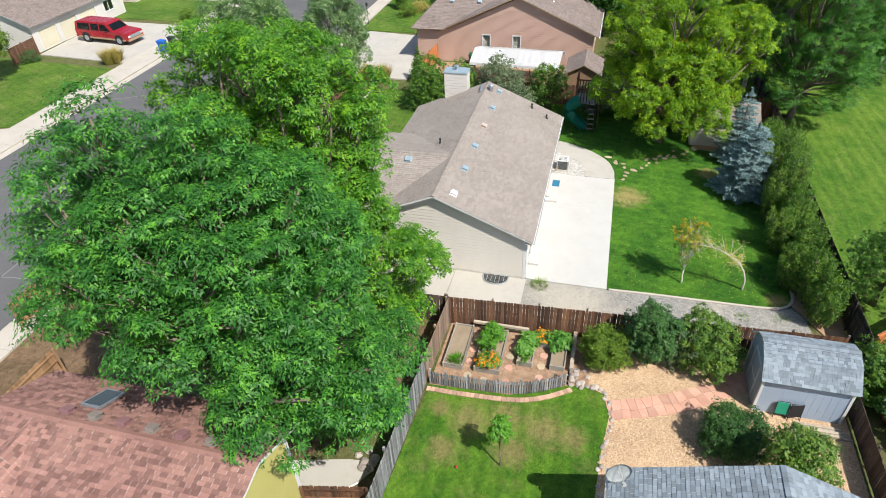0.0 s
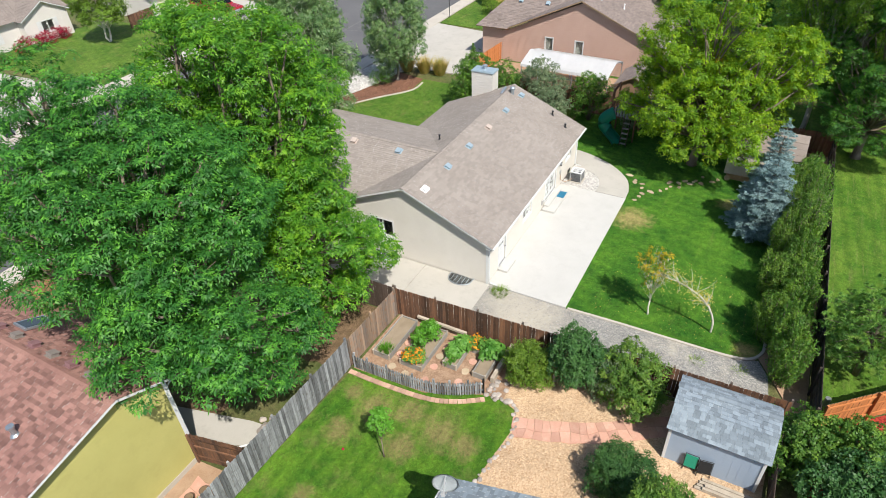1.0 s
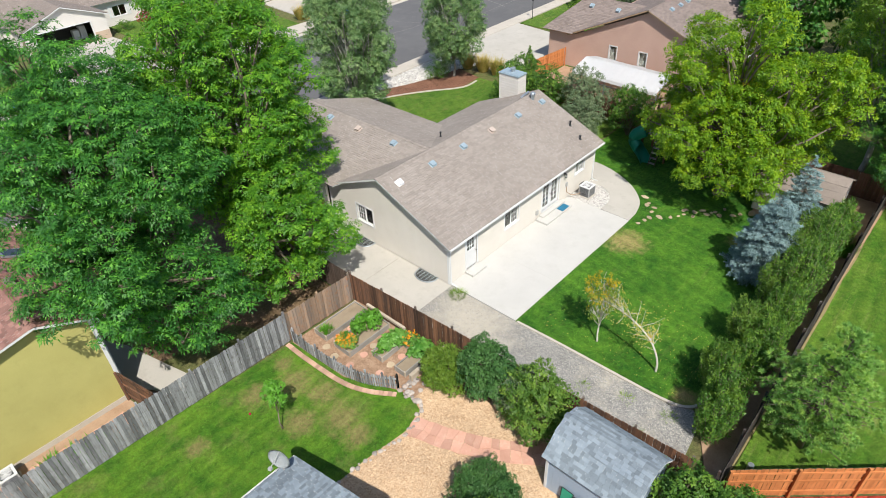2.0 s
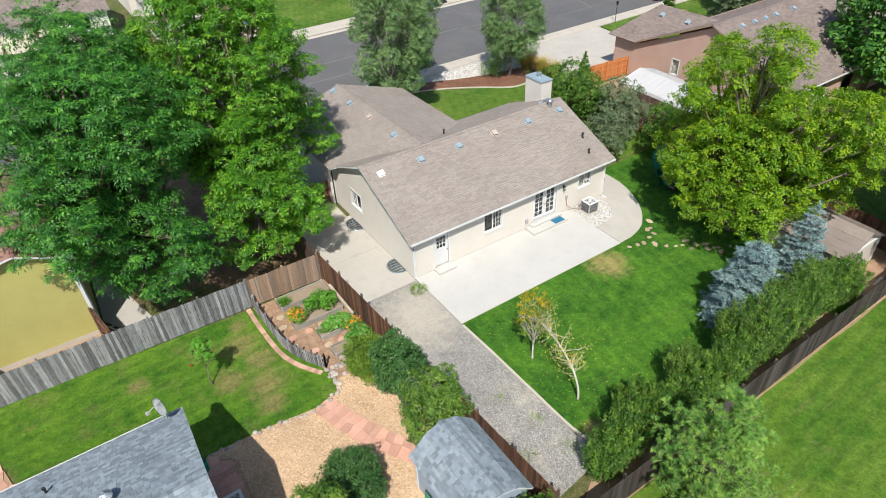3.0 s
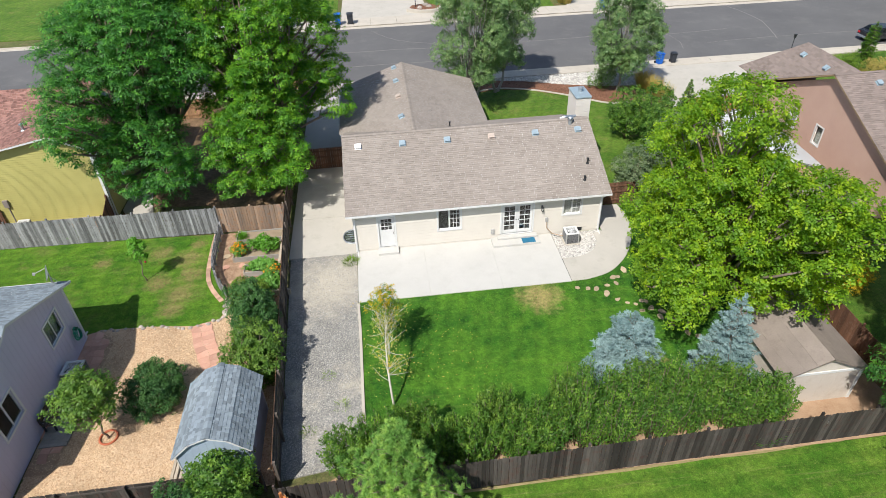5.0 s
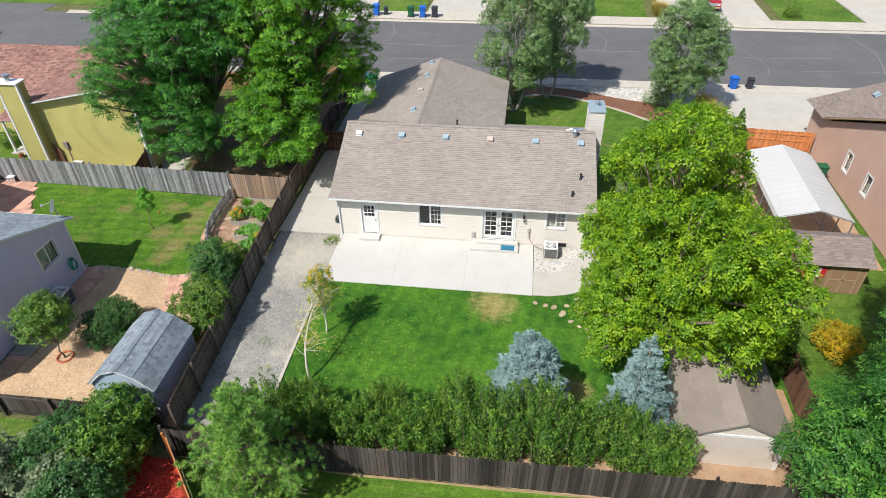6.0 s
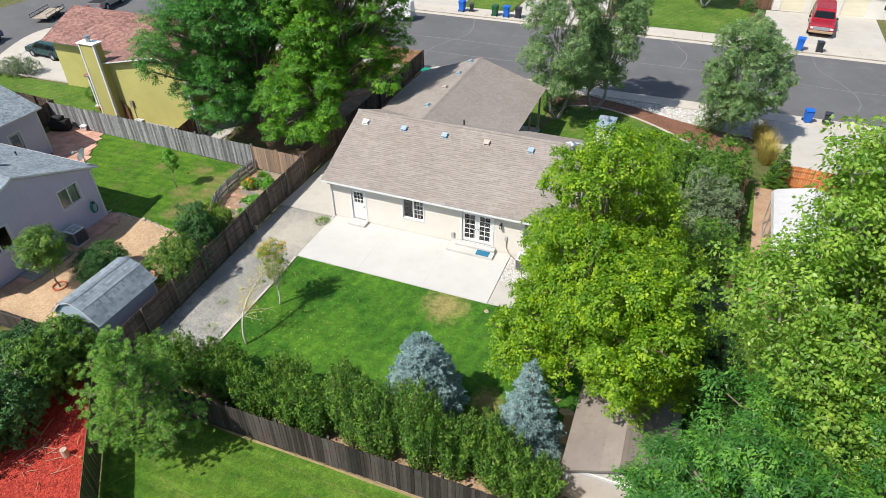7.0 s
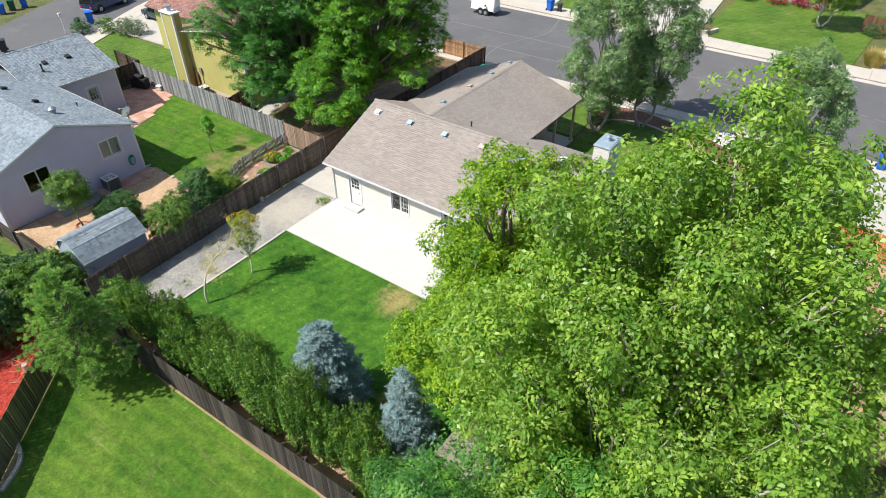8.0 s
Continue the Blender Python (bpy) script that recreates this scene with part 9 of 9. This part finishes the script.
# ---- bins and vehicles ----
def bin_(x, y, rz, material, label, s=1.0, z=0.0, group="wheeled bins"):
    """A wheeled bin: tapered body, hinged lid, handle, axle and wheels."""
    b = thing("wheeled_bin", label, "bin", pose(x, y, z, 0, 0, rz), group)
    bm = bmesh.new()
    w, d, h = 0.3 * s, 0.36 * s, 1.02 * s
    lo = [bm.verts.new(p) for p in ((-w * 0.8, -d * 0.75, 0.03), (w * 0.8, -d * 0.75, 0.03), (w * 0.8, d * 0.7, 0.03), (-w * 0.8, d * 0.7, 0.03))]
    hi = [bm.verts.new(p) for p in ((-w, -d, h), (w, -d, h), (w, d, h), (-w, d, h))]
    bm.faces.new(list(reversed(lo)))
    bm.faces.new(hi)
    for i in range(4):
        bm.faces.new((lo[i], lo[(i + 1) % 4], hi[(i + 1) % 4], hi[i]))
    bmesh.ops.bevel(bm, geom=bm.edges[:] + bm.verts[:], offset=0.035, segments=2, affect='EDGES')
    part("body", bm, material, b)
    bm = boxes((-w - 0.03, w + 0.03, -d - 0.05, d + 0.02, h, h + 0.05), (-w * 0.7, w * 0.7, -d * 0.7, d * 0.6, h + 0.045, h + 0.085), bevel=0.02)
    part("lid", bm, material, b)
    bm = bmesh.new()
    tube(bm, [Vector((-w * 0.8, d, h - 0.06)), Vector((-w * 0.8, d + 0.09, h - 0.03)), Vector((w * 0.8, d + 0.09, h - 0.03)), Vector((w * 0.8, d, h - 0.06))], [0.016] * 4, 6)
    part("handle", bm, material, b)
    for sx in (-1, 1):
        part("wheel", cyl(bmesh.new(), (sx * w * 0.85, d * 0.72, 0.12), (sx * (w * 0.85 + 0.06), d * 0.72, 0.12), 0.12, n=16), M_RUBBER, b)
    return b


BLUE, BLACK, GREEN = "blue recycling bin standing at the kerb", "charcoal rubbish bin standing at the kerb", "green bin standing at the kerb"
for x, y, rz, mt, lab, s in ((28.8, 25.2, 8, M_BLUEBIN, BLUE, 0.98), (30.2, 25.3, -6, M_BLACKBIN, BLACK, 0.86), (29.3, 43.2, 170, M_BLUEBIN, BLUE, 1.15), (31.1, 43.3, 185, M_BLACKBIN, BLACK, 0.95),
                             (-7.3, 43.9, 175, M_BLUEBIN, BLUE, 1.15), (-6.2, 44.2, 190, M_BLACKBIN, BLACK, 0.8), (-3.1, 43.6, 176, M_GREENBIN, GREEN, 1.1), (-1.7, 43.6, 182, M_BLUEBIN, BLUE, 1.15), (-0.3, 43.7, 178, M_BLACKBIN, BLACK, 1.1),
                             (-46.6, 10.0, 60, M_BLUEBIN, BLUE, 1.15), (-46.2, 8.4, 60, M_BLACKBIN, BLACK, 0.9), (-45.3, 0.1, 60, M_BLACKBIN, BLACK, 1.1), (-58.7, 7.3, 240, M_GREENBIN, GREEN, 1.1), (-58.1, 5.9, 240, M_BLUEBIN, BLUE, 1.1), (-58.5, 8.6, 240, M_BLUEBIN, BLUE, 1.1)):
    bin_(x, y, rz, mt, lab, s, -0.03 if x < -55 else 0.09)
bin_(30.6, 9.6, 90, M_GREENBIN, "green bin beside the brown house", 1.1)
util = thing("utility_box", "green electrical cabinet by the side drive", "cabinet", pose(-3.3, 23.4, 0.03))
part("body", boxes((-0.5, 0.5, -0.4, 0.4, 0, 0.65), bevel=0.03), M_GREENBIN, util)
part("lid", boxes((-0.53, 0.53, -0.43, 0.43, 0.65, 0.72), bevel=0.02), M_SLIDE, util)


def vehicle(label, category, m, paint, length, width, high, profile, glass, wheels, wheel_r=0.36, lower=None, bed=None, group=""):
    """A car or truck: body from its side profile, glasshouse, windows, wheels, lamps and bumpers."""
    v = thing(category.replace(" ", "_"), label, category, m, group)

    def hull(pts, half, tuck):
        bm = bmesh.new()
        layers = []
        for sy, inset in ((-1, 0.0), (1, 0.0)):
            layers.append([bm.verts.new((x, sy * (half - tuck * max(0, (z - 0.95)) / 0.7), z)) for x, z in pts])
        bm.faces.new(layers[0])
        bm.faces.new(list(reversed(layers[1])))
        for i in range(len(pts)):
            j = (i + 1) % len(pts)
            bm.faces.new((layers[0][j], layers[0][i], layers[1][i], layers[1][j]))
        bmesh.ops.recalc_face_normals(bm, faces=bm.faces[:])
        bmesh.ops.bevel(bm, geom=bm.edges[:] + bm.verts[:], offset=0.05, segments=2, affect='EDGES', clamp_overlap=True)
        return bm

    part("body", hull(profile, width / 2, 0.16), paint, v)
    for g in glass:
        for sy in (-1, 1):
            bm = bmesh.new()
            y = [sy * (width / 2 + 0.006 - 0.16 * max(0, (z - 0.95)) / 0.7) for _, z in g]
            ring_ = [bm.verts.new((x, yy, z)) for (x, z), yy in zip(g, y)]
            bm.faces.new(ring_ if sy < 0 else list(reversed(ring_)))
            bmesh.ops.solidify(bm, geom=bm.faces[:], thickness=0.01)
            part("side_window", bm, M_CARGLASS, v)
    for i in range(len(profile)):
        (xa, za), (xb, zb) = profile[i], profile[(i + 1) % len(profile)]
        if min(za, zb) > 0.85 and abs(zb - za) > 0.3 and abs(xb - xa) < 1.2:
            bm = bmesh.new()
            d = Vector((zb - za, 0, -(xb - xa))).normalized() * 0.012
            if (d.x > 0) != (xa > length / 2):
                d = -d
            half = [width / 2 - 0.1 - 0.16 * max(0, (z - 0.95)) / 0.7 for z in (za, zb)]
            lerp = lambda t: (xa + (xb - xa) * t, za + (zb - za) * t, half[0] + (half[1] - half[0]) * t)
            q = [lerp(0.12), lerp(0.9)]
            vs = [bm.verts.new(Vector((x, s * h, z)) + d) for (x, z, h), s in ((q[0], -1), (q[0], 1), (q[1], 1), (q[1], -1))]
            bm.faces.new(vs)
            bmesh.ops.solidify(bm, geom=bm.faces[:], thickness=0.01)
            part("windscreen", bm, M_CARGLASS, v)
    for x in wheels:
        for sy in (-1, 1):
            y = sy * (width / 2 - 0.1)
            wh = part("wheel", cyl(bmesh.new(), (x, y - 0.12, wheel_r), (x, y + 0.12, wheel_r), wheel_r, n=20), M_RUBBER, v)
            part("rim", cyl(bmesh.new(), (x, y + sy * 0.115, wheel_r), (x, y + sy * 0.128, wheel_r), wheel_r * 0.62, n=16), M_METAL, wh)
            part("wheel_arch", cyl(bmesh.new(), (x, sy * (width / 2 - 0.2), wheel_r + 0.04), (x, sy * (width / 2 + 0.004), wheel_r + 0.04), wheel_r + 0.09, n=20), M_RUBBER, v)
    for x, lab in ((length, "front"), (0.0, "rear")):
        s = 1 if lab == "front" else -1
        part("bumper", boxes((x - 0.08, x + 0.08, -width / 2 + 0.05, width / 2 - 0.05, 0.38, 0.58), bevel=0.03), lower or M_METAL, v)
        for sy in (-1, 1):
            part("headlight" if s > 0 else "tail_light", boxes((x - 0.05, x + 0.03, sy * (width / 2 - 0.22) - 0.13, sy * (width / 2 - 0.22) + 0.13, 0.68, 0.86), bevel=0.02), M_LAMPGLASS if s > 0 else M_REDPAINT, v)
    part("grille", boxes((length - 0.02, length + 0.04, -width / 2 + 0.38, width / 2 - 0.38, 0.62, 0.9), bevel=0.015), M_METAL, v)
    if lower:
        part("side_trim", boxes((0.3, length - 0.3, -width / 2 - 0.008, width / 2 + 0.008, 0.4, 0.55), bevel=0.003), lower, v)
    for sy in (-1, 1):
        part("mirror", boxes((length * 0.63, length * 0.63 + 0.14, sy * (width / 2 + 0.1) - 0.08, sy * (width / 2 + 0.1) + 0.08, 1.05, 1.2), bevel=0.02), M_RUBBER, v)
    if bed:
        part("truck_bed", boxes((bed[0], bed[1], -width / 2 + 0.12, width / 2 - 0.12, bed[2], bed[2] + 0.01)), M_RUBBER, v)
    return v


SUV = [(0.0, 0.42), (0.0, 1.0), (0.12, 1.75), (0.6, 1.84), (3.5, 1.84), (3.75, 1.76), (4.35, 1.16), (5.7, 1.05), (5.78, 0.9), (5.78, 0.42)]
SUV_G = [[(0.35, 1.16), (0.45, 1.68), (1.75, 1.7), (1.75, 1.16)], [(1.9, 1.16), (1.9, 1.7), (2.75, 1.7), (2.75, 1.16)], [(2.88, 1.16), (2.88, 1.7), (3.45, 1.68), (4.0, 1.16)]]
vehicle("dark red truck with a matching canopy on the driveway", "truck", pose(32.3, 55.6, 0.07, 0, 0, -96) @ Matrix.Diagonal((1.3, 1.22, 1.22, 1)), M_CARRED, 5.78, 1.98, 1.84, SUV, SUV_G, (1.15, 4.75), 0.4, M_TANTRIM)
CAR = [(0.0, 0.35), (0.0, 0.95), (0.35, 1.05), (0.95, 1.42), (2.4, 1.46), (3.3, 1.0), (4.4, 0.86), (4.5, 0.7), (4.5, 0.35)]
CAR_G = [[(0.75, 1.02), (1.1, 1.34), (1.7, 1.38), (1.7, 1.02)], [(1.8, 1.02), (1.8, 1.38), (2.38, 1.38), (2.95, 1.02)]]
vehicle("dark sedan parked at the kerb", "car", pose(51.0, 27.6, -0.03, 0, 0, 0), M_CARBLACK, 4.5, 1.78, 1.46, CAR, CAR_G, (0.85, 3.6), 0.32)
vehicle("red car parked on a far drive", "car", pose(62.0, 23.0, 0.06, 0, 0, 10), M_CARRED, 4.5, 1.8, 1.46, CAR, CAR_G, (0.85, 3.6), 0.32)
WAGON = [(0.0, 0.36), (0.0, 0.95), (0.25, 1.5), (0.5, 1.55), (2.9, 1.55), (3.1, 1.5), (3.75, 1.02), (4.75, 0.9), (4.85, 0.75), (4.85, 0.36)]
WAGON_G = [[(0.4, 1.04), (0.5, 1.44), (1.6, 1.46), (1.6, 1.04)], [(1.7, 1.04), (1.7, 1.46), (2.9, 1.46), (3.4, 1.04)]]
vehicle("dark green station wagon on the drive of the olive house", "car", pose(-38.8, 15.0, 0.07, 0, 0, 176), M_CARGREEN, 4.85, 1.8, 1.55, WAGON, WAGON_G, (0.9, 3.85), 0.33)
PICK = [(0.0, 0.45), (0.0, 1.08), (1.9, 1.08), (1.95, 1.7), (2.2, 1.76), (3.3, 1.76), (3.5, 1.7), (4.05, 1.14), (5.35, 1.05), (5.45, 0.9), (5.45, 0.45)]
PICK_G = [[(2.1, 1.14), (2.15, 1.62), (2.75, 1.64), (2.75, 1.14)], [(2.85, 1.14), (2.85, 1.64), (3.3, 1.62), (3.75, 1.14)]]
vehicle("dark blue sport utility truck parked on the side street", "truck", pose(-50.1, 11.6, -0.03, 0, 0, 103), M_CARBLUE, 5.78, 1.95, 1.84, SUV, SUV_G, (1.15, 4.75), 0.38)
vehicle("silver pickup parked on the side street", "pickup truck", pose(-48.8, 28.4, -0.03, 0, 0, 104), M_CARGREY, 5.45, 1.92, 1.76, PICK, PICK_G, (1.1, 4.4), 0.38, None, (0.12, 1.85, 1.09))
trailer = thing("trailer", "small flat trailer with dark side rails", "trailer", pose(-51.6, 22.9, -0.03, 0, 0, 112))
part("deck", boxes((0, 4.2, -0.95, 0.95, 0.5, 0.58), bevel=0.01), M_TIMBER, trailer)
for y in (-0.97, 0.93):
    part("side_rail", boxes((0, 4.2, y, y + 0.04, 0.58, 0.64), (0, 4.2, y, y + 0.04, 0.95, 1.0), *[(x, x + 0.05, y, y + 0.04, 0.6, 1.0) for x in (0, 1.05, 2.1, 3.1, 4.15)]), M_DARKMETAL, trailer)
    for x in (1.7, 2.5):
        part("wheel", cyl(bmesh.new(), (x, y - 0.1, 0.33), (x, y + 0.12, 0.33), 0.33, n=18), M_RUBBER, trailer)
bm = bmesh.new()
tube(bm, [Vector((4.2, -0.5, 0.54)), Vector((5.3, 0, 0.5)), Vector((4.2, 0.5, 0.54))], [0.05] * 3, 6)
part("drawbar", bm, M_DARKMETAL, trailer)
van = [(0.0, 0.5), (0.0, 2.1), (0.2, 2.2), (2.8, 2.2), (3.0, 2.1), (3.0, 0.5)]
camper = vehicle("white cargo trailer parked at the kerb", "cargo trailer", pose(-14.6, 38.8, -0.03, 0, 0, 4), M_CARWHITE, 3.0, 1.7, 2.2, van, [], (1.3, 1.95), 0.33)
box_stand = thing("letter_box", "white letter box on a thick post at the kerb", "letter box", pose(57.2, 25.2, 0.09))
part("post", boxes((-0.25, 0.25, -0.25, 0.25, 0.0, 1.1), bevel=0.02), M_WHITESIDE, box_stand)
part("box", boxes((-0.3, 0.3, -0.4, 0.35, 1.1, 1.5), bevel=0.06), M_WHITE, box_stand)
conifer("narrow dark green pillar tree on the front lawn", (47.4, 22.2, 0), 3.6, 0.75, 46, L_HEDGE, gap=0.3, round_top=0.35)
lamp = thing("lamp_post", "black garden lamp post by the drive", "lamp post", pose(41.2, 24.2, 0.05))
part("pole", cyl(bmesh.new(), (0, 0, 0), (0, 0, 2.0), 0.035, 0.03), M_DARKMETAL, lamp)
part("lantern", boxes((-0.09, 0.09, -0.09, 0.09, 2.0, 2.3), (-0.12, 0.12, -0.12, 0.12, 2.3, 2.34), bevel=0.01), M_DARKMETAL, lamp)
lamp = thing("lamp_post", "white garden lamp post on the corner lawn", "lamp post", pose(-44.6, 6.1, 0))
part("pole", cyl(bmesh.new(), (0, 0, -0.05), (0, 0, 2.1), 0.05, 0.04), M_WHITE, lamp)
part("lantern", boxes((-0.1, 0.1, -0.1, 0.1, 2.1, 2.4), (-0.14, 0.14, -0.14, 0.14, 2.4, 2.45), bevel=0.012), M_WHITE, lamp)
planter = thing("curved_planter", "low curved concrete planter wall with stones and shrubs", "planter", pose(8.4, 48.4, 0.02))
part("wall", strip(bmesh.new(), smooth_line([(-1.9, -1.2), (-0.4, -2.2), (1.6, -2.0), (2.4, -0.4)], 8), 0.35, 0.0, 0.4), M_WALK, planter)
part("soil", prism(bmesh.new(), [(-1.8, -1.0), (-0.3, -2.0), (1.5, -1.8), (2.2, -0.3), (0.6, 1.2), (-1.2, 0.6)], 0.0, 0.22), M_MULCH, planter)
for i, (x, y) in enumerate(((8.0, 47.6), (9.2, 48.0), (8.8, 48.8))):
    boulder(x, y, 0.35, M_STONE, "rounded stone in the planter", "planter stones", 0.2)
bm = cyl(bmesh.new(), (0, 0, 0), (0, 0, 0.8), 0.05, 0.04)
bath = thing("garden_ornament", "blue glass ball on a stand in the planter", "garden ornament", pose(7.6, 48.4, 0.2))
part("stand", bm, M_DARKMETAL, bath)
bm = bmesh.new()
bmesh.ops.create_uvsphere(bm, u_segments=14, v_segments=8, radius=0.22, matrix=Matrix.Translation((0, 0, 0.98)))
part("ball", bm, M_BLUEBIN, bath, smooth=True)
kerb_ring = smooth_line([(3.9, -23.1), (3.1, -22.0), (1.9, -21.7), (0.9, -22.4), (0.8, -23.6), (1.9, -24.6)], 6)
sheet("kerb_bed", [(p.x, p.y) for p in kerb_ring], -0.2, 0.0, M_STRAW, "dry grass inside the curved kerb", "soil")
tagged(part("curved_kerb", strip(bmesh.new(), kerb_ring, 0.16, -0.05, 0.12), M_WALK), "pale curved kerb round a bed in the red mulch", "kerb", "", "structure")
bm = bmesh.new()
twig_rng = random.Random(77)
for i in range(26):
    a, c = twig_rng.uniform(0, math.tau), Vector((-2.6 + twig_rng.gauss(0, 0.7), -19.6 + twig_rng.gauss(0, 0.8), 0.04))
    d = Vector((math.cos(a), math.sin(a), 0.12)) * twig_rng.uniform(0.4, 1.1)
    limb(bm, c, c + d, 0.014, 0.005, twig_rng, 0.08, 4, 3)
tagged(part("brush_pile", bm, M_TWIG), "bare cut branches lying on the red mulch", "branches")
stump = tagged(part("stump", cyl(bmesh.new(), (0, 0, -0.05), (0, 0, 0.4), 0.15, 0.13), M_TIMBER, None, "", pose(-1.6, -19.4, 0)), "sawn pale stump standing in the red mulch", "stump")
tagged(part("utility_pipe", cyl(bmesh.new(), (0, 0, -0.05), (0, 0, 0.45), 0.12, 0.12), M_METAL, None, "", pose(-0.9, -16.6, 0)), "grey metal pipe end by the cedar fence", "pipe")
tagged(part("fallen_board", boxes((-0.5, 0.5, -0.06, 0.06, 0.016, 0.05), bevel=0.005), M_WHITE, None, "", pose(20.0, -15.0, 0, 0, 0, 4)), "pale board lying on the bare soil", "board")
